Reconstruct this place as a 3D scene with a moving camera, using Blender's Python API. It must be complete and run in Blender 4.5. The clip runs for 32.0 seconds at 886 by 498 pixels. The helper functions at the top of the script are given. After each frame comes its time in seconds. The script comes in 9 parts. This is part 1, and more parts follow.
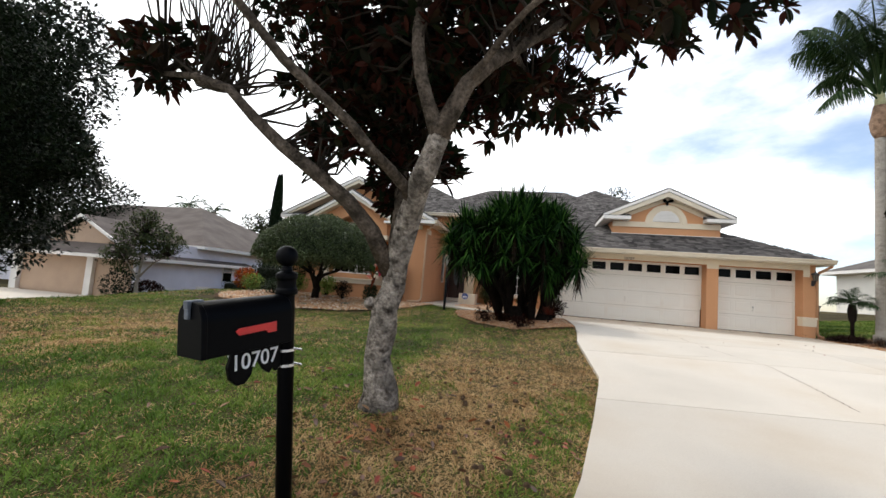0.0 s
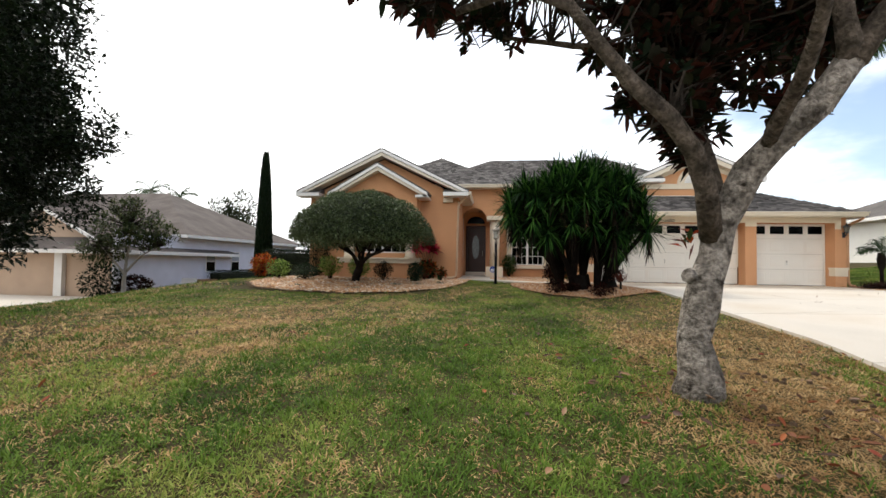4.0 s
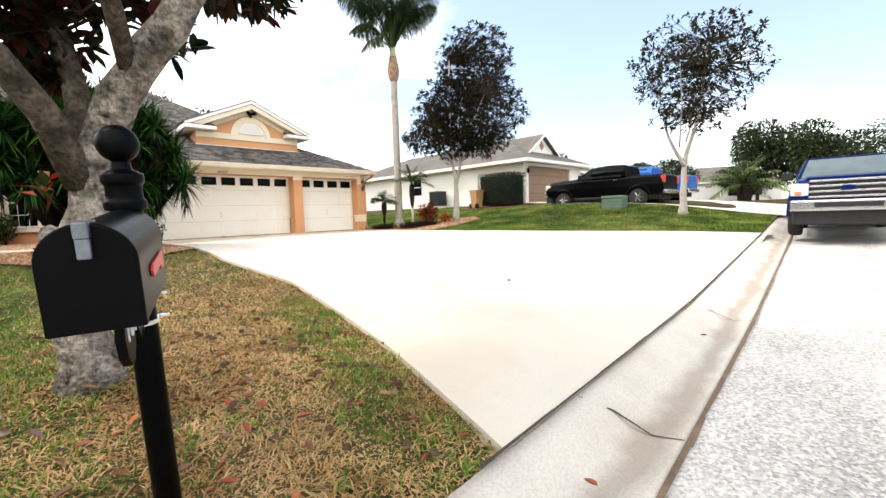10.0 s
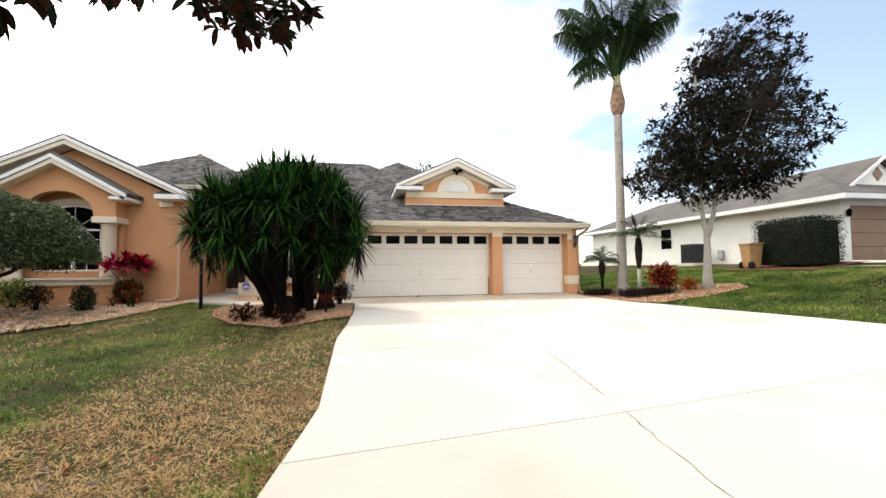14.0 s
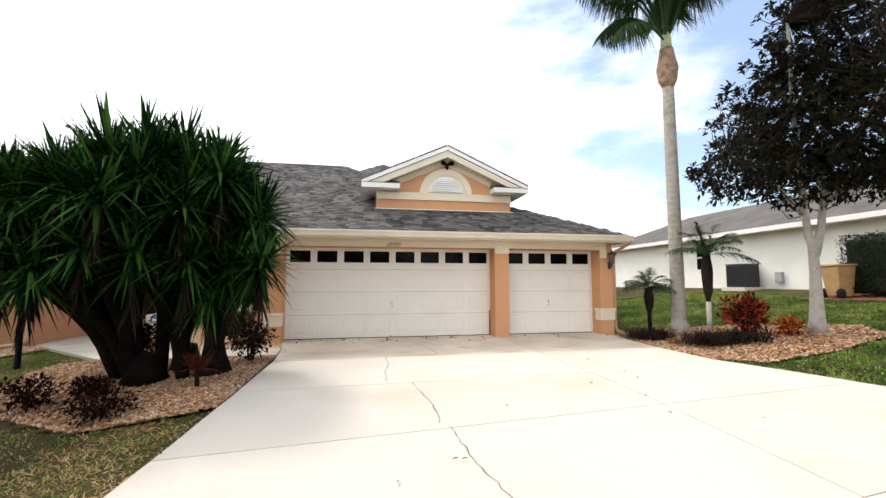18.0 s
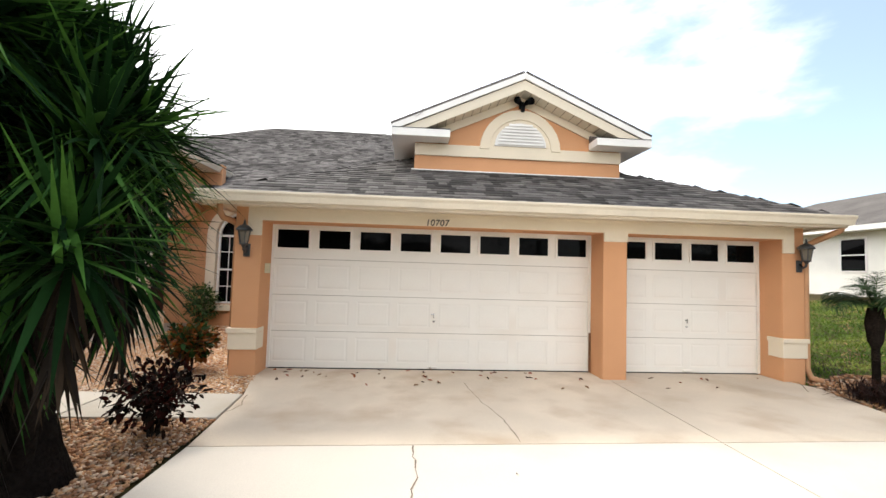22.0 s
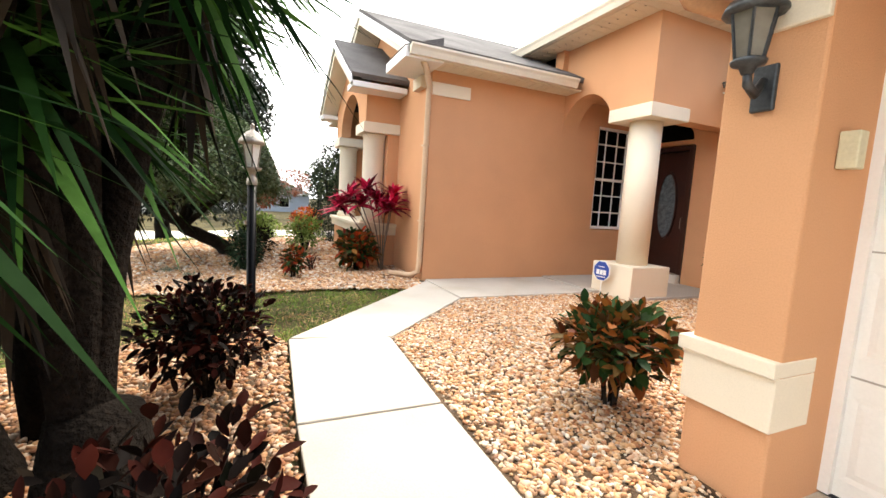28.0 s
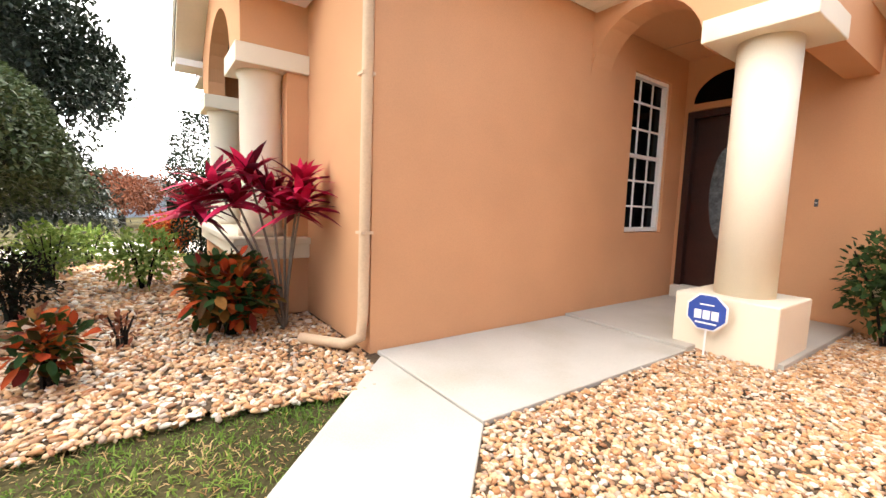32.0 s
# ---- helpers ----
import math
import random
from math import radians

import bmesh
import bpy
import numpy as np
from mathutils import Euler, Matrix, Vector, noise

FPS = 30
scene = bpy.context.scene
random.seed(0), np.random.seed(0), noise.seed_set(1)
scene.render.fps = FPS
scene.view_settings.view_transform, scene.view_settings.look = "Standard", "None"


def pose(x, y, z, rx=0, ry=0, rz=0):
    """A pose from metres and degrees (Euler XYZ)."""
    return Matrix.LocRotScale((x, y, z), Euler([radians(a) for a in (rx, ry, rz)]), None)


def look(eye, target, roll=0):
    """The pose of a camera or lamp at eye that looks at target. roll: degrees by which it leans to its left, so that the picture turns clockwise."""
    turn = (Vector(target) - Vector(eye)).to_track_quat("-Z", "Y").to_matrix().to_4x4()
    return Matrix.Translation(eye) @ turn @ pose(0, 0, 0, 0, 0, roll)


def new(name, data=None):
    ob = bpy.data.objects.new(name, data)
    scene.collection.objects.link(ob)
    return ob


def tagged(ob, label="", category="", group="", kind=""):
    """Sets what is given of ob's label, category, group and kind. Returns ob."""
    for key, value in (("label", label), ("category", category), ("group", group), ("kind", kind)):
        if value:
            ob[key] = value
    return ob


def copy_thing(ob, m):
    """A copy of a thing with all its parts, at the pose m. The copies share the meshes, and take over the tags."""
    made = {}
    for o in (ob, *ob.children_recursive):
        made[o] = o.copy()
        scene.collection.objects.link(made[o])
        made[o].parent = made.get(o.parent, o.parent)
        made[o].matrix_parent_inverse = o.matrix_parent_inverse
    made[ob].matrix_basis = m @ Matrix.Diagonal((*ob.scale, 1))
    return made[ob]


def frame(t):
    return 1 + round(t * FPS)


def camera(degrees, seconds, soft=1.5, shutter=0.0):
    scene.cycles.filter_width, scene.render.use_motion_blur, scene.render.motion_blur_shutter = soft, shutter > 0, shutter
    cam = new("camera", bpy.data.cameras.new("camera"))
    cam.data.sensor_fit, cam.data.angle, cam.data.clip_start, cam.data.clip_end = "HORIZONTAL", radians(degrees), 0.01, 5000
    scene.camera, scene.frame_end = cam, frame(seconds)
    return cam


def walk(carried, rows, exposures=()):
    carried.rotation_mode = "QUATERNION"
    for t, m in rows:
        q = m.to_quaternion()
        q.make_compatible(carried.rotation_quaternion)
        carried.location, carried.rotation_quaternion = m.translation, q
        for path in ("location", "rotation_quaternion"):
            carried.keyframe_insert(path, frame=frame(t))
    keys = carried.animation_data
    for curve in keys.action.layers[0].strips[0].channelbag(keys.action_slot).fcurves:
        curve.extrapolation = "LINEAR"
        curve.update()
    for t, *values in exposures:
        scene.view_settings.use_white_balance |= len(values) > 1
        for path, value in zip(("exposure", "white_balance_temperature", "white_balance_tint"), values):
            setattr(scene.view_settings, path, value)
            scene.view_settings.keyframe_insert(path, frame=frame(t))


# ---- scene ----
cam = camera(93.1, 32.0)
PATH = [
    (0, (-0.771, -15.935, 0.748), (-1.198, -13.989, 0.921), 4.5),
    (0.5, (-1.088, -15.891, 0.732), (-1.508, -13.938, 0.821), 3.2),
    (1, (-1.474, -15.836, 0.715), (-1.909, -13.891, 0.883), 4.0),
    (1.5, (-1.859, -15.732, 0.698), (-2.138, -13.756, 0.829), 3.9),
    (2, (-2.236, -15.711, 0.676), (-2.592, -13.749, 0.827), 2.7),
    (2.5, (-2.66, -15.65, 0.66), (-2.943, -13.677, 0.831), 4.8),
    (3, (-3.024, -15.745, 0.628), (-3.327, -13.771, 0.727), 3.0),
    (3.5, (-3.394, -15.765, 0.61), (-3.774, -13.806, 0.749), 3.4),
    (4, (-3.736, -15.715, 0.605), (-3.96, -13.729, 0.671), 0.9),
    (4.5, (-3.994, -15.695, 0.596), (-4.29, -13.717, 0.638), 0.6),
    (6.5, (-4.371, -15.835, 0.655), (-4.848, -13.893, 0.698), 0.7),
    (7, (-4.314, -15.881, 0.637), (-4.315, -13.882, 0.685), 0.2),
    (7.5, (-3.95, -15.777, 0.609), (-3.541, -13.819, 0.631), -1.0),
    (8, (-3.647, -15.768, 0.58), (-2.798, -13.958, 0.533), 0.0),
    (8.5, (-3.363, -15.681, 0.569), (-2.068, -14.161, 0.469), -1.6),
    (9, (-3.083, -15.62, 0.584), (-1.635, -14.248, 0.439), -3.4),
    (9.5, (-2.691, -15.579, 0.59), (-1.233, -14.22, 0.421), -1.5),
    (10, (-2.297, -15.555, 0.591), (-0.9, -14.134, 0.422), -1.8),
    (10.5, (-1.884, -15.439, 0.638), (-0.746, -13.797, 0.538), -3.5),
    (11, (-1.567, -15.439, 0.678), (-0.698, -13.645, 0.516), -0.9),
    (11.5, (-1.214, -15.202, 0.694), (-0.342, -13.404, 0.619), 1.0),
    (12, (-0.851, -14.95, 0.705), (-0.123, -13.087, 0.689), 0.0),
    (12.5, (-0.478, -14.84, 0.76), (0.169, -12.948, 0.749), -0.2),
    (13, (-0.101, -14.635, 0.826), (0.464, -12.717, 0.883), -1.2),
    (13.5, (0.19, -14.453, 0.881), (0.588, -12.495, 0.951), 1.9),
    (14, (0.456, -14.118, 0.966), (0.841, -12.157, 1.055), -0.5),
    (14.5, (0.683, -13.674, 1.042), (1.116, -11.725, 1.174), -2.0),
    (16.5, (1.344, -11.705, 1.261), (1.611, -9.732, 1.445), 0.6),
    (17, (1.484, -11.192, 1.282), (1.694, -9.22, 1.542), -0.0),
    (17.5, (1.619, -10.674, 1.283), (1.863, -8.697, 1.477), 1.0),
    (18, (1.753, -10.155, 1.284), (2.122, -8.196, 1.448), -0.1),
    (18.5, (1.945, -9.67, 1.271), (2.234, -7.703, 1.488), 1.9),
    (19, (2.102, -9.211, 1.278), (2.525, -7.265, 1.461), -0.4),
    (19.5, (2.185, -8.709, 1.319), (2.387, -6.733, 1.551), 1.3),
    (20, (2.144, -8.276, 1.352), (2.455, -6.31, 1.546), -0.6),
    (20.5, (2.102, -7.818, 1.384), (2.374, -5.843, 1.548), -1.6),
    (21, (2.062, -7.268, 1.45), (2.362, -5.295, 1.587), 0.2),
    (21.5, (2.102, -6.826, 1.47), (2.437, -4.858, 1.584), -1.2),
    (22, (2.091, -6.382, 1.493), (2.23, -4.389, 1.601), 1.7),
    (22.5, (2.124, -5.857, 1.455), (2.334, -3.869, 1.52), 1.0),
    (23, (2.104, -5.402, 1.422), (2.209, -3.405, 1.473), 2.3),
    (23.5, (2.002, -5.0, 1.422), (2.206, -3.014, 1.549), -0.1),
    (24, (2.026, -4.615, 1.389), (2.083, -2.618, 1.488), 0.7),
    (24.5, (2.034, -4.231, 1.407), (2.062, -2.235, 1.535), 2.0),
    (25, (1.943, -3.896, 1.369), (1.946, -1.896, 1.363), 2.3),
    (25.5, (1.776, -3.533, 1.333), (1.276, -1.596, 1.362), 4.0),
    (26, (1.614, -3.222, 1.298), (0.826, -1.384, 1.316), 3.4),
    (26.5, (1.439, -2.961, 1.308), (0.15, -1.433, 1.247), 3.6),
    (28.5, (0.638, -2.119, 1.159), (-1.192, -1.351, 0.91), 3.0),
    (29, (0.33, -1.951, 1.168), (-1.506, -1.224, 0.858), 2.3),
    (29.5, (-0.027, -1.776, 1.174), (-1.956, -1.332, 0.891), 4.7),
    (30, (-0.415, -1.669, 1.183), (-2.313, -1.066, 0.999), 4.4),
    (30.5, (-0.861, -1.553, 1.165), (-2.701, -0.792, 0.976), 3.0),
    (31, (-1.315, -1.474, 1.184), (-3.118, -0.624, 1.026), 3.6),
    (31.5, (-1.77, -1.437, 1.136), (-3.418, -0.331, 0.883), 2.7),
    (32, (-2.193, -1.326, 1.116), (-3.816, -0.175, 0.914), 1.9),
]
# the clip's camera lets in more light as it nears the shaded porch
EXPOSURES = [(0.0, 0.2, 6650, 10), (4.5, 0.4, 6850, 10), (7.0, 0.6, 6950, 10), (8.0, 0.95, 7050, 10), (9.0, 1.12, 7100, 10), (10.5, 0.95, 7000, 10), (13.0, 0.75, 6900, 10), (19.0, 0.6, 6700, 10), (23.0, 1.0, 6850, 10), (25.0, 1.28, 6900, 10), (26.5, 1.45, 6950, 10), (28.5, 2.0, 7050, 10), (29.2, 2.15, 7050, 10), (30.0, 2.4, 7050, 10), (32.0, 2.25, 7050, 10)]
walk(cam, [(t, look(eye, target, roll)) for t, eye, target, roll in PATH], EXPOSURES)

# ---- world, sun, exposure ----
SUN_AZ, SUN_EL = 32.0, 52.0   # degrees: the sun stands behind the house, to its left
scene.view_settings.exposure = 0.0
world = bpy.data.worlds.new("sky")
scene.world = world
world.use_nodes = True
wn, wl = world.node_tree.nodes, world.node_tree.links
wn.clear()
w_out = wn.new("ShaderNodeOutputWorld")
w_bg = wn.new("ShaderNodeBackground")
w_bg.inputs["Strength"].default_value = 0.15
w_sky = wn.new("ShaderNodeTexSky")
w_sky.sky_type = "NISHITA"
w_sky.sun_disc = False
w_sky.sun_elevation, w_sky.sun_rotation = radians(SUN_EL), radians(-SUN_AZ)
w_sky.air_density, w_sky.dust_density, w_sky.ozone_density = 1.0, 0.7, 2.2
w_co = wn.new("ShaderNodeTexCoord")
w_map = wn.new("ShaderNodeMapping")
w_map.inputs["Scale"].default_value = (1.0, 1.0, 2.4)
w_noise = wn.new("ShaderNodeTexNoise")
w_noise.inputs["Scale"].default_value = 1.9
w_noise.inputs["Detail"].default_value = 7.0
w_noise.inputs["Roughness"].default_value = 0.55
w_sep = wn.new("ShaderNodeSeparateXYZ")
w_add = wn.new("ShaderNodeMath")
w_add.operation = "MULTIPLY_ADD"
w_add.inputs[1].default_value = -0.24
w_ramp = wn.new("ShaderNodeMapRange")
w_ramp.interpolation_type = "SMOOTHSTEP"
w_ramp.inputs["From Min"].default_value, w_ramp.inputs["From Max"].default_value = 0.30, 0.56
w_ramp.inputs["To Min"].default_value = 0.08
w_mix = wn.new("ShaderNodeMixRGB")
w_mix.inputs[2].default_value = (10.0, 10.3, 10.7, 1)
wl.new(w_co.outputs["Generated"], w_map.inputs[0])
wl.new(w_map.outputs[0], w_noise.inputs["Vector"])
wl.new(w_co.outputs["Generated"], w_sep.inputs[0])
wl.new(w_sep.outputs["X"], w_add.inputs[0])
wl.new(w_noise.outputs["Fac"], w_add.inputs[2])
wl.new(w_add.outputs[0], w_ramp.inputs["Value"])
wl.new(w_ramp.outputs[0], w_mix.inputs[0])
wl.new(w_sky.outputs[0], w_mix.inputs[1])
wl.new(w_mix.outputs[0], w_bg.inputs["Color"])
wl.new(w_bg.outputs[0], w_out.inputs[0])

sun = new("sun", bpy.data.lights.new("sun", "SUN"))
sun.data.energy, sun.data.angle, sun.data.color = 1.5, radians(10), (1.0, 0.95, 0.87)
_a, _e = radians(SUN_AZ), radians(SUN_EL)
sun.matrix_world = look((0, 0, 30), (math.sin(_a) * math.cos(_e), -math.cos(_a) * math.cos(_e), 30 - math.sin(_e)))


# ---- materials ----
def mat(name, base, rough=0.8, var=0.12, scale=3.0, fine=60.0, bump=0.15, bump_dist=0.01, tint=None, metal=0.0,
        island=0.0, spec=0.4, trans=0.0, per_object=0.0, stain=None, stain_scale=0.7, stain_amount=0.5):
    """Base colour with a broad and a fine variation, optional stain, bump."""
    m = bpy.data.materials.new(name)
    m.use_nodes = True
    n, l = m.node_tree.nodes, m.node_tree.links
    b = n["Principled BSDF"]
    b.inputs["Roughness"].default_value = rough
    b.inputs["Metallic"].default_value = metal
    b.inputs["Specular IOR Level"].default_value = spec
    co = n.new("ShaderNodeTexCoord")
    def noise_at(s, detail):
        t = n.new("ShaderNodeTexNoise")
        t.inputs["Scale"].default_value = s
        t.inputs["Detail"].default_value = detail
        l.new(co.outputs["Object"], t.inputs["Vector"])
        return t
    big, small = noise_at(scale, 3), noise_at(fine, 4)
    dark = tuple(c * (1 - var) for c in base)
    light = tint or tuple(min(1, c * (1 + var)) for c in base)
    mix = n.new("ShaderNodeMixRGB")
    mix.inputs[1].default_value, mix.inputs[2].default_value = (*dark, 1), (*light, 1)
    ramp = n.new("ShaderNodeMapRange")
    ramp.inputs["From Min"].default_value, ramp.inputs["From Max"].default_value = 0.32, 0.68
    l.new(big.outputs["Fac"], ramp.inputs["Value"])
    l.new(ramp.outputs[0], mix.inputs[0])
    out = mix.outputs[0]
    fm = n.new("ShaderNodeMixRGB")
    fm.blend_type = "MULTIPLY"
    fm.inputs[0].default_value = min(1.0, var * 2.2)
    fr = n.new("ShaderNodeMapRange")
    fr.inputs["From Min"].default_value, fr.inputs["From Max"].default_value = 0.3, 0.6
    fr.inputs["To Min"].default_value = 0.45
    l.new(small.outputs["Fac"], fr.inputs["Value"])
    l.new(out, fm.inputs[1])
    l.new(fr.outputs[0], fm.inputs[2])
    out = fm.outputs[0]
    if stain:
        st = noise_at(stain_scale, 6)
        sr = n.new("ShaderNodeMapRange")
        sr.inputs["From Min"].default_value, sr.inputs["From Max"].default_value = 0.5, 0.72
        sr.inputs["To Max"].default_value = stain_amount
        l.new(st.outputs["Fac"], sr.inputs["Value"])
        sm = n.new("ShaderNodeMixRGB")
        sm.inputs[2].default_value = (*stain, 1)
        l.new(sr.outputs[0], sm.inputs[0])
        l.new(out, sm.inputs[1])
        out = sm.outputs[0]
    if island or per_object:
        hv = n.new("ShaderNodeHueSaturation")
        src = n.new("ShaderNodeNewGeometry").outputs["Random Per Island"] if island else n.new("ShaderNodeObjectInfo").outputs["Random"]
        mr = n.new("ShaderNodeMapRange")
        k = island or per_object
        mr.inputs["To Min"].default_value, mr.inputs["To Max"].default_value = 1 - k, 1 + k
        l.new(src, mr.inputs["Value"])
        l.new(mr.outputs[0], hv.inputs["Value"])
        l.new(out, hv.inputs["Color"])
        out = hv.outputs[0]
    l.new(out, b.inputs["Base Color"])
    if bump:
        bp = n.new("ShaderNodeBump")
        bp.inputs["Strength"].default_value = bump
        bp.inputs["Distance"].default_value = bump_dist
        l.new(small.outputs["Fac"], bp.inputs["Height"])
        l.new(bp.outputs[0], b.inputs["Normal"])
    if trans:
        tr = n.new("ShaderNodeBsdfTranslucent")
        l.new(out, tr.inputs["Color"])
        ms = n.new("ShaderNodeMixShader")
        ms.inputs[0].default_value = trans
        l.new(b.outputs[0], ms.inputs[1])
        l.new(tr.outputs[0], ms.inputs[2])
        l.new(ms.outputs[0], n["Material Output"].inputs["Surface"])
    return m


def multi(name, colours, rough=0.7, spec=0.35, trans=0.0, noise_scale=0.0, fine=40.0, bump=0.1):
    """A colour for each loose piece, out of a list."""
    m = bpy.data.materials.new(name)
    m.use_nodes = True
    n, l = m.node_tree.nodes, m.node_tree.links
    b = n["Principled BSDF"]
    b.inputs["Roughness"].default_value, b.inputs["Specular IOR Level"].default_value = rough, spec
    ramp = n.new("ShaderNodeValToRGB")
    ramp.color_ramp.interpolation = "LINEAR"
    els = ramp.color_ramp.elements
    for i, c in enumerate(colours):
        p = i / (len(colours) - 1)
        e = els[0] if i == 0 else (els[-1] if i == len(colours) - 1 else els.new(p))
        e.position = p
        e.color = (*c, 1)
    geo = n.new("ShaderNodeNewGeometry")
    src = geo.outputs["Random Per Island"]
    co = n.new("ShaderNodeTexCoord")
    if noise_scale:
        t = n.new("ShaderNodeTexNoise")
        t.inputs["Scale"].default_value, t.inputs["Detail"].default_value = noise_scale, 4
        l.new(co.outputs["Object"], t.inputs["Vector"])
        mr = n.new("ShaderNodeMapRange")
        mr.inputs["From Min"].default_value, mr.inputs["From Max"].default_value = 0.33, 0.67
        l.new(t.outputs["Fac"], mr.inputs["Value"])
        av = n.new("ShaderNodeMixRGB")
        av.inputs[0].default_value = 0.35
        l.new(mr.outputs[0], av.inputs[1])
        l.new(src, av.inputs[2])
        src = av.outputs[0]
    l.new(src, ramp.inputs[0])
    f = n.new("ShaderNodeTexNoise")
    f.inputs["Scale"].default_value = fine
    l.new(co.outputs["Object"], f.inputs["Vector"])
    fm = n.new("ShaderNodeMixRGB")
    fm.blend_type = "MULTIPLY"
    fm.inputs[0].default_value = 0.35
    l.new(ramp.outputs[0], fm.inputs[1])
    l.new(f.outputs["Fac"], fm.inputs[2])
    br = n.new("ShaderNodeBrightContrast")
    br.inputs["Bright"].default_value = 0.0
    l.new(fm.outputs[0], br.inputs[0])
    l.new(br.outputs[0], b.inputs["Base Color"])
    bp = n.new("ShaderNodeBump")
    bp.inputs["Strength"].default_value, bp.inputs["Distance"].default_value = bump, 0.01
    l.new(f.outputs["Fac"], bp.inputs["Height"])
    l.new(bp.outputs[0], b.inputs["Normal"])
    if trans:
        tr = n.new("ShaderNodeBsdfTranslucent")
        l.new(br.outputs[0], tr.inputs["Color"])
        ms = n.new("ShaderNodeMixShader")
        ms.inputs[0].default_value = trans
        l.new(b.outputs[0], ms.inputs[1])
        l.new(tr.outputs[0], ms.inputs[2])
        l.new(ms.outputs[0], n["Material Output"].inputs["Surface"])
    return m


STUCCO = mat("stucco_orange", (0.62, 0.32, 0.165), 0.9, 0.06, 0.9, 140, 0.35, 0.006, spec=0.2)
CREAM = mat("cream_paint", (0.76, 0.66, 0.51), 0.75, 0.04, 1.3, 140, 0.2, 0.004, spec=0.3)
WHITE = mat("white_paint", (0.82, 0.80, 0.77), 0.55, 0.04, 2.0, 90, 0.05, 0.003)
SOFFIT = mat("soffit_vinyl", (0.72, 0.64, 0.51), 0.6, 0.04, 1.5, 60, 0.05, 0.003)
GUTTER = mat("gutter_aluminium", (0.74, 0.66, 0.53), 0.45, 0.05, 1.1, 50, 0.04, 0.003, spec=0.5, stain=(0.45, 0.40, 0.33), stain_scale=2.0, stain_amount=0.25)
DOORPAINT = mat("garage_door_paint", (0.80, 0.76, 0.69), 0.5, 0.03, 0.8, 80, 0.05, 0.003, stain=(0.62, 0.50, 0.38), stain_scale=0.9, stain_amount=0.22)
SHINGLE = mat("asphalt_shingle", (0.125, 0.115, 0.11), 0.95, 0.30, 1.2, 90, 0.5, 0.008, spec=0.12, island=0.6)
SHINGLE_PIECE = mat("asphalt_shingle_tab", (0.125, 0.115, 0.11), 0.95, 0.30, 1.2, 90, 0.5, 0.008, spec=0.12, per_object=0.6)
CONCRETE = mat("driveway_concrete", (0.62, 0.565, 0.49), 0.9, 0.08, 0.5, 120, 0.25, 0.004, spec=0.25, per_object=0.05, stain=(0.43, 0.34, 0.24), stain_scale=0.5, stain_amount=0.5)
CONCRETE_TAN = mat("stained_concrete", (0.60, 0.51, 0.405), 0.9, 0.12, 0.7, 120, 0.25, 0.004, spec=0.25, per_object=0.05, stain=(0.36, 0.25, 0.16), stain_scale=1.3, stain_amount=0.55)
CONCRETE_WALK = mat("walk_concrete", (0.50, 0.455, 0.39), 0.9, 0.08, 0.8, 120, 0.25, 0.004, spec=0.2, per_object=0.06, stain=(0.36, 0.29, 0.19), stain_scale=1.1, stain_amount=0.45)
GUTTERCON = mat("kerb_concrete", (0.56, 0.52, 0.47), 0.92, 0.16, 0.9, 70, 0.35, 0.005, spec=0.2, stain=(0.30, 0.25, 0.20), stain_scale=0.9, stain_amount=0.6)
JOINT = mat("joint_dirt", (0.055, 0.045, 0.035), 0.95, 0.2, 5, 80, 0.3)
def gutter_band(m, slope=0.066, at=-14.78, half=0.13, colour=(0.17, 0.12, 0.085)):
    """Washed-in dirt along the gutter's flow line, broken up by noise."""
    n, l = m.node_tree.nodes, m.node_tree.links
    b = n["Principled BSDF"]
    old = b.inputs["Base Color"].links[0].from_socket
    co, sep = n.new("ShaderNodeTexCoord"), n.new("ShaderNodeSeparateXYZ")
    l.new(co.outputs["Object"], sep.inputs[0])
    line = n.new("ShaderNodeMath")
    line.operation = "MULTIPLY_ADD"
    line.inputs[1].default_value = -slope
    l.new(sep.outputs["X"], line.inputs[0])
    l.new(sep.outputs["Y"], line.inputs[2])
    nz = n.new("ShaderNodeTexNoise")
    nz.inputs["Scale"].default_value, nz.inputs["Detail"].default_value = 2.2, 6
    l.new(co.outputs["Object"], nz.inputs["Vector"])
    wob = n.new("ShaderNodeMath")
    wob.operation = "MULTIPLY_ADD"
    wob.inputs[1].default_value = 0.28
    l.new(nz.outputs["Fac"], wob.inputs[0])
    l.new(line.outputs[0], wob.inputs[2])
    sub_ = n.new("ShaderNodeMath")
    sub_.operation = "SUBTRACT"
    sub_.inputs[1].default_value = at + 0.14
    l.new(wob.outputs[0], sub_.inputs[0])
    ab = n.new("ShaderNodeMath")
    ab.operation = "ABSOLUTE"
    l.new(sub_.outputs[0], ab.inputs[0])
    mr = n.new("ShaderNodeMapRange")
    mr.inputs["From Min"].default_value, mr.inputs["From Max"].default_value = half, half * 0.25
    mr.inputs["To Max"].default_value = 0.5
    l.new(ab.outputs[0], mr.inputs["Value"])
    mx = n.new("ShaderNodeMixRGB")
    mx.inputs[2].default_value = (*colour, 1)
    l.new(mr.outputs[0], mx.inputs[0])
    l.new(old, mx.inputs[1])
    l.new(mx.outputs[0], b.inputs["Base Color"])


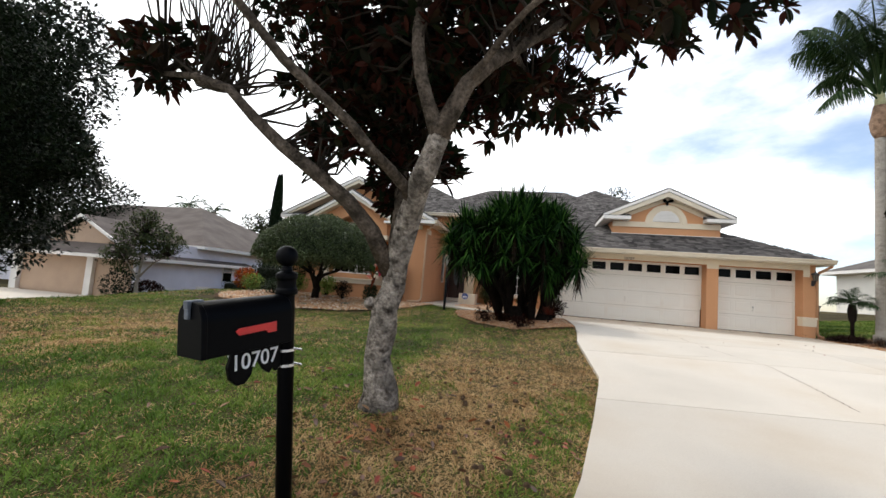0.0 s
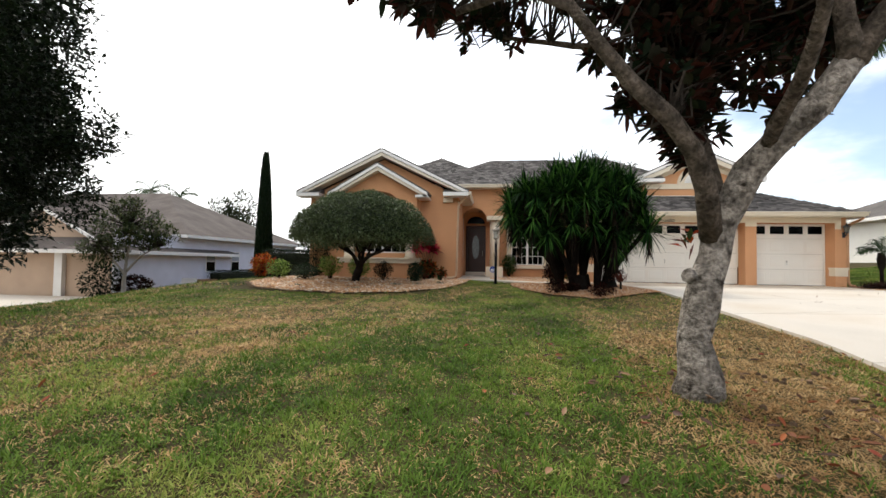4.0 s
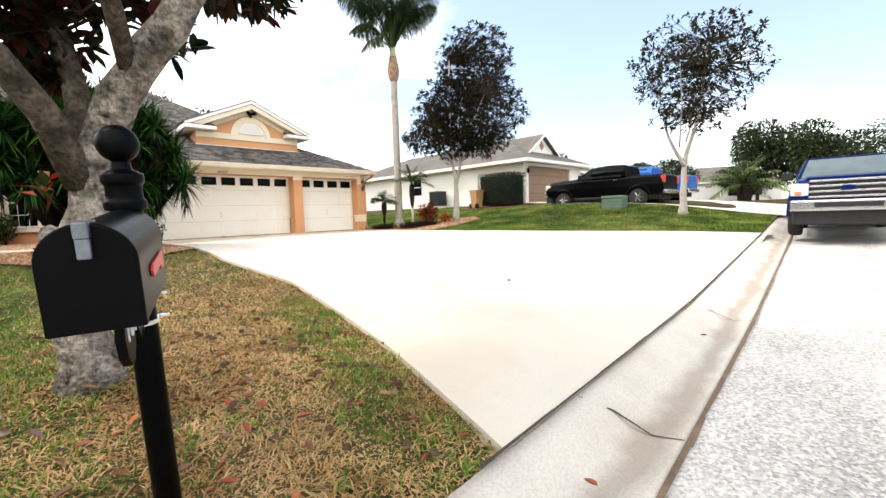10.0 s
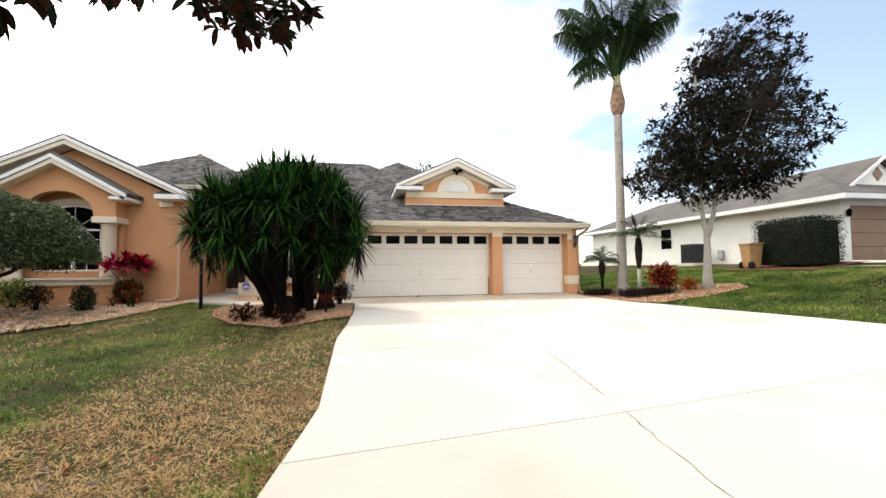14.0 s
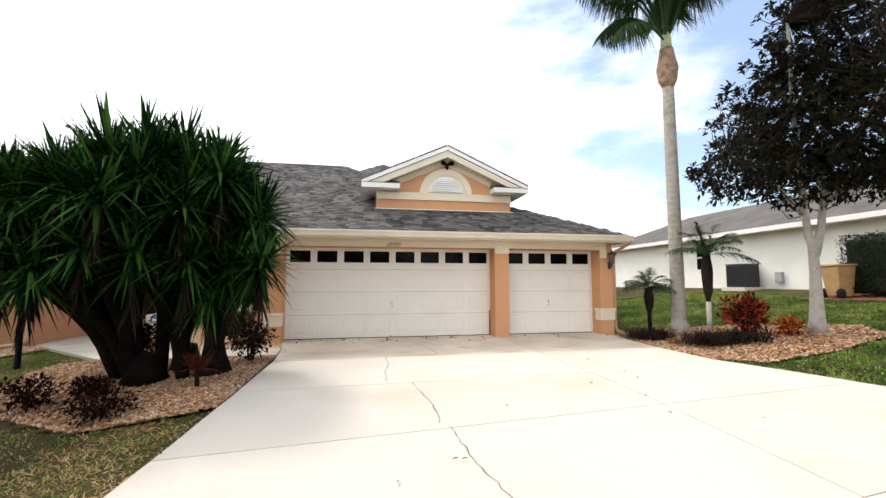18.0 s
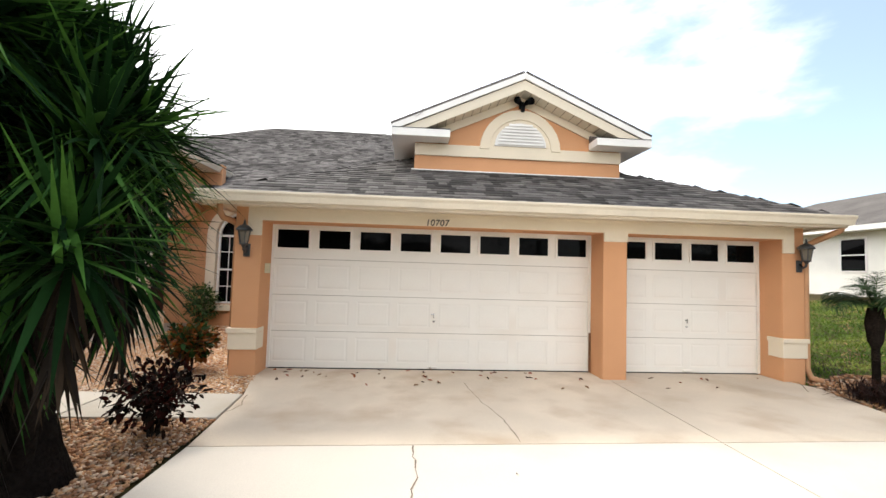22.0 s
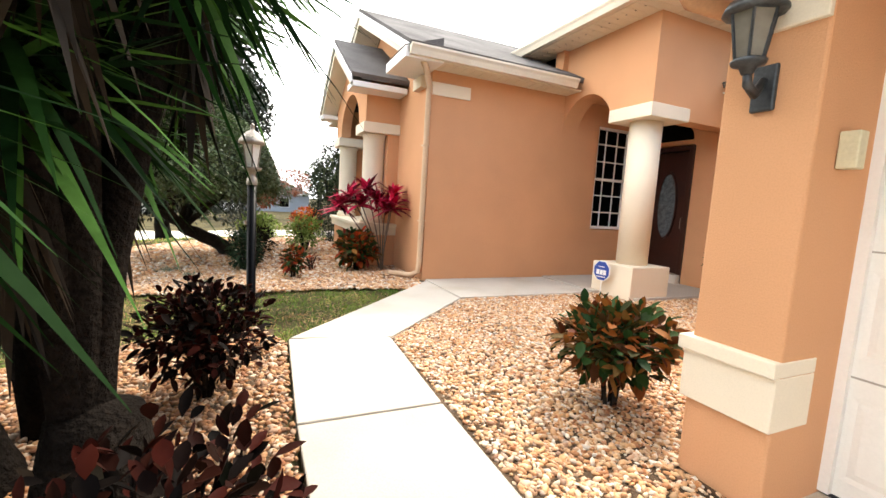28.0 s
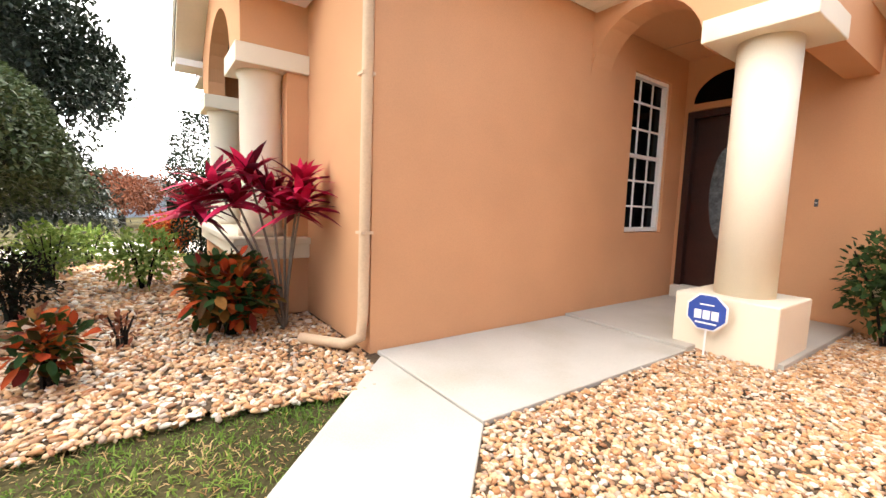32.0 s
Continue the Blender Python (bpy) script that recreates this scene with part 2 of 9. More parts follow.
gutter_band(GUTTERCON)
ASPHALT = mat("worn_asphalt", (0.47, 0.45, 0.43), 0.95, 0.42, 0.7, 55, 0.8, 0.012, spec=0.25, stain=(0.30, 0.285, 0.27), stain_scale=1.4, stain_amount=0.35)
def chips(m, scale=170.0, colour=(0.80, 0.77, 0.72), amount=0.55):
    """Exposed stone chips."""
    n, l = m.node_tree.nodes, m.node_tree.links
    b = n["Principled BSDF"]
    old = b.inputs["Base Color"].links[0].from_socket
    co, vo = n.new("ShaderNodeTexCoord"), n.new("ShaderNodeTexVoronoi")
    vo.inputs["Scale"].default_value = scale * 0.35
    l.new(co.outputs["Object"], vo.inputs["Vector"])
    sp_ = n.new("ShaderNodeSeparateXYZ")
    l.new(vo.outputs["Color"], sp_.inputs[0])
    mr = n.new("ShaderNodeMapRange")
    mr.inputs["From Min"].default_value, mr.inputs["From Max"].default_value = 0.35, 0.9
    mr.inputs["To Max"].default_value = amount
    l.new(sp_.outputs["X"], mr.inputs["Value"])
    mx = n.new("ShaderNodeMixRGB")
    mx.inputs[2].default_value = (*colour, 1)
    l.new(mr.outputs[0], mx.inputs[0])
    l.new(old, mx.inputs[1])
    l.new(mx.outputs[0], b.inputs["Base Color"])


chips(ASPHALT)
SOIL = mat("lawn_soil", (0.075, 0.062, 0.026), 0.97, 0.45, 0.5, 40, 0.6, 0.03, spec=0.1)
MULCH = mat("bed_soil", (0.10, 0.065, 0.04), 0.97, 0.3, 2.0, 50, 0.7, 0.03, spec=0.1)
GLASS_DARK = mat("dark_window_glass", (0.0015, 0.0018, 0.002), 0.04, 0.1, 2, 20, 0.0, spec=0.05)
IRON = mat("black_iron", (0.0015, 0.0018, 0.0026), 0.36, 0.15, 8, 90, 0.08, 0.003, spec=0.06)
PEWTER = mat("weathered_lantern_metal", (0.075, 0.08, 0.085), 0.45, 0.25, 9, 80, 0.2, 0.003, metal=0.6)
BRONZE = mat("brushed_lamp_metal", (0.30, 0.26, 0.22), 0.45, 0.2, 9, 80, 0.2, 0.003, metal=0.5)
LAMPGLASS = mat("frosted_lamp_glass", (0.72, 0.72, 0.68), 0.25, 0.06, 6, 40, 0.05, spec=0.5)
CHROME = mat("chrome", (0.62, 0.62, 0.63), 0.18, 0.05, 8, 60, 0.0, metal=1.0)
RUBBER = mat("tyre_rubber", (0.018, 0.018, 0.019), 0.85, 0.15, 8, 60, 0.2)
DOORWOOD = mat("mahogany_door", (0.035, 0.010, 0.007), 0.35, 0.2, 3, 40, 0.1, 0.003)
OVALGLASS = mat("leaded_oval_glass", (0.11, 0.13, 0.14), 0.12, 0.3, 14, 40, 0.3, 0.004, spec=0.5)
RED = mat("red_flag_paint", (0.62, 0.04, 0.035), 0.4, 0.08, 8, 60, 0.05)
WHITEVINYL = mat("white_lettering", (0.85, 0.85, 0.85), 0.5, 0.02, 5, 60, 0.0)
BLACKVINYL = mat("black_lettering", (0.02, 0.02, 0.022), 0.5, 0.1, 5, 60, 0.0)
BARK_GREY = mat("grey_mottled_bark", (0.33, 0.29, 0.25), 0.95, 0.55, 7, 38, 1.0, 0.05, spec=0.08, stain=(0.035, 0.028, 0.022), stain_scale=13, stain_amount=1.0)
# limb bark: browner and mossy, also darkened for the shade of the canopy
BARK_SHADED_LIMB = mat("mossy_brown_canopy_shade_bark", (0.135, 0.108, 0.085), 0.95, 0.5, 7, 40, 1.0, 0.04, spec=0.08, stain=(0.030, 0.026, 0.018), stain_scale=11, stain_amount=0.9)
BARK_DARK = mat("dark_bark", (0.024, 0.018, 0.014), 0.95, 0.35, 6, 45, 1.0, 0.03, spec=0.1)
BARK_PALE = mat("pale_lichen_bark", (0.46, 0.42, 0.37), 0.95, 0.25, 6, 45, 0.8, 0.02, spec=0.1, stain=(0.22, 0.19, 0.15), stain_scale=6, stain_amount=0.6)


# ---- mesh helpers ----
class Geo:
    """Collects vertices and faces of one mesh."""

    def __init__(self):
        self.v, self.f = [], []

    def add(self, verts, faces):
        o = len(self.v)
        self.v.extend(tuple(p) for p in verts)
        self.f.extend(tuple(i + o for i in q) for q in faces)
        return self

    def squash(self, k):
        self.v = [(x, y * k, z) for x, y, z in self.v]
        return self

    def box(self, x0, x1, y0, y1, z0, z1):
        return self.add([(x0, y0, z0), (x1, y0, z0), (x1, y1, z0), (x0, y1, z0), (x0, y0, z1), (x1, y0, z1), (x1, y1, z1), (x0, y1, z1)],
                        [(0, 3, 2, 1), (4, 5, 6, 7), (0, 1, 5, 4), (1, 2, 6, 5), (2, 3, 7, 6), (3, 0, 4, 7)])

    def prism(self, pts, lo, hi, axis="z"):
        """A polygon (counter-clockwise in its plane) pushed along an axis."""
        n = len(pts)
        put = {"z": lambda a, b, c: (a, b, c), "y": lambda a, b, c: (a, c, b), "x": lambda a, b, c: (c, a, b)}[axis]
        v = [put(a, b, lo) for a, b in pts] + [put(a, b, hi) for a, b in pts]
        f = [tuple(range(n))[::-1], tuple(range(n, 2 * n))] + [(i, (i + 1) % n, n + (i + 1) % n, n + i) for i in range(n)]
        if axis == "y":
            f = [q[::-1] for q in f]
        return self.add(v, f)

    def ring(self, c, r, axis_u, axis_w, n):
        return [tuple(c[k] + r * (math.cos(2 * math.pi * i / n) * axis_u[k] + math.sin(2 * math.pi * i / n) * axis_w[k]) for k in range(3)) for i in range(n)]

    def lathe(self, profile, c=(0, 0, 0), n=20):
        """Profile rows (radius, height) turned about a vertical axis, closed at both ends."""
        v, f = [], []
        for r, z in profile:
            v += [(c[0] + r * math.cos(2 * math.pi * i / n), c[1] + r * math.sin(2 * math.pi * i / n), c[2] + z) for i in range(n)]
        for k in range(len(profile) - 1):
            f += [(k * n + i, k * n + (i + 1) % n, (k + 1) * n + (i + 1) % n, (k + 1) * n + i) for i in range(n)]
        f += [tuple(range(n))[::-1], tuple(range((len(profile) - 1) * n, len(profile) * n))]
        return self.add(v, f)

    def tube(self, path, radii, n=8):
        """A round bar along points, with a radius for each."""
        pts = [Vector(p) for p in path]
        if not hasattr(radii, "__len__"):
            radii = [radii] * len(pts)
        v, f = [], []
        u = None
        for i, p in enumerate(pts):
            d = (pts[min(i + 1, len(pts) - 1)] - pts[max(i - 1, 0)]).normalized()
            if u is None:
                u = d.cross((0, 0, 1) if abs(d.z) < 0.9 else (1, 0, 0)).normalized()
            else:
                u = (u - d * u.dot(d)).normalized()
            v += self.ring(p, radii[i], u, d.cross(u), n)
        for k in range(len(pts) - 1):
            f += [(k * n + i, k * n + (i + 1) % n, (k + 1) * n + (i + 1) % n, (k + 1) * n + i) for i in range(n)]
        f += [tuple(range(n))[::-1], tuple(range((len(pts) - 1) * n, len(pts) * n))]
        return self.add(v, f)

    def mesh(self, name, material, smooth=False):
        me = bpy.data.meshes.new(name)
        me.from_pydata(self.v, [], self.f)
        me.materials.append(material)
        if smooth:
            me.polygons.foreach_set("use_smooth", [True] * len(me.polygons))
        me.update()
        return me


def part(name, geo, material, parent=None, label="", smooth=False, bevel=0.0, kind="", segments=2):
    """One mesh object out of a Geo, under a thing or a part."""
    ob = new(name, geo if isinstance(geo, bpy.types.Mesh) else geo.mesh(name, material, smooth))
    ob.parent = parent
    if bevel:
        b = ob.modifiers.new("bevel", "BEVEL")
        b.width, b.segments, b.limit_method = bevel, segments, "ANGLE"
    return tagged(ob, label=label, kind=kind)


def thing(name, label, category, at=(0, 0, 0), group="", kind="", turn=0.0):
    ob = new(name)
    ob.empty_display_size = 0.2
    ob.matrix_world = pose(*at, 0, 0, turn)
    return tagged(ob, label, category, group, kind)


def fast_mesh(name, verts, faces, material, smooth=False):
    """A mesh out of numpy arrays: verts (n, 3), faces (m, 3) or (m, 4)."""
    me = bpy.data.meshes.new(name)
    verts, faces = np.asarray(verts, np.float32), np.asarray(faces, np.int32)
    k = faces.shape[1]
    me.vertices.add(len(verts))
    me.vertices.foreach_set("co", verts.ravel())
    me.loops.add(faces.size)
    me.loops.foreach_set("vertex_index", faces.ravel())
    me.polygons.add(len(faces))
    me.polygons.foreach_set("loop_start", np.arange(0, faces.size, k, dtype=np.int32))
    if smooth:
        me.polygons.foreach_set("use_smooth", np.ones(len(faces), bool))
    me.materials.append(material)
    me.update(calc_edges=True)
    return me


def smooth(a, b, x):
    k = np.clip((np.asarray(x, float) - a) / (b - a), 0, 1)
    return k * k * (3 - 2 * k)


def fall(y):
    """The front yard's fall towards the street."""
    return -0.52 * (np.clip(-5.0 - np.asarray(y, float), 0.0, 9.5) / 9.3) ** 1.3


def ground_z(x, y):
    """The lie of the land: it falls to the street and to the left, and climbs to the right."""
    x, y = np.asarray(x, float), np.asarray(y, float)
    left = -1.4 * smooth(-11, -23, x)
    right = 0.1 * np.clip(x - 8.2, 0, 10.5) * smooth(-14.0, -8.5, y) + 0.040 * np.clip(x - 3, 0, 40) * (1 - smooth(-14.0, -8.5, y))
    dip = -0.20 * np.clip((-2.2 - y) / 3.1, 0, 1) * smooth(-12.5, -6.0, y) * smooth(0.15, -1.3, x)
    return left + right + fall(y) + dip


def kerb_y(x):
    """The line at the back of the kerb."""
    return -14.37 + 0.066 * np.asarray(x, float)


# ---- ground ----
def land():
    xs = np.unique(np.r_[np.linspace(-400, -40, 19), np.linspace(-40, 40, 161), np.linspace(40, 400, 19)])
    ys = np.unique(np.r_[np.linspace(-400, -30, 15), np.linspace(-30, 30, 121), np.linspace(30, 400, 19)])
    gx, gy = np.meshgrid(xs, ys)
    gz = ground_z(gx, gy) - 0.03
    gz = gz - 0.35 * smooth(0.4, -1.2, gy - kerb_y(gx)) * (np.abs(gx) < 399)
    n = len(xs)
    v = np.stack([gx.ravel(), gy.ravel(), gz.ravel()], 1)
    i = np.arange(len(v)).reshape(gx.shape)
    f = np.stack([i[:-1, :-1].ravel(), i[:-1, 1:].ravel(), i[1:, 1:].ravel(), i[1:, :-1].ravel()], 1)
    ob = new("ground", fast_mesh("ground", v, f, SOIL, True))
    tagged(ob, "lawn soil with thin patchy green and straw grass", "ground", kind="structure")


land()


def strip(name, y_of_x, x0, x1, profile, material, label, category, step=1.0):
    """A band along the street; profile rows: (offset towards the street, height)."""
    n = int((x1 - x0) / step) + 1
    v, f = [], []
    k = len(profile)
    for i in range(n):
        x = x0 + i * step
        g = float(ground_z(x, -14.5))
        v += [(x, float(y_of_x(x)) - o, g + h) for o, h in profile]
    for i in range(n - 1):
        f += [(i * k + j, i * k + j + 1, (i + 1) * k + j + 1, (i + 1) * k + j) for j in range(k - 1)]
    g = Geo()
    g.add(v, f)
    return tagged(part(name, g, material, smooth=True), label, category, kind="structure")


ROAD = strip("road", kerb_y, -70, 150, [(0.54, -0.115), (1.5, -0.10), (3.5, -0.05), (5.5, -0.10), (6.6, -0.12)], ASPHALT,
             "pale worn asphalt street with exposed stone chips", "road", 1.0)
KERB = strip("kerb", kerb_y, -70, 150, [(-0.02, -0.25), (-0.02, 0.012), (0.10, 0.01), (0.20, -0.03), (0.30, -0.10), (0.40, -0.118), (0.52, -0.098), (0.56, -0.10), (0.56, -0.3)], GUTTERCON,
             "stained concrete rolled kerb and gutter beside the street", "kerb", 0.5)
KERB2 = strip("kerb", lambda x: kerb_y(x) - 6.55, -70, 150, [(0.0, -0.13), (0.15, -0.11), (0.3, -0.03), (0.45, 0.0), (0.6, 0.0), (0.6, -0.2)], GUTTERCON,
              "concrete kerb on the far side of the street", "kerb", 2.0)
VERGE = strip("ground", lambda x: kerb_y(x) - 7.1, -70, 150, [(0.0, 0.0), (3, 0.02), (30, 0.1), (80, 0.1)], SOIL,
              "mown grass verge across the street", "ground", 5.0)

# expansion joint behind the gutter, gutter seam, small plants in the joint
gj = Geo()
for i in range(40):
    x = -1.0 + i * 0.34
    y, g = float(kerb_y(x)), float(ground_z(x, -14.3))
    y2, g2 = float(kerb_y(x + 0.34)), float(ground_z(x + 0.34, -14.3))
    w = 0.012 + 0.01 * random.random()
    gj.add([(x, y + 0.005, g + 0.017), (x + 0.34, y2 + 0.005, g2 + 0.017), (x + 0.34, y2 + 0.005 + w, g2 + 0.017), (x, y + 0.005 + w, g + 0.017)], [(0, 1, 2, 3)])
part("joint", gj, JOINT, KERB, "dark soil-filled joint")
gj = Geo()
for i in range(70):
    x = -6 + i * 0.4
    o = 0.565
    y, y2 = float(kerb_y(x)) - o, float(kerb_y(x + 0.4)) - o
    g, g2 = float(ground_z(x, -14.5)) - 0.094, float(ground_z(x + 0.4, -14.5)) - 0.094
    w, w2 = 0.02 + 0.02 * random.random(), 0.03
    gj.add([(x, y - w, g), (x + 0.4, y2 - w2, g2), (x + 0.4, y2, g2), (x, y, g)], [(0, 1, 2, 3)])
part("joint", gj, mat("gutter_seam", (0.16, 0.11, 0.07), 0.95, 0.3, 3, 60, 0.3), KERB, "rusty brown seam between gutter and asphalt")
for x in (-3.6, -0.05, 2.9):
    g = Geo()
    y, z = float(kerb_y(x)), float(ground_z(x, -14.5))
    g.add([(x, y, z + 0.017), (x + 0.006, y, z + 0.017), (x + 0.05, y - 0.2, z - 0.024), (x + 0.03, y - 0.2, z - 0.024), (x + 0.08, y - 0.4, z - 0.112), (x + 0.065, y - 0.4, z - 0.112), (x + 0.1, y - 0.55, z - 0.092), (x + 0.09, y - 0.55, z - 0.092)],
          [(0, 3, 2, 1), (3, 5, 4, 2), (5, 7, 6, 4)])
    part("crack", g, JOINT, KERB)

# ---- driveway: slabs with open joints ----
DRIVE = thing("driveway", "pale concrete driveway slabs with cracks and dark joints", "driveway", kind="structure")


def inter(pts, v):
    return float(np.interp(v, [p[1] for p in pts], [p[0] for p in pts]))


D_LEFT = [(-0.80, -14.42), (-0.42, -13.1), (-0.18, -11.9), (-0.02, -11.0), (0.10, -10.35), (0.10, -7.6), (0.22, -6.4), (0.30, -5.0), (0.31, -2.7), (0.20, -1.32), (-0.02, -0.46), (-0.02, 0.2)]
D_RIGHT = [(11.15, -13.63), (10.35, -11.9), (9.55, -9.7), (8.95, -8.0), (8.35, -6.3), (7.87, -5.1), (7.50, -4.0), (7.52, -2.5), (7.64, -1.4), (7.95, -0.46), (7.7, -0.46), (7.66, 0.2)]
YJ = [0.05, -2.70, -4.62, -6.22, -8.1, -10.8, -14.5]
XJ = 4.95


SKEW = [(-14.5, 0.066), (-10.8, 0.12), (-8.1, 0.13), (-6.22, 0.11), (-4.62, 0.03), (-2.7, 0.02), (0.1, 0.0)]


def skew(x, y):
    """How far a line across the drive at y runs back towards the house by x."""
    return float(np.interp(y, [q[0] for q in SKEW], [q[1] for q in SKEW])) * (x - 3.2)


def drive_piece(x_lo, x_hi, y_lo, y_hi):
    """A slab between two lines across the drive, with a left and a right limit."""
    ys = np.linspace(y_lo + 0.006, y_hi - 0.006, 7)
    left, right = [], []
    for y in ys:
        xl, xr = inter(D_LEFT, y), inter(D_RIGHT, y)
        for _ in range(6):
            xl, xr = inter(D_LEFT, y + skew(xl, y)), inter(D_RIGHT, y + skew(xr, y))
        xl, xr = max(xl, x_lo), min(xr, x_hi)
        left.append((xl, y + skew(xl, y)))
        right.append((xr, y + skew(xr, y)))
    if y_lo < -14.2:
        left = [(x, max(y, float(kerb_y(x)) + 0.02)) for x, y in left]
        right = [(x, max(y, float(kerb_y(x)) + 0.02)) for x, y in right]
    v, f = [], []
    cols = 9
    for (lx, ly), (rx, ry) in zip(left, right):
        for c in range(cols):
            x, y = lx + (rx - lx) * c / (cols - 1), ly + (ry - ly) * c / (cols - 1)
            v.append((x, y, float(drive_z(x, y))))
    top = len(v)
    v += [(x, y, z - 0.14) for x, y, z in v]
    for r in range(len(ys) - 1):
        for c in range(cols - 1):
            a = r * cols + c
            f.append((a, a + 1, a + cols + 1, a + cols))
    edge = [c for c in range(cols)] + [r * cols + cols - 1 for r in range(1, len(ys))] + [(len(ys) - 1) * cols + c for c in range(cols - 2, -1, -1)] + [r * cols for r in range(len(ys) - 2, 0, -1)]
    f += [(b, a, a + top, b + top) for a, b in zip(edge, edge[1:] + edge[:1])]
    g = Geo()
    g.add(v, f)
    return g


def drive_z(x, y):
    return (ground_z(x, y) - fall(y)) * 0.9 + fall(y) + 0.015 - 0.004 * smooth(-13, -14.3, y)


for k in range(len(YJ) - 1):
    hi, lo = YJ[k], YJ[k + 1]
    cuts = [-9, XJ, 99] if k < 4 else [-9, 99]
    for a, b in zip(cuts, cuts[1:]):
        part("slab", drive_piece(a + (0.006 if a > -5 else 0), b - (0.006 if b < 50 else 0), lo, hi), CONCRETE_TAN if k == 0 else CONCRETE, DRIVE)
g = Geo()
for y0, y1 in zip(YJ[1:], YJ[:-1]):
    ys = np.linspace(y0, y1, 7)
    for a, b in zip(ys, ys[1:]):
        if a < -14.0:
            continue
        la, lb, ra, rb = inter(D_LEFT, a) + 0.05, inter(D_LEFT, b) + 0.05, inter(D_RIGHT, a) - 0.05, inter(D_RIGHT, b) - 0.05
        for c in range(10):
            q = [(la + (ra - la) * c / 10, a), (la + (ra - la) * (c + 1) / 10, a), (lb + (rb - lb) * (c + 1) / 10, b), (lb + (rb - lb) * c / 10, b)]
            g.add([(x, y, float(drive_z(x, y)) - 0.03) for x, y in q], [(0, 1, 2, 3)])
part("joint", g, JOINT, DRIVE, "dirt in the joints")


def crack(pts, w):
    """An uneven dark crack lying in a slab."""
    rnd = random.Random(int(pts[0][0] * 100))
    fine = []
    for (x0, y0), (x1, y1) in zip(pts, pts[1:]):
        n = max(3, int(math.hypot(x1 - x0, y1 - y0) / 0.07))
        fine += [(x0 + (x1 - x0) * i / n + rnd.uniform(-0.015, 0.015), y0 + (y1 - y0) * i / n + rnd.uniform(-0.012, 0.012)) for i in range(n)]
    fine.append(pts[-1])
    g = Geo()
    for (x0, y0), (x1, y1) in zip(fine, fine[1:]):
        d = math.hypot(x1 - x0, y1 - y0) + 1e-6
        nx, ny = -(y1 - y0) / d * w * rnd.uniform(0.4, 1.2), (x1 - x0) / d * w * rnd.uniform(0.4, 1.2)
        z0, z1 = float(drive_z(x0, y0)) + 0.004, float(drive_z(x1, y1)) + 0.004
        g.add([(x0 - nx, y0 - ny, z0), (x1 - nx, y1 - ny, z1), (x1 + nx, y1 + ny, z1), (x0 + nx, y0 + ny, z0)], [(0, 1, 2, 3)])
    part("crack", g, mat("crack_dirt", (0.26, 0.20, 0.15), 0.95, 0.3, 9, 60, 0.2) if "crack_dirt" not in bpy.data.materials else bpy.data.materials["crack_dirt"], DRIVE)


for c in ([(2.82, -0.75), (2.87, -1.2), (2.93, -1.6), (3.05, -2.05), (3.08, -2.66)], [(2.14, -2.74), (2.16, -3.3), (2.08, -3.9), (2.06, -4.58)], [(2.38, -4.66), (2.44, -5.2), (2.50, -5.8), (2.46, -6.18)], [(2.55, -6.26), (2.60, -7.0), (2.72, -7.6), (2.90, -8.06)],
          [(2.94, -8.14), (2.88, -8.9), (2.70, -10.5)], [(2.67, -10.85), (2.56, -11.55), (2.50, -12.3), (2.44, -13.0), (2.38, -13.9)], [(0.6, -8.4), (1.3, -8.25), (2.2, -7.9)], [(0.24, -1.35), (0.32, -1.7), (0.24, -2.0)]):
    crack(c, 0.006)
g = Geo()
g.lathe([(0.0, 0.0), (0.032, 0.0), (0.022, 0.012), (0.0, 0.014)], (2.33, -12.12, float(drive_z(2.33, -12.12)) + 0.002), 8)
tagged(part("clod", g, JOINT), "small dark clod on the concrete driveway", "clod")

# ---- front walk ----
WALK = thing("front_walk", "pale concrete front walk bending to the porch", "walkway", kind="structure")


def slab(pts, z0, z1, parent=WALK, name="slab", material=CONCRETE_WALK):
    g = Geo()
    g.prism(pts, z0, z1)
    return part(name, g, material, parent, bevel=0.008)


slab([(-1.235, -2.10), (0.24, -2.10), (0.18, -1.31), (-1.235, -1.29)], -0.1, 0.022)
slab([(-2.60, -2.05), (-1.25, -2.10), (-1.25, -1.29), (-2.45, -1.24), (-2.52, -1.3)], -0.1, 0.024)
slab([(-2.62, -2.04), (-2.47, -1.23), (-3.71, 0.04), (-4.85, 0.04)], -0.1, 0.027)
slab([(-4.95, 0.055), (-3.73, 0.055), (-3.73, 2.2), (-4.95, 2.2)], -0.1, 0.03)
slab([(-4.95, 2.215), (-3.73, 2.215), (-3.73, 2.42), (-3.15, 2.42), (-3.15, 4.38), (-4.95, 4.38)], -0.1, 0.05)

# ---- the house ----
HOUSE = thing("house", "single-storey peach stucco house with grey shingle hip roof and cream trim", "house")
SLOPE = 0.467


def arch_pts(cx, z, r, n=14, rz=None):
    return [(cx + r * math.cos(math.pi * i / n), z + (rz or r) * math.sin(math.pi * i / n)) for i in range(n + 1)]


def wall(pts, lo, hi, axis, label="", material=STUCCO, name="wall", bevel=0.0):
    g = Geo()
    g.prism(pts, lo, hi, axis)
    return part(name, g, material, HOUSE, label, bevel=bevel)


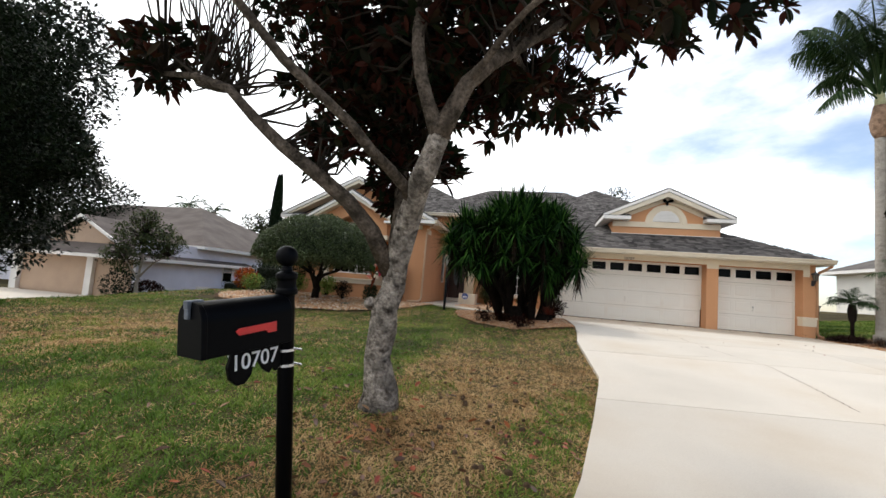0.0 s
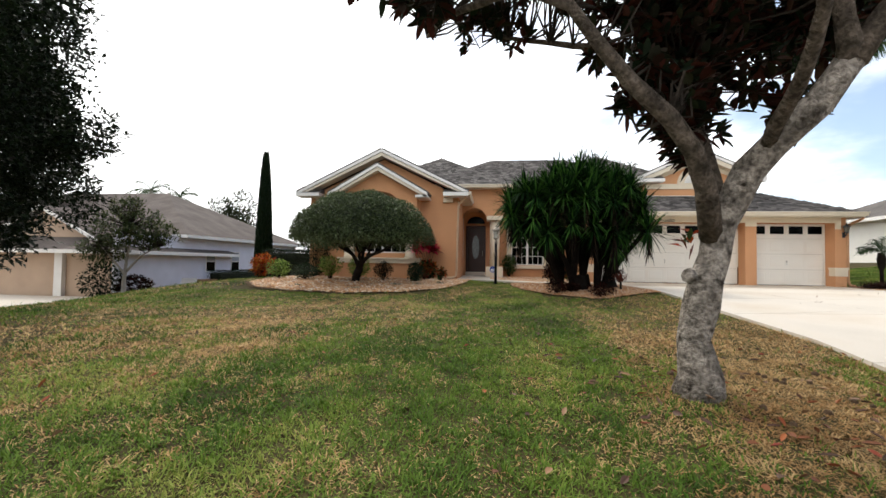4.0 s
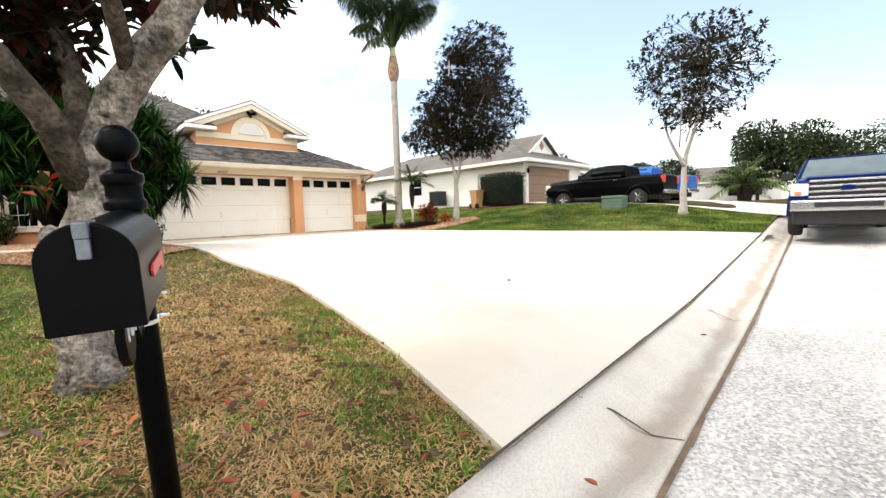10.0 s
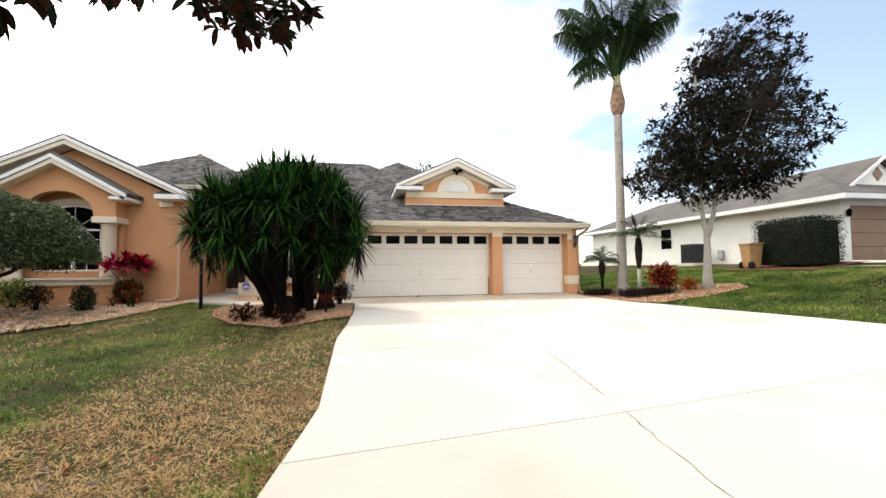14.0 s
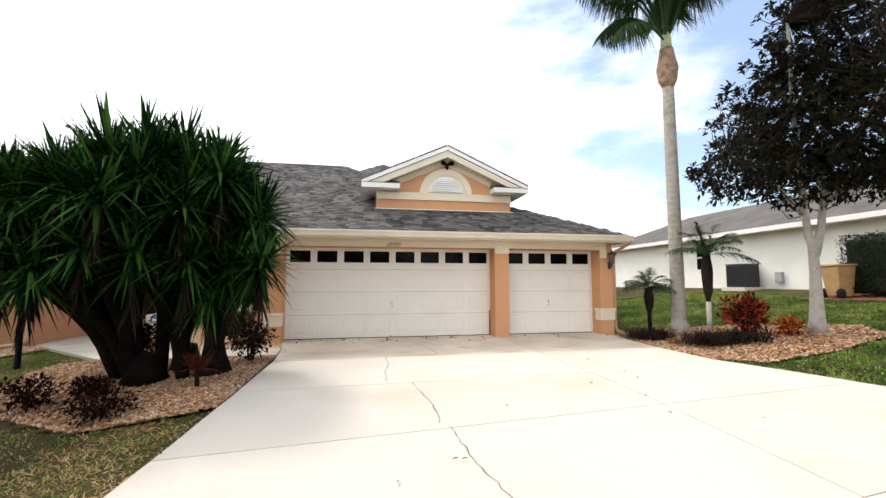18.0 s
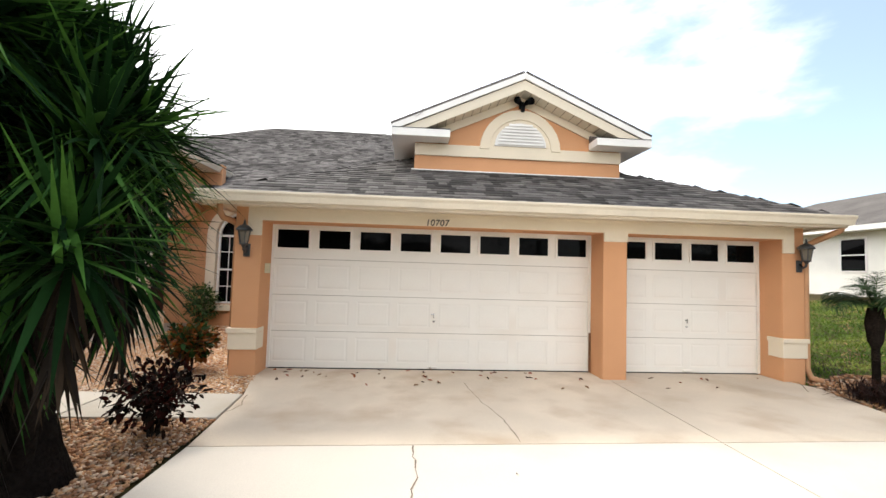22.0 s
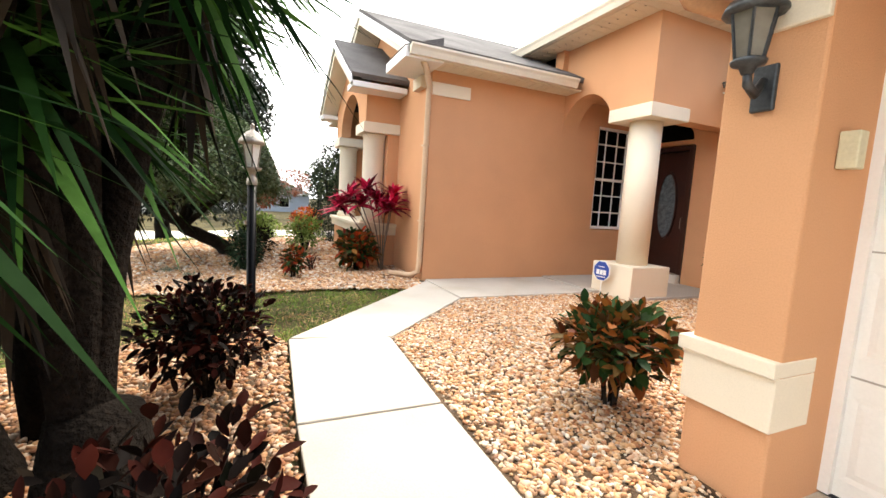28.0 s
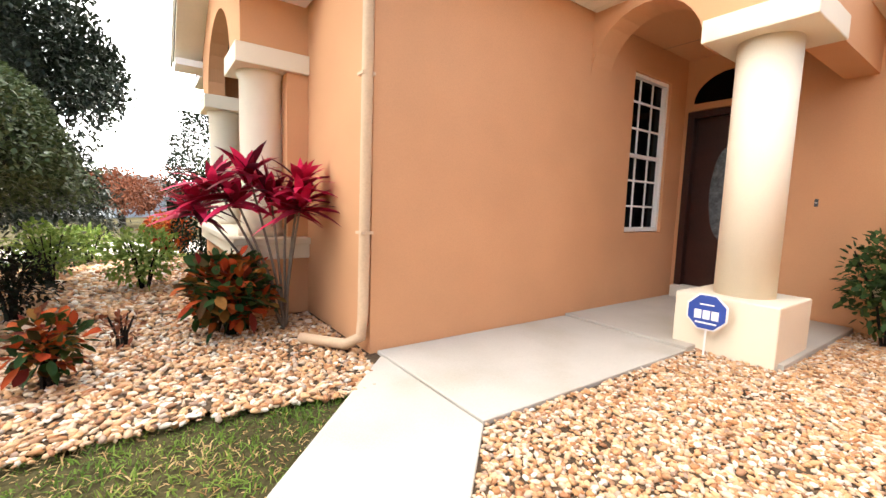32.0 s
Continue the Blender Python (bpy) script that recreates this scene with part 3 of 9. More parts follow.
# garage: piers, header, side walls
wall([(-0.36, -0.05), (0.0, -0.05), (0.0, 2.32), (-0.36, 2.32)], -0.45, 0.05, "y", bevel=0.012)
wall([(4.85, -0.05), (5.21, -0.05), (5.21, 2.32), (4.85, 2.32)], -0.45, 0.05, "y", bevel=0.012)
wall([(7.62, -0.05), (7.97, -0.05), (7.97, 2.32), (7.62, 2.32)], -0.45, 0.05, "y", bevel=0.012)
wall([(0.0, 2.125), (4.85, 2.125), (4.85, 2.32), (0.0, 2.32)], -0.45, 0.05, "y")
wall([(5.21, 2.125), (7.62, 2.125), (7.62, 2.32), (5.21, 2.32)], -0.45, 0.05, "y")
wall([(0.05, -0.05), (6.0, -0.05), (6.0, 2.4), (0.05, 2.4)], -0.36, -0.16, "x")
wall([(0.05, -0.05), (16, -0.05), (16, 2.4), (0.05, 2.4)], 7.77, 7.97, "x")
# cream frieze with turned-down ends
wall([(-0.19, 1.92), (0.0, 1.92), (0.0, 2.13), (4.85, 2.13), (4.85, 2.0), (5.21, 2.0), (5.21, 2.13), (7.62, 2.13), (7.62, 1.92), (7.80, 1.92), (7.80, 2.325), (-0.19, 2.325)], -0.475, -0.445, "y", "cream stucco band", CREAM, "frieze", 0.006)
wall([(-0.12, 2.270), (7.72, 2.270), (7.72, 2.309), (-0.12, 2.309)], -0.49, -0.47, "y", "cream moulding", CREAM, "moulding", 0.005)
for x0, x1 in ((-0.36, 0.0), (7.62, 7.97)):
    for z0, z1, o in ((0.36, 0.585, 0.02), (0.585, 0.65, 0.04)):
        g = Geo()
        g.box(x0 - o, x1 + (o if x1 > 1 else 0.003), -0.45 - o, -0.2, z0, z1)
        part("base_band", g, CREAM, HOUSE, bevel=0.006)


def garage_door(x0, x1, cols, name_label):
    """Sectional door: a row of windows over three rows of raised panels."""
    d = part("garage_door", Geo().box(x0 + 0.005, x1 - 0.005, 0.0, 0.05, 0.025, 2.15), DOORPAINT, HOUSE, name_label, bevel=0.004)
    w = (x1 - x0) / cols
    rows = [0.03, 0.56, 1.09, 1.62, 2.15]
    # thin raised strips; their darker colour stands for shade in the gaps
    for z in rows[1:-1]:
        part("section_gap", Geo().box(x0 + 0.01, x1 - 0.01, -0.003, 0.0, z - 0.004, z + 0.004), mat("gap_shadow_paint", (0.42, 0.37, 0.31), 0.8) if "gap_shadow_paint" not in bpy.data.materials else bpy.data.materials["gap_shadow_paint"], d)
    g = Geo()
    a, b, k = w / 2 - 0.055, 0.185, 0.022
    g.add([(-a, 0, -b), (a, 0, -b), (a, 0, b), (-a, 0, b), (-a + k, 0.0035, -b + k), (a - k, 0.0035, -b + k), (a - k, 0.0035, b - k), (-a + k, 0.0035, b - k),
           (-a + 2.2 * k, -0.001, -b + 2.2 * k), (a - 2.2 * k, -0.001, -b + 2.2 * k), (a - 2.2 * k, -0.001, b - 2.2 * k), (-a + 2.2 * k, -0.001, b - 2.2 * k)],
          [(0, 1, 5, 4), (1, 2, 6, 5), (2, 3, 7, 6), (3, 0, 4, 7), (4, 5, 9, 8), (5, 6, 10, 9), (6, 7, 11, 10), (7, 4, 8, 11), (8, 9, 10, 11)])
    g.v = [(x, y * 1.15 - 0.0045, z) for x, y, z in g.v]
    panel = g.mesh("panel", DOORPAINT)
    fr = Geo()
    fw, fh, t = w / 2 - 0.045, 0.165, 0.03
    for q in ((-fw, -fw + t, -fh, fh), (fw - t, fw, -fh, fh), (-fw + t, fw - t, -fh, -fh + t), (-fw + t, fw - t, fh - t, fh)):
        fr.box(q[0], q[1], -0.018, 0.002, q[2], q[3])
    frame_me = fr.mesh("window_frame", DOORPAINT)
    pane_me = Geo().box(-fw + t - 0.002, fw - t + 0.002, -0.006, -0.001, -fh + t - 0.002, fh - t + 0.002).mesh("pane", GLASS_DARK)
    for c in range(cols):
        x = x0 + (c + 0.5) * w
        for r in range(3):
            p = part("panel", panel, None, d)
            p.location = (x, 0, (rows[r] + rows[r + 1]) / 2)
        f = part("window_frame", frame_me, None, d)
        f.location = (x, 0, 1.918)
        p = part("pane", pane_me, None, f, "dark glass pane")
    part("weather_strip", Geo().box(x0 + 0.01, x1 - 0.01, -0.01, 0.05, 0.004, 0.03), RUBBER, d, "black rubber bottom seal", bevel=0.006)
    cx = (x0 + x1) / 2
    h = part("handle", Geo().box(cx - 0.006, cx + 0.006, -0.035, -0.004, 0.79, 0.86).box(cx - 0.05, cx + 0.006, -0.042, -0.03, 0.835, 0.85), CHROME, d, "small metal turn handle", bevel=0.004)
    part("lock", Geo().lathe([(0.0, -0.012), (0.018, -0.012), (0.018, 0.012), (0.0, 0.012)], (cx, -0.006, 0.74), 10), CHROME, d)
    g = Geo()
    g.box(cx - 0.08, cx + 0.08, -0.03, -0.002, 0.045, 0.075)
    part("lift_handle", g, DOORPAINT, d, bevel=0.01)
    return d


garage_door(0.0, 4.85, 8, "cream sectional double garage door with eight small windows")
garage_door(5.21, 7.62, 4, "cream sectional single garage door with four small windows")
RUSTY = mat("rust_stain", (0.26, 0.115, 0.05), 0.9, 0.4, 9, 60, 0.4)
part("corner_strip", Geo().box(4.815, 4.845, -0.055, -0.031, 0.03, 0.62), RUSTY, HOUSE, "rusted strip beside the door", bevel=0.006)
# door stops in the reveals
for x in (0.0, 4.81, 5.21, 7.58):
    part("door_stop", Geo().box(x, x + 0.04, -0.03, -0.002, 0.03, 2.084), DOORPAINT, HOUSE)
for x0, x1 in ((0.0, 4.85), (5.21, 7.62)):
    part("door_stop", Geo().box(x0, x1, -0.03, -0.002, 2.085, 2.124), DOORPAINT, HOUSE)


# roofs: (outline, plane) slabs
ROOFS = []


def roof_face(pts, label="", thick=0.06, parent=HOUSE):
    n = len(pts)
    v = [Vector(p) for p in pts]
    nrm = (v[1] - v[0]).cross(v[2] - v[0]).normalized()
    g = Geo()
    g.add([tuple(p) for p in v] + [tuple(p - nrm * thick) for p in v], [tuple(range(n)), tuple(range(n, 2 * n))[::-1]] + [(i, n + i, n + (i + 1) % n, (i + 1) % n) for i in range(n)])
    ob = part("roof", g, SHINGLE, parent, label)
    ROOFS.append((ob, pts))
    return ob


def gutter(path, r=0.13, label="cream aluminium gutter"):
    """A box gutter with a rolled lip along a level run of points."""
    for (x0, y0, z), (x1, y1, _) in zip(path, path[1:]):
        d = Vector((x1 - x0, y1 - y0, 0))
        L = d.length
        g = Geo()
        prof = [(0.0, -0.13), (-0.075, -0.13), (-0.10, -0.06), (-0.125, -0.025), (-0.125, 0.0), (-0.105, 0.0), (-0.10, -0.012), (0.0, -0.012)]
        k = len(prof)
        g.add([(0.0, a, b) for a, b in prof] + [(L, a, b) for a, b in prof], [tuple(range(k)), tuple(range(k, 2 * k))[::-1]] + [(i, k + i, k + (i + 1) % k, (i + 1) % k) for i in range(k)])
        ob = part("gutter", g, GUTTER, HOUSE, label)
        ob.matrix_basis = Matrix.Translation((x0, y0, z)) @ Matrix.Rotation(math.atan2(d.y, d.x), 4, "Z")


def soffit(x0, x1, y0, y1, z, along="x"):
    s = part("soffit", Geo().box(x0, x1, y0, y1, z, z + 0.02), SOFFIT, HOUSE, "ribbed cream vinyl soffit")
    g = Geo()
    if along == "x":
        for i in range(int((x1 - x0) / 0.15)):
            g.box(x0 + 0.07 + i * 0.15, x0 + 0.078 + i * 0.15, y0 + 0.02, y1 - 0.01, z - 0.005, z + 0.002)
    else:
        for i in range(int((y1 - y0) / 0.15)):
            g.box(x0 + 0.02, x1 - 0.01, y0 + 0.07 + i * 0.15, y0 + 0.078 + i * 0.15, z - 0.005, z + 0.002)
    if g.v:
        part("soffit_rib", g, SOFFIT, s, kind="stuff")
    if along == "x":
        g = Geo()
        for i in range(int((x1 - x0 - 0.3) / 0.15)):
            g.box(x0 + 0.2 + i * 0.15, x0 + 0.222 + i * 0.15, y0 + 0.16, y0 + 0.182, z - 0.003, z + 0.002)
        part("soffit_vent", g, JOINT, s, "small dark vent slots", kind="stuff")


EZ = 2.44           # garage eave
gx0, gx1, gy0 = -0.66, 8.24, -0.90
half = (gx1 - gx0) / 2
pk = (gx0 + half, gy0 + half, EZ + half * SLOPE)
roof_face([(gx0, gy0, EZ), (gx1, gy0, EZ), pk], "grey asphalt shingle hip over the garage")
roof_face([(gx1, gy0, EZ), (gx1, 14, EZ), (pk[0], 14, pk[2]), pk])
roof_face([(pk[0], 14, pk[2]), (gx0, 14, EZ), (gx0, gy0, EZ), pk])
gutter([(gx0, gy0 + 0.02, EZ + 0.005), (gx1, gy0 + 0.02, EZ + 0.005)])
part("fascia", Geo().box(gx0 + 0.02, gx1 - 0.02, gy0 + 0.02, gy0 + 0.045, EZ - 0.16, EZ - 0.005), GUTTER, HOUSE)
part("fascia", Geo().box(gx0 + 0.02, gx0 + 0.045, gy0 + 0.02, 4.0, EZ - 0.16, EZ - 0.005), GUTTER, HOUSE)
part("fascia", Geo().box(gx1 - 0.045, gx1 - 0.02, gy0 + 0.02, 14.0, EZ - 0.16, EZ - 0.005), GUTTER, HOUSE)
soffit(gx0 + 0.03, gx1 - 0.03, gy0 + 0.03, -0.43, 2.31)
soffit(gx0 + 0.03, -0.34, -0.43, 3.9, 2.31, "y")
soffit(7.95, gx1 - 0.03, -0.43, 14, 2.31, "y")

# dormer gable over the garage
DX, DZ0 = 3.885, 3.22
wall([(2.05, 3.0), (5.72, 3.0), (5.72, 3.72), (DX, 4.62), (2.05, 3.72)], 0.81, 0.97, "y", "peach stucco gable wall")
for x0 in (2.05, 5.56):
    wall([(0.97, 3.0), (3.4, 3.6), (3.4, 4.2), (0.97, 3.72)], x0, x0 + 0.16, "x")
wall([(2.05, 3.50), (5.72, 3.50), (5.72, 3.70), (2.05, 3.70)], 0.775, 0.809, "y", "cream band", CREAM, "band", 0.005)
o, i_ = arch_pts(3.9, 3.655, 0.72), arch_pts(3.9, 3.655, 0.55)
wall(o + i_[::-1], 0.76, 0.809, "y", "cream arch moulding", CREAM, "arch_moulding", 0.005)
wall([(3.28, 3.50)] + [(4.52, 3.50)] + arch_pts(3.9, 3.655, 0.555), 0.785, 0.808, "y", "cream panel", CREAM, "arch_panel")
vent = part("louvre_vent", Geo().prism(arch_pts(3.9, 3.72, 0.46, rz=0.42), 0.762, 0.784, "y"), WHITE, HOUSE, "half-round white louvre vent", bevel=0.004)
for k in range(7):
    z = 3.745 + k * 0.055
    hw = 0.43 * math.sqrt(max(0.02, 1 - ((z - 3.72) / 0.42) ** 2)) - 0.02
    part("slat", Geo().add([(3.9 - hw, 0.735, z), (3.9 + hw, 0.735, z), (3.9 + hw, 0.765, z + 0.04), (3.9 - hw, 0.765, z + 0.04), (3.9 - hw, 0.735, z + 0.01), (3.9 + hw, 0.735, z + 0.01), (3.9 + hw, 0.765, z + 0.05), (3.9 - hw, 0.765, z + 0.05)],
                                [(0, 3, 2, 1), (4, 5, 6, 7), (0, 1, 5, 4), (1, 2, 6, 5), (2, 3, 7, 6), (3, 0, 4, 7)]), WHITE, vent)
part("flashing", Geo().box(2.0, 5.77, 0.74, 0.80, 3.20, 3.245), WHITE, HOUSE, "white metal flashing")
# ribs in a darker cream than the soffit
TANRIB = mat("dark_cream_soffit_rib", (0.36, 0.29, 0.21), 0.8)
DAP = (DX, 4.90)
dsl = (DAP[1] - 3.90) / (DAP[0] - 1.66)
for s in (-1, 1):
    e = DX + s * 2.225
    pts = [(e, 0.47, 3.90), (DX, 0.47, 4.90), (DX, 4.6, 4.90), (e, 2.8, 3.90)]
    roof_face(pts if s > 0 else pts[::-1], thick=0.05)
    g = Geo()
    q = [(e, 3.80), (DX, 4.80), (DX, 4.905), (e, 3.905)]
    g.prism(q if s < 0 else q[::-1], 0.455, 0.485, "y")
    part("rake_board", g, WHITE, HOUSE, "white rake board", bevel=0.004)
    g = Geo()
    q = [(e + s * -0.3, 3.76), (DX, 4.62), (DX, 4.79), (e, 3.79)]
    g.prism(q if s < 0 else q[::-1], 0.49, 0.809, "y")
    part("rake_soffit", g, SOFFIT, HOUSE)
    q = [(DX + s * 1.62, 3.755), (DX, 4.475), (DX, 4.63), (DX + s * 1.62, 3.91)]
    part("rake_frieze", Geo().prism(q if s < 0 else q[::-1], 0.782, 0.8085, "y"), CREAM, HOUSE, "cream sloping frieze board", bevel=0.003)
    g = Geo()
    for k in range(11):
        o_ = 0.12 + 0.15 * k
        g.box(DX + s * o_ - 0.005, DX + s * o_ + 0.005, 0.50, 0.78, 4.62 - 0.4468 * o_ - 0.006, 4.62 - 0.4468 * o_ + 0.004)
    part("soffit_rib", g, TANRIB, HOUSE, kind="stuff")
    # boxed return at the foot of the rake
    xa, xb = sorted((e, e - s * 0.97))
    part("cornice_return", Geo().box(xa, xb, 0.44, 0.80, 3.72, 3.85), WHITE, HOUSE, "white boxed cornice return", bevel=0.006)
    xa, xb = sorted((e, e - s * 0.42))
    part("cornice_return", Geo().box(xa, xb, 0.80, 2.6, 3.72, 3.85), WHITE, HOUSE, bevel=0.006)
    g = Geo()
    a, b = e, e - s * 0.97
    g.add([(a, 0.43, 3.855), (b, 0.43, 3.855), (b, 0.78, 3.98), (a, 0.78, 3.98), (b, 0.78, 3.855), (a, 0.78, 3.855)], [(0, 1, 2, 3), (1, 4, 2), (0, 3, 5), (0, 5, 4, 1), (2, 4, 5, 3)])
    part("return_roof", g, SHINGLE, HOUSE)

# front room with its gable (behind) and bay (before)
FX0, FX1, AX = -10.75, -4.96, -7.83
FE = 3.22
wall([(FX0, -0.1), (-9.25, -0.1), (-9.25, 3.0), (-6.45, 3.0), (-6.45, -0.1), (FX1, -0.1), (FX1, 3.12), (AX, 4.55), (FX0, 3.12)], 0.0, 0.2, "y", "peach stucco front wall")
wall([(0.2, -0.1), (3.20, -0.1), (3.20, 3.12), (0.2, 3.12)], -5.16, FX1, "x", "smooth peach stucco side wall")
wall([(3.20, -0.1), (4.0, -0.1), (4.0, 0.88), (3.20, 0.88)], -5.16, FX1, "x")
wall([(3.20, 2.70), (4.0, 2.70), (4.0, 3.9), (3.20, 3.9)], -5.16, FX1, "x")
wall([(4.0, -0.1), (4.6, -0.1), (4.6, 3.9), (4.0, 3.9)], -5.16, FX1, "x")
wall([(0.2, -0.1), (13, -0.1), (13, 3.12), (0.2, 3.12)], FX0, FX0 + 0.2, "x")
wall([(2.3, 3.12), (3.20, 3.12), (3.20, 3.95), (2.3, 3.95)], -5.16, FX1, "x")
# bay
BX0, BX1, BY = -9.28, -6.42, -0.60
wall([(BX0, -0.1), (BX1, -0.1), (BX1, 0.56), (BX0, 0.56)], BY, 0.0, "y", "bay base")
part("bay_sill", Geo().box(BX0 - 0.06, BX1 + 0.06, BY - 0.06, 0.0, 0.56, 0.70), CREAM, HOUSE, "deep cream bay sill", bevel=0.012)
part("bay_sill", Geo().box(BX0 - 0.10, BX1 + 0.10, BY - 0.10, 0.0, 0.70, 0.765), CREAM, HOUSE, bevel=0.012)
for x in (BX0 + 0.27, BX1 - 0.27):
    for y in (BY + 0.22,):
        part("column", Geo().lathe([(0.215, 0.0), (0.215, 0.06), (0.19, 0.09), (0.19, 1.50), (0.215, 1.53), (0.215, 1.565)], (x, y, 0.763), 24), CREAM, HOUSE, "round cream column", smooth=True)
for x0, x1 in ((BX0 - 0.05, BX0 + 0.58), (BX1 - 0.58, BX1 + 0.05)):
    part("capital", Geo().box(x0, x1, BY - 0.05, 0.0, 2.325, 2.50), CREAM, HOUSE, "cream capital block", bevel=0.008)
wall([(BX0, 2.50), (BX0 + 0.55, 2.50)] + arch_pts((BX0 + BX1) / 2, 2.50, 0.88, rz=0.72)[::-1] + [(BX1 - 0.55, 2.50), (BX1, 2.50), (BX1, 3.15), ((BX0 + BX1) / 2, 3.98), (BX0, 3.15)], BY, BY + 0.2, "y", "arched bay gable wall")
for x0 in (BX0, BX1 - 0.2):
    wall([(BY + 0.2, 2.50), (0.0, 2.50), (0.0, 3.15), (BY + 0.2, 3.15)], x0, x0 + 0.2, "x")
    wall([(-0.2, 0.77), (0.0, 0.77), (0.0, 2.5), (-0.2, 2.5)], x0, x0 + 0.2, "x")
# bay back wall with arched window
wall([(-9.25, -0.05), (-8.85, -0.05), (-8.85, 3.05), (-9.25, 3.05)], 0.03, 0.2, "y")
wall([(-6.85, -0.05), (-6.45, -0.05), (-6.45, 3.05), (-6.85, 3.05)], 0.03, 0.2, "y")
wall([(-8.85, -0.05), (-6.85, -0.05), (-6.85, 0.95), (-8.85, 0.95)], 0.03, 0.2, "y")
wall([(-8.85, 2.2)] + arch_pts(-7.85, 2.2, 1.0, rz=0.72)[::-1] + [(-6.85, 2.2), (-6.85, 3.05), (-8.85, 3.05)], 0.03, 0.2, "y")


def sash_window(name_label, w, h, cols, rows, parent=HOUSE, arch=0.0, surround=0.0, split=True, mullion=False):
    """A window unit facing -y, its foot's middle at the origin."""
    win = part("window", Geo().box(-w / 2, w / 2, 0.06, 0.075, 0.0, h), GLASS_DARK, parent, name_label)
    f = 0.05
    for q in ((-w / 2, -w / 2 + f, 0, h), (w / 2 - f, w / 2, 0, h), (-w / 2 + f, w / 2 - f, 0, f), (-w / 2 + f, w / 2 - f, h - f, h)):
        part("frame", Geo().box(q[0], q[1], 0.0, 0.065, q[2], q[3]), WHITE, win, bevel=0.004)
    if split:
        part("meeting_rail", Geo().box(-w / 2 + f, w / 2 - f, 0.015, 0.06, h * 0.48, h * 0.48 + 0.04), WHITE, win, bevel=0.003)
    if mullion:
        part("mullion", Geo().box(-0.05, 0.05, 0.0, 0.064, f, h - f), WHITE, win, bevel=0.003)
    for c in range(1, cols):
        x = -w / 2 + w * c / cols
        if mullion and abs(x) < 0.02:
            continue
        part("muntin", Geo().box(x - 0.008, x + 0.008, 0.045, 0.062, f, h - f), WHITE, win)
    for r in range(1, rows):
        z = h * r / rows
        part("muntin", Geo().box(-w / 2 + f, w / 2 - f, 0.047, 0.0615, z - 0.011, z + 0.011), WHITE, win)
    if arch:
        part("fanlight", Geo().prism(arch_pts(0, h, w / 2 - 0.01, rz=arch), 0.06, 0.075, "y"), GLASS_DARK, win)
        a, b = arch_pts(0, h, w / 2, rz=arch), arch_pts(0, h, w / 2 - 0.055, rz=arch - 0.055)
        part("frame", Geo().prism(a + b[::-1], 0.0, 0.065, "y"), WHITE, win)
        for ang in (45, 90, 135):
            ca, sa = math.cos(radians(ang)), math.sin(radians(ang))
            part("muntin", Geo().tube([(0.1 * ca, 0.055, h + 0.1 * sa), ((w / 2 - 0.03) * ca, 0.055, h + (arch - 0.03) * sa)], 0.011, 5), WHITE, win)
    if surround:
        s = surround
        for q in ((-w / 2 - s, -w / 2, -0.02, h), (w / 2, w / 2 + s, -0.02, h)):
            part("surround", Geo().box(q[0], q[1], -0.12, 0.0, q[2], q[3]), CREAM, win, "cream stucco surround", bevel=0.006)
        part("sill", Geo().box(-w / 2 - s - 0.06, w / 2 + s + 0.06, -0.17, 0.0, -0.16, -0.02), CREAM, win, "cream sill", bevel=0.008)
        if arch:
            a, b = arch_pts(0, h, w / 2 + s, rz=arch + s), arch_pts(0, h, w / 2, rz=arch)
            part("surround", Geo().prism(a + b[::-1], -0.12, 0.0, "y"), CREAM, win, bevel=0.006)
        else:
            part("surround", Geo().box(-w / 2 - s, w / 2 + s, -0.12, 0.0, h, h + s), CREAM, win, bevel=0.006)
    return win


w1 = sash_window("arched bay window with white grilles", 2.0, 1.25, 6, 4, arch=0.72, split=True, mullion=True)
w1.location = (-7.85, 0.08, 0.95)
a, b = arch_pts(-7.85, 2.2, 1.18, rz=0.90), arch_pts(-7.85, 2.2, 1.0, rz=0.72)
wall(a + b[::-1], -0.01, 0.03, "y", "white arch trim", CREAM, "arch_trim", 0.005)
w2 = sash_window("white sash window with grilles in the porch side wall", 0.80, 1.82, 3, 6)
w2.matrix_basis = Matrix.Translation((-4.995, 3.60, 0.89)) @ Matrix.Rotation(radians(90), 4, "Z")

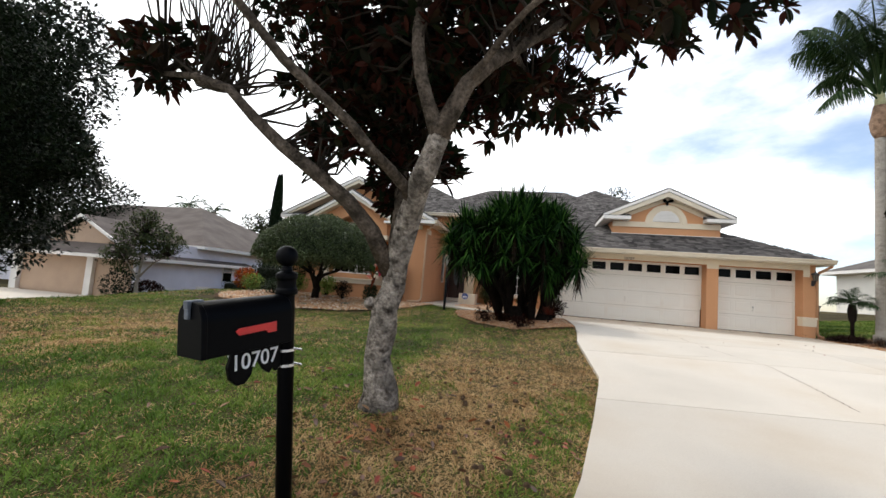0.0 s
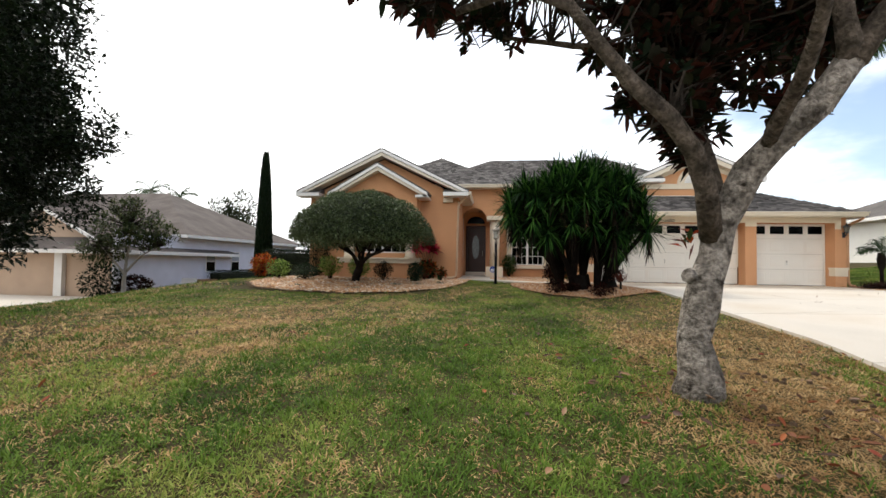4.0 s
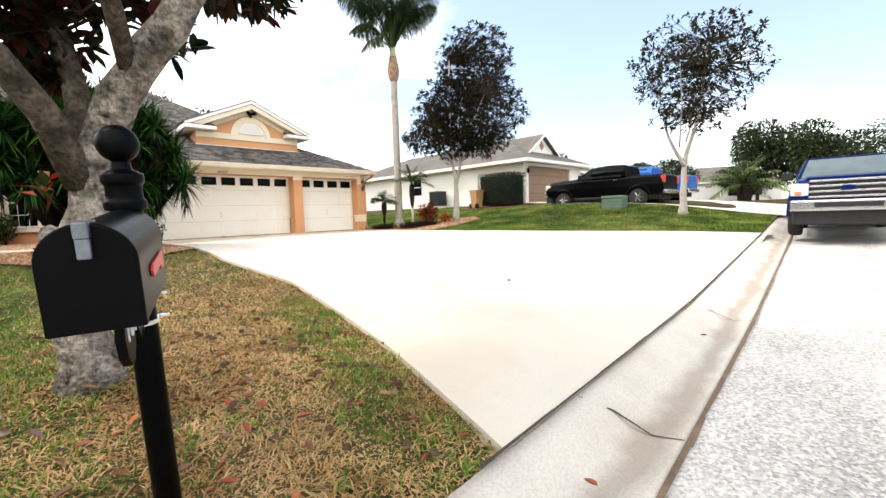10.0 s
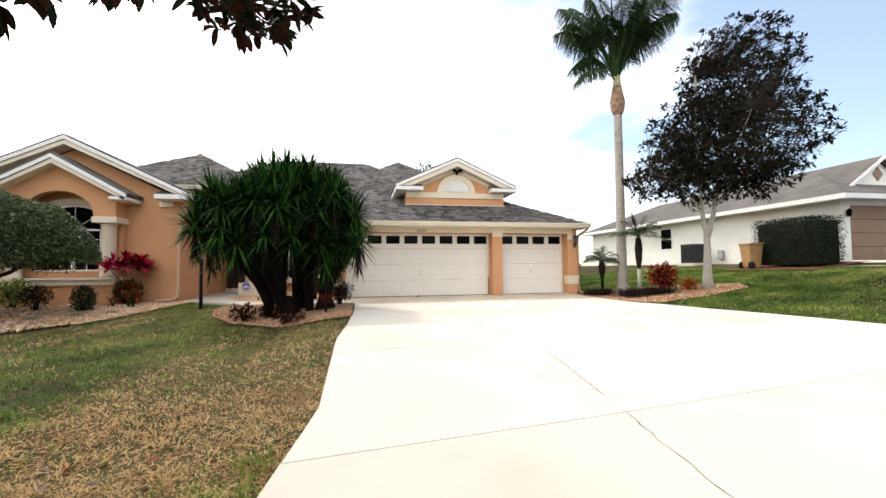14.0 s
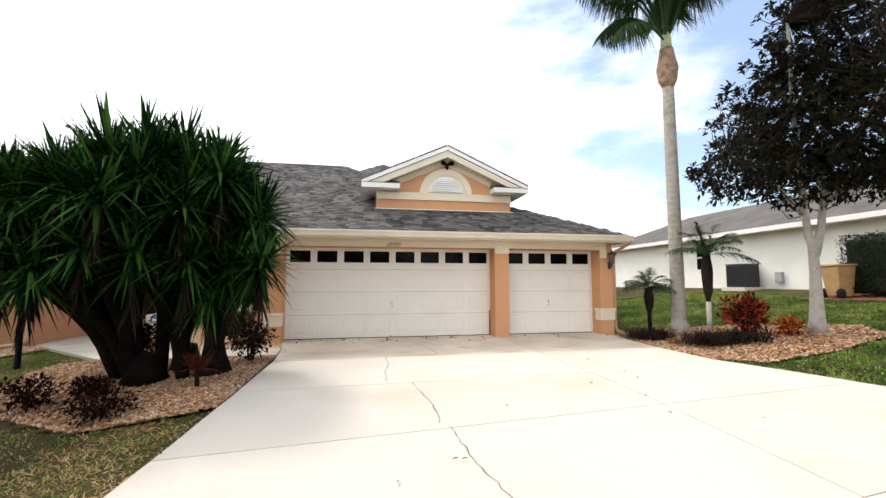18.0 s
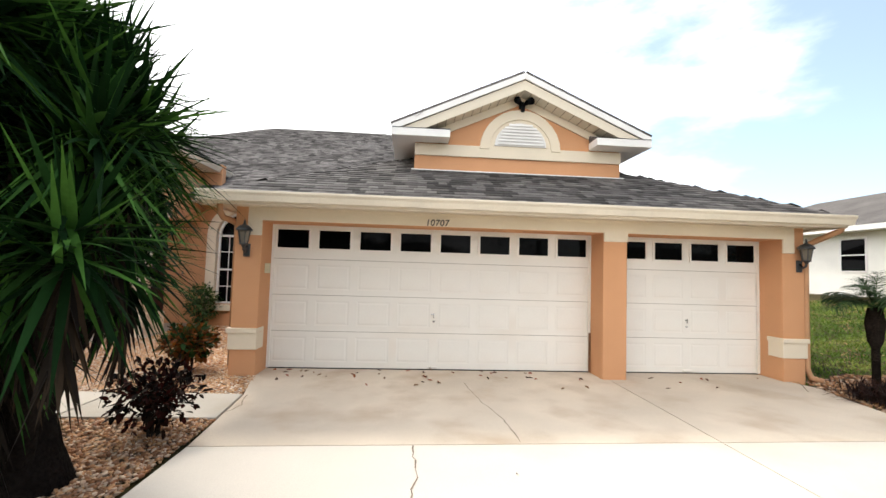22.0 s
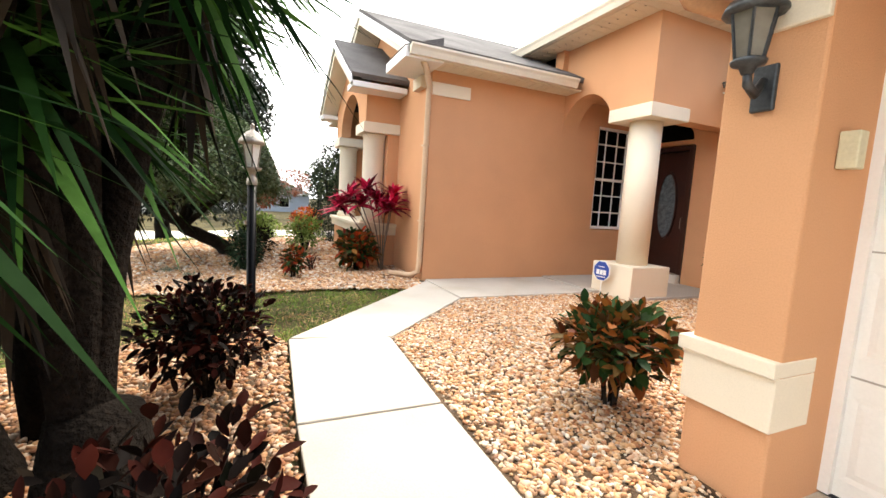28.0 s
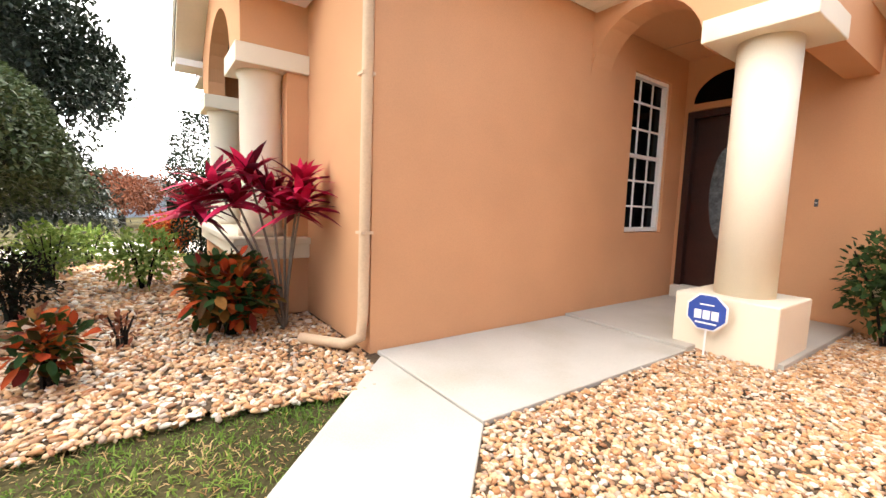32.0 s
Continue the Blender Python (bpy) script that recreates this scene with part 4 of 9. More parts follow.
# front room roofs
ge = FE
x_l, x_r = -11.12, -4.56
apz = ge + (x_r - AX) * 0.49
for s, e in ((-1, x_l), (1, x_r)):
    pts = [(e, -0.50, ge), (AX, -0.50, apz), (AX, 9.0, apz), (e, 9.0, ge)]
    roof_face(pts if s > 0 else pts[::-1], "grey asphalt shingle front gable roof" if s > 0 else "")
    g = Geo()
    q = [(e, ge - 0.10), (AX, apz - 0.10), (AX, apz + 0.01), (e, ge + 0.01)]
    g.prism(q if s < 0 else q[::-1], -0.52, -0.49, "y")
    part("rake_board", g, WHITE, HOUSE, "white rake board", bevel=0.004)
    g = Geo()
    q = [(e - s * 0.1, ge - 0.14), (AX, apz - 0.24), (AX, apz - 0.11), (e, ge - 0.11)]
    g.prism(q if s < 0 else q[::-1], -0.485, 0.0, "y")
    part("rake_soffit", g, SOFFIT, HOUSE)
    xa, xb = sorted((e, e - s * 0.92))
    part("cornice_return", Geo().box(xa, xb, -0.55, 0.0, ge - 0.16, ge - 0.02), WHITE, HOUSE, "white boxed cornice return", bevel=0.006)
    g = Geo()
    a, b = e, e - s * 0.92
    g.add([(a, -0.56, ge - 0.015), (b, -0.56, ge - 0.015), (b, -0.02, ge + 0.17), (a, -0.02, ge + 0.17), (b, -0.02, ge - 0.015), (a, -0.02, ge - 0.015)], [(0, 1, 2, 3), (1, 4, 2), (0, 3, 5), (0, 5, 4, 1), (2, 4, 5, 3)])
    part("return_roof", g, SHINGLE, HOUSE)
    xa, xb = sorted((e - s * 0.60, e - s * 0.96))
    part("bracket", Geo().box(xa, xb, -0.10, -0.001, ge - 0.34, ge - 0.17), CREAM, HOUSE, bevel=0.006)
gutter([(x_r - 0.02, -0.5, ge + 0.0), (x_r - 0.02, 2.25, ge + 0.0)])
soffit(-4.94, x_r - 0.03, -0.45, 2.4, 3.08, "y")
part("frieze", Geo().box(-4.96, -4.935, 0.0, 0.62, 2.74, 2.92), CREAM, HOUSE, "cream frieze block", bevel=0.004)
# bay roof
bay_c, bz = (BX0 + BX1) / 2, 3.10
for s, e in ((-1, BX0 - 0.42), (1, BX1 + 0.42)):
    apb = 4.17
    pts = [(e, -0.95, bz), (bay_c, -0.95, apb), (bay_c, 1.0, apb), (e, 1.0, bz)]
    roof_face(pts if s > 0 else pts[::-1])
    q = [(e, bz - 0.10), (bay_c, apb - 0.10), (bay_c, apb + 0.01), (e, bz + 0.01)]
    part("rake_board", Geo().prism(q if s < 0 else q[::-1], -0.97, -0.94, "y"), WHITE, HOUSE, "white rake board", bevel=0.004)
    q = [(e - s * 0.1, bz - 0.14), (bay_c, apb - 0.24), (bay_c, apb - 0.11), (e, bz - 0.11)]
    part("rake_soffit", Geo().prism(q if s < 0 else q[::-1], -0.93, BY, "y"), SOFFIT, HOUSE)
    xa, xb = sorted((e, e - s * 0.45))
    part("eave_box", Geo().box(xa, xb, -0.93, -0.02, bz - 0.15, bz - 0.06), WHITE, HOUSE, bevel=0.005)

# porch: arch wall, return, column, ceiling, door wall
wall([(FX1, 2.47)] + arch_pts(-4.43, 2.47, 0.53)[::-1] + [(-3.9, 2.66), (-3.2, 2.66), (-3.2, 3.86), (FX1, 3.86)], 2.40, 2.72, "y", "peach stucco porch arch")
wall([(2.72, 2.50), (4.4, 2.50), (4.4, 3.86), (2.72, 3.86)], -3.45, -3.2, "x")
part("capital", Geo().box(-3.91, -3.17, 2.36, 3.09, 2.48, 2.66), CREAM, HOUSE, "cream capital block", bevel=0.01)
part("column", Geo().lathe([(0.215, 0.0), (0.215, 2.02)], (-3.55, 2.72, 0.465), 28), CREAM, HOUSE, "round cream porch column", smooth=True)
part("column_base", Geo().box(-3.92, -3.19, 2.35, 3.08, -0.05, 0.47), CREAM, HOUSE, "square cream column base", bevel=0.012)
part("porch_ceiling", Geo().box(-4.95, -3.45, 2.72, 4.4, 3.05, 3.1), STUCCO, HOUSE)
wall([(-5.0, -0.05), (-4.88, -0.05), (-4.88, 2.42), (-3.98, 2.42), (-3.98, -0.05), (-3.1, -0.05), (-3.1, 4.0), (-5.0, 4.0)], 4.38, 4.58, "y", "peach stucco entry wall")
wall([(-3.1, -0.05), (-2.75, -0.05), (-2.75, 4.0), (-3.1, 4.0)], 4.38, 4.58, "y")
wall([(-2.75, -0.05), (-1.25, -0.05), (-1.25, 0.55), (-2.75, 0.55)], 4.38, 4.58, "y")
wall([(-1.25, -0.05), (-0.36, -0.05), (-0.36, 3.2), (-1.25, 3.2)], 4.38, 4.58, "y")
wall([(-2.75, 2.25)] + arch_pts(-2.0, 2.25, 0.75, rz=0.62)[::-1] + [(-1.25, 2.25), (-1.25, 3.2), (-2.75, 3.2)], 4.38, 4.58, "y")
w3 = sash_window("arched double window with white grilles and cream surround", 1.5, 1.7, 6, 4, arch=0.62, surround=0.22, mullion=True)
w3.location = (-2.0, 4.38, 0.55)
part("water_table", Geo().box(-3.1, -0.36, 4.33, 4.38, -0.05, 0.32), STUCCO, HOUSE)
# entry door
door = part("front_door", Geo().box(-4.82, -4.04, 4.44, 4.49, 0.20, 2.32), DOORWOOD, HOUSE, "dark mahogany front door with oval leaded glass", bevel=0.004)
for q in ((-4.90, -4.82, 0.05, 2.40), (-4.04, -3.96, 0.05, 2.40), (-4.82, -4.04, 2.32, 2.40)):
    part("door_frame", Geo().box(q[0], q[1], 4.34, 4.46, q[2], q[3]), DOORWOOD, HOUSE, bevel=0.005)
part("threshold", Geo().box(-4.9, -3.96, 4.25, 4.46, 0.04, 0.20), CONCRETE, HOUSE, bevel=0.008)
ov = [(-4.43 + 0.17 * math.cos(2 * math.pi * i / 28), 1.38 + 0.56 * math.sin(2 * math.pi * i / 28)) for i in range(28)]
ov2 = [(-4.43 + 0.20 * math.cos(2 * math.pi * i / 28), 1.38 + 0.60 * math.sin(2 * math.pi * i / 28)) for i in range(28)]
part("oval_glass", Geo().prism(ov, 4.425, 4.441, "y"), OVALGLASS, door, "frosted leaded oval glass")
g = Geo()
k = len(ov)
g.add([(x, y, z) for y in (4.415, 4.441) for x, z in ov] + [(x, y, z) for y in (4.415, 4.441) for x, z in ov2],
      [(i, (i + 1) % k, 2 * k + (i + 1) % k, 2 * k + i) for i in range(k)] + [(2 * k + i, 2 * k + (i + 1) % k, 3 * k + (i + 1) % k, 3 * k + i) for i in range(k)] + [((i + 1) % k, i, k + i, k + (i + 1) % k) for i in range(k)])
part("oval_moulding", g, DOORWOOD, door)
part("handle", Geo().tube([(-4.10, 4.44, 1.18), (-4.10, 4.39, 1.17), (-4.10, 4.385, 1.0), (-4.10, 4.44, 0.98)], 0.006, 8), BRONZE, door, "metal pull handle")
part("transom", Geo().prism(arch_pts(-4.43, 2.50, 0.42, rz=0.34), 4.36, 4.40, "y"), GLASS_DARK, HOUSE, "dark arched transom window")

# main roof behind
mz, my0 = 3.10, 3.72
def hip(x0, x1, y0, y1, z, slope, label=""):
    h = min(x1 - x0, y1 - y0) / 2
    if x1 - x0 >= y1 - y0:
        a, b = (x0 + h, (y0 + y1) / 2, z + h * slope), (x1 - h, (y0 + y1) / 2, z + h * slope)
        fs = [[(x0, y0, z), (x1, y0, z), b, a], [(x1, y0, z), (x1, y1, z), b], [(x1, y1, z), (x0, y1, z), a, b], [(x0, y1, z), (x0, y0, z), a]]
    else:
        a, b = ((x0 + x1) / 2, y0 + h, z + h * slope), ((x0 + x1) / 2, y1 - h, z + h * slope)
        fs = [[(x0, y0, z), (x1, y0, z), a], [(x1, y0, z), (x1, y1, z), b, a], [(x1, y1, z), (x0, y1, z), b], [(x0, y1, z), (x0, y0, z), a, b]]
    for q in fs:
        roof_face(q, label)
        label = ""


hip(-11.0, 8.0, my0, 18.0, mz, 0.56, "grey asphalt shingle main hip roof")
hip(-4.3, 9.6, 3.95, 19.0, mz - 0.02, 0.61, "grey asphalt shingle hip behind the garage roof")
hip(-9.6, -2.86, 1.92, 13.0, 3.93, 0.585, "raised hip roof over the entry")
gutter([(-6.2, 1.95, 3.93), (-2.88, 1.95, 3.93)])
gutter([(-2.88, 1.95, 3.93), (-2.88, 5.0, 3.93)])
soffit(-6.0, -2.9, 1.97, 2.42, 3.80)
soffit(-3.2, -2.9, 2.42, 5.0, 3.80, "y")
gutter([(-3.0, my0 + 0.02, mz), (-0.36, my0 + 0.02, mz)])
soffit(-3.2, -0.36, my0 + 0.03, 4.4, 2.97)
wall([(4.0, 2.4), (9, 2.4), (9, 4.8), (4.0, 3.3)], -0.36, -0.16, "x")
wall([(-11, -1.0), (8.0, -1.0), (8.0, 3.0), (-11, 3.0)], 17.4, 17.6, "y", "rear wall")

# downspouts
def downspout(path, elbow=None, r=0.042):
    ob = part("downspout", Geo().tube(path, r, 8), GUTTER if elbow is None else elbow, HOUSE, "rectangular metal downspout", smooth=True)
    return ob


TANPIPE = mat("tan_downspout", (0.62, 0.43, 0.28), 0.55, 0.08, 2, 60, 0.05)
downspout([(-4.66, -0.28, 3.10), (-4.68, -0.22, 3.02), (-4.90, -0.06, 2.84), (-4.95, -0.05, 2.75), (-4.98, -0.05, 0.30), (-4.99, -0.06, 0.14), (-5.08, -0.14, 0.07), (-5.45, -0.36, 0.05)], TANPIPE)
COPPER = mat("copper_tan_downspout", (0.50, 0.27, 0.14), 0.5, 0.1, 2, 60, 0.05)
downspout([(-0.50, -0.64, 2.33), (-0.50, -0.63, 2.22), (-0.49, -0.55, 2.14), (-0.43, -0.34, 2.11), (-0.41, -0.26, 2.06), (-0.41, -0.25, 0.1)], COPPER)
downspout([(8.20, -0.85, 2.36), (8.19, -0.80, 2.25), (8.14, -0.6, 2.16), (8.06, -0.46, 2.08), (8.02, -0.42, 1.95), (8.02, -0.42, 0.2), (8.05, -0.46, 0.08), (8.15, -0.55, 0.05)], COPPER)
for z in (0.9, 2.0):
    part("strap", Geo().box(-5.03, -4.93, -0.096, 0.0, z, z + 0.02), TANPIPE, HOUSE)


# ---- plants: generators ----
def rng_of(seed):
    return np.random.RandomState(seed)


def leaf_mesh(name, base, direction, length, width, material, rng, droop=0.15, fold=0.25, up=None, fine=False):
    """Leaves as folded blades: base (n,3), direction (n,3), length and width (n,)."""
    n = len(base)
    d = direction / (np.linalg.norm(direction, axis=1, keepdims=True) + 1e-9)
    ref = np.tile(np.array([0, 0, 1.0]), (n, 1)) if up is None else up
    ref = ref + rng.normal(0, 0.35, (n, 3))
    side = np.cross(d, ref)
    side /= np.linalg.norm(side, axis=1, keepdims=True) + 1e-9
    nrm = np.cross(side, d)
    if fine:
        rows = [base]
        for t, w in ((0.28, 0.80), (0.58, 0.95), (0.82, 0.6)):
            c = base + d * (length * t)[:, None]
            c[:, 2] -= droop * length * t * t
            hw = (width * w / 2)[:, None]
            rows += [c + side * hw + nrm * hw * fold, c - nrm * hw * fold * 0.6, c - side * hw + nrm * hw * fold]
        c = base + d * length[:, None]
        c[:, 2] -= droop * length
        v = np.stack(rows + [c], 1).reshape(-1, 3)
        o = (np.arange(n) * 11)[:, None]
        tri = np.concatenate([o + np.array([[0, 2, 1, 0]]), o + np.array([[0, 3, 2, 0]]), o + np.array([[7, 8, 10, 7]]), o + np.array([[8, 9, 10, 8]])], 0)[:, :3]
        quad = np.concatenate([o + np.array([q]) for q in ((1, 2, 5, 4), (2, 3, 6, 5), (4, 5, 8, 7), (5, 6, 9, 8))], 0)
        f = np.concatenate([tri, quad[:, [0, 1, 2]], quad[:, [0, 2, 3]]], 0)
        return fast_mesh(name, v, f, material, True)
    L, W = length[:, None], width[:, None]
    mid = base + d * L * 0.5 - nrm * W * fold * 0.5
    a = base + d * L * 0.45 + side * W * 0.5 + nrm * W * fold * 0.5
    b = base + d * L * 0.45 - side * W * 0.5 + nrm * W * fold * 0.5
    tip = base + d * L - np.array([0, 0, 1.0]) * L * droop
    v = np.stack([base, a, mid, b, tip], 1).reshape(-1, 3)
    o = (np.arange(n) * 5)[:, None]
    f = np.concatenate([o + np.array([[0, 2, 1]]), o + np.array([[0, 3, 2]]), o + np.array([[1, 2, 4]]), o + np.array([[2, 3, 4]])], 0)
    return fast_mesh(name, v, f, material)


def blade_mesh(name, base, direction, length, width, material, rng, droop=0.25, seg=4):
    """Long strap leaves that arch: yucca, cordyline, palm leaflets."""
    n = len(base)
    d = direction / (np.linalg.norm(direction, axis=1, keepdims=True) + 1e-9)
    ref = np.tile(np.array([0, 0, 1.0]), (n, 1)) + rng.normal(0, 0.15, (n, 3))
    side = np.cross(d, ref)
    side /= np.linalg.norm(side, axis=1, keepdims=True) + 1e-9
    rows = []
    for k in range(seg + 1):
        t = k / seg
        c = base + d * (length * t)[:, None]
        c[:, 2] -= droop * length * t * t if np.isscalar(droop) else droop * length * t * t
        w = width * (0.55 + 0.9 * t if t < 0.4 else (1 - t) / 0.6 * 0.91 + 0.02)
        rows += [c + side * (w / 2)[:, None], c - side * (w / 2)[:, None]]
    v = np.stack(rows, 1).reshape(-1, 3)
    o = (np.arange(n) * 2 * (seg + 1))[:, None]
    f = np.concatenate([o + np.array([[2 * k, 2 * k + 1, 2 * k + 3, 2 * k + 2]]) for k in range(seg)], 0)
    return fast_mesh(name, v, f, material)


def unit(rng, n):
    v = rng.normal(0, 1, (n, 3))
    return v / np.linalg.norm(v, axis=1, keepdims=True)


def spline(pts, n):
    p = np.array(pts, float)
    t = np.linspace(0, len(p) - 1, n)
    i = np.clip(t.astype(int), 0, len(p) - 2)
    f = (t - i)[:, None]
    p0, p1, p2, p3 = p[np.clip(i - 1, 0, None)], p[i], p[i + 1], p[np.clip(i + 2, None, len(p) - 1)]
    return 0.5 * (2 * p1 + (p2 - p0) * f + (2 * p0 - 5 * p1 + 4 * p2 - p3) * f * f + (3 * p1 - p0 - 3 * p2 + p3) * f ** 3)


def tree(name, label, at, limbs, blobs, bark, leaf, seed, leaf_len=0.15, leaf_w=0.06, per=8, spread=0.11, twigs=True, lumps=0.0, category="tree", up_bias=0.3, twig_r=0.006, shell=0.35, trunk_n=14, limb_bark=None):
    """limbs: (points from the foot, radius at the foot, radius at the end); blobs: (centre, radii, number of leaf clusters)."""
    rng = rng_of(seed)
    t = thing(name, label, category, at)
    nodes = []
    first = True
    for pts, r0, r1 in limbs:
        n = 14 if first else 9
        path = spline(pts, n)
        path[1:-1] += rng.normal(0, r0 * 0.10, (n - 2, 3))
        rad = np.linspace(0, 1, n)
        rad = r0 + (r1 - r0) * rad ** 0.8
        if first:
            rad[0] *= 1.45
            rad[1] *= 1.12
        rad = rad * (1 + lumps * rng.normal(0, 1, n))
        part("trunk" if first else "limb", Geo().tube(path, list(rad), trunk_n if first else 9), bark if first or limb_bark is None else limb_bark, t, smooth=True)
        nodes.append(path[n // 3:])
        first = False
    nodes = np.concatenate(nodes)
    cl = []
    for c, r, m in blobs:
        u = unit(rng, m) * (rng.rand(m, 1) ** shell)
        cl.append(np.array(c) + u * np.array(r))
    cl = np.concatenate(cl)
    d2 = ((cl[:, None] - nodes[None]) ** 2).sum(-1)
    near = nodes[d2.argmin(1)]
    if twigs:
        g = Geo()
        for a, b in zip(near, cl):
            m = (a + b) / 2 + rng.normal(0, 0.06, 3) - np.array([0, 0, 0.04 * np.linalg.norm(b - a)])
            g.tube([a, m, b], [twig_r * 2.2, twig_r * 1.5, twig_r], 4)
        part("fine_branching", g, BARK_TWIG, t, kind="stuff")
    out = cl - near
    out /= np.linalg.norm(out, axis=1, keepdims=True) + 1e-6
    n = len(cl) * per
    base = np.repeat(cl, per, 0)
    d = unit(rng, n) + np.repeat(out, per, 0) * 0.7 + np.array([0, 0, up_bias])
    base = base + unit(rng, n) * spread * rng.rand(n, 1)
    L = leaf_len * rng.uniform(0.65, 1.2, n)
    W = leaf_w * rng.uniform(0.7, 1.2, n)
    part("crown", leaf_mesh("crown", base, d, L, W, leaf, rng, fine=name == "magnolia_tree"), None, t, kind="stuff")
    return t


def gz(x, y):
    return float(ground_z(x, y))


BARK_TWIG = mat("dark_twig_bark", (0.035, 0.028, 0.022), 0.95, 0.3, 6, 45, 0.5, 0.02, spec=0.08)
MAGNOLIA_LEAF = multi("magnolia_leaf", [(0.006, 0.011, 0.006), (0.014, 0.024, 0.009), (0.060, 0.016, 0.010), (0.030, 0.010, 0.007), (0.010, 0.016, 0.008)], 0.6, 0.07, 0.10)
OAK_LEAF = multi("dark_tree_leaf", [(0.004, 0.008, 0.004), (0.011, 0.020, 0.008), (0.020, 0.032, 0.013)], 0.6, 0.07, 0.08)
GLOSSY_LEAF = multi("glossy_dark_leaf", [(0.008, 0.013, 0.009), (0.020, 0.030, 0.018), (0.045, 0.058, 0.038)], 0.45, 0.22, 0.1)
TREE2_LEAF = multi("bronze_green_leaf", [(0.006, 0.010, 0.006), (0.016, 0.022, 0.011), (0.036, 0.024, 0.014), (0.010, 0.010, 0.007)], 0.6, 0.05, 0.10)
TREE3_LEAF = multi("sparse_olive_leaf", [(0.016, 0.022, 0.012), (0.045, 0.045, 0.025), (0.045, 0.028, 0.018)], 0.6, 0.07, 0.15)
UMB_LEAF = multi("clipped_tree_leaf", [(0.036, 0.062, 0.022), (0.085, 0.125, 0.048), (0.16, 0.20, 0.095), (0.054, 0.082, 0.032)], 0.45, 0.22, 0.12)
# near-black tones stand for shade in the clump, bright green for sunlit leaves
YUCCA_LEAF = multi("yucca_leaf_lit_and_shaded", [(0.003, 0.012, 0.004), (0.013, 0.046, 0.011), (0.075, 0.19, 0.034), (0.004, 0.015, 0.005), (0.009, 0.032, 0.008)], 0.6, 0.03, 0.06)
# dry brown, darkened to carry the shade inside the clump
YUCCA_DEAD = multi("shade_dark_dead_leaf", [(0.012, 0.009, 0.006), (0.045, 0.030, 0.018), (0.008, 0.006, 0.005), (0.018, 0.013, 0.009)], 0.6, 0.07)
PALM_LEAF = multi("palm_leaflet", [(0.016, 0.040, 0.016), (0.040, 0.080, 0.028), (0.085, 0.13, 0.055)], 0.6, 0.07, 0.18)
SHRUB_LEAF = multi("shrub_leaf", [(0.03, 0.06, 0.022), (0.06, 0.105, 0.035), (0.10, 0.16, 0.05)], 0.6, 0.07, 0.15)
DEEP_LEAF = multi("deep_green_leaf", [(0.010, 0.022, 0.010), (0.024, 0.048, 0.020), (0.05, 0.085, 0.038)], 0.55, 0.15, 0.1)
LIME_LEAF = multi("lime_shrub_leaf", [(0.12, 0.20, 0.04), (0.22, 0.33, 0.07), (0.34, 0.43, 0.12)], 0.6, 0.07, 0.2)
HEDGE_LEAF = multi("hedge_leaf", [(0.006, 0.013, 0.006), (0.016, 0.030, 0.012), (0.010, 0.020, 0.009)], 0.6, 0.07, 0.08)
CROTON_LEAF = multi("croton_leaf", [(0.018, 0.045, 0.014), (0.04, 0.075, 0.018), (0.35, 0.10, 0.02), (0.42, 0.05, 0.015), (0.03, 0.05, 0.015), (0.03, 0.055, 0.015), (0.16, 0.015, 0.012)], 0.6, 0.07, 0.15)
CROTON_GREEN = multi("green_croton_leaf", [(0.014, 0.038, 0.012), (0.03, 0.068, 0.016), (0.024, 0.055, 0.014), (0.24, 0.07, 0.02), (0.30, 0.10, 0.02), (0.018, 0.045, 0.014), (0.12, 0.03, 0.012)], 0.6, 0.07, 0.12)
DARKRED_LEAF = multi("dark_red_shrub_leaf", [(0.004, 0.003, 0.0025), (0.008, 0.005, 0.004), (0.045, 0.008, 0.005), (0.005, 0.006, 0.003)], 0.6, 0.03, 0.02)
REDFLOWER = multi("fiery_croton_leaf", [(0.42, 0.03, 0.010), (0.60, 0.11, 0.015), (0.20, 0.012, 0.010), (0.62, 0.28, 0.05), (0.10, 0.02, 0.010)], 0.6, 0.07, 0.2)
DEEPRED_LEAF = multi("deep_red_croton_leaf", [(0.30, 0.016, 0.008), (0.48, 0.05, 0.012), (0.10, 0.010, 0.008), (0.04, 0.012, 0.008), (0.16, 0.012, 0.008)], 0.6, 0.07, 0.15)
CORDY_LEAF = multi("cordyline_leaf", [(0.07, 0.006, 0.014), (0.34, 0.012, 0.040), (0.85, 0.030, 0.12), (0.62, 0.020, 0.08), (0.16, 0.008, 0.02)], 0.5, 0.15, 0.3)
REDDRAC_LEAF = multi("red_dracaena_leaf", [(0.12, 0.025, 0.016), (0.20, 0.05, 0.03), (0.07, 0.03, 0.02)], 0.6, 0.07, 0.15)
STRAP_LEAF = multi("dark_strap_leaf", [(0.018, 0.008, 0.007), (0.04, 0.017, 0.012), (0.014, 0.014, 0.009)], 0.6, 0.07, 0.1)
SILVER_LEAF = multi("silvery_leaf", [(0.14, 0.18, 0.12), (0.24, 0.28, 0.20), (0.10, 0.14, 0.08)], 0.6, 0.07, 0.1)
RUSSET_LEAF = multi("russet_leaf", [(0.20, 0.06, 0.03), (0.28, 0.10, 0.05), (0.14, 0.05, 0.03)], 0.6, 0.07, 0.15)
FAR_LEAF = multi("distant_leaf", [(0.02, 0.03, 0.015), (0.05, 0.065, 0.03), (0.08, 0.09, 0.045)], 0.6, 0.07, 0.1)

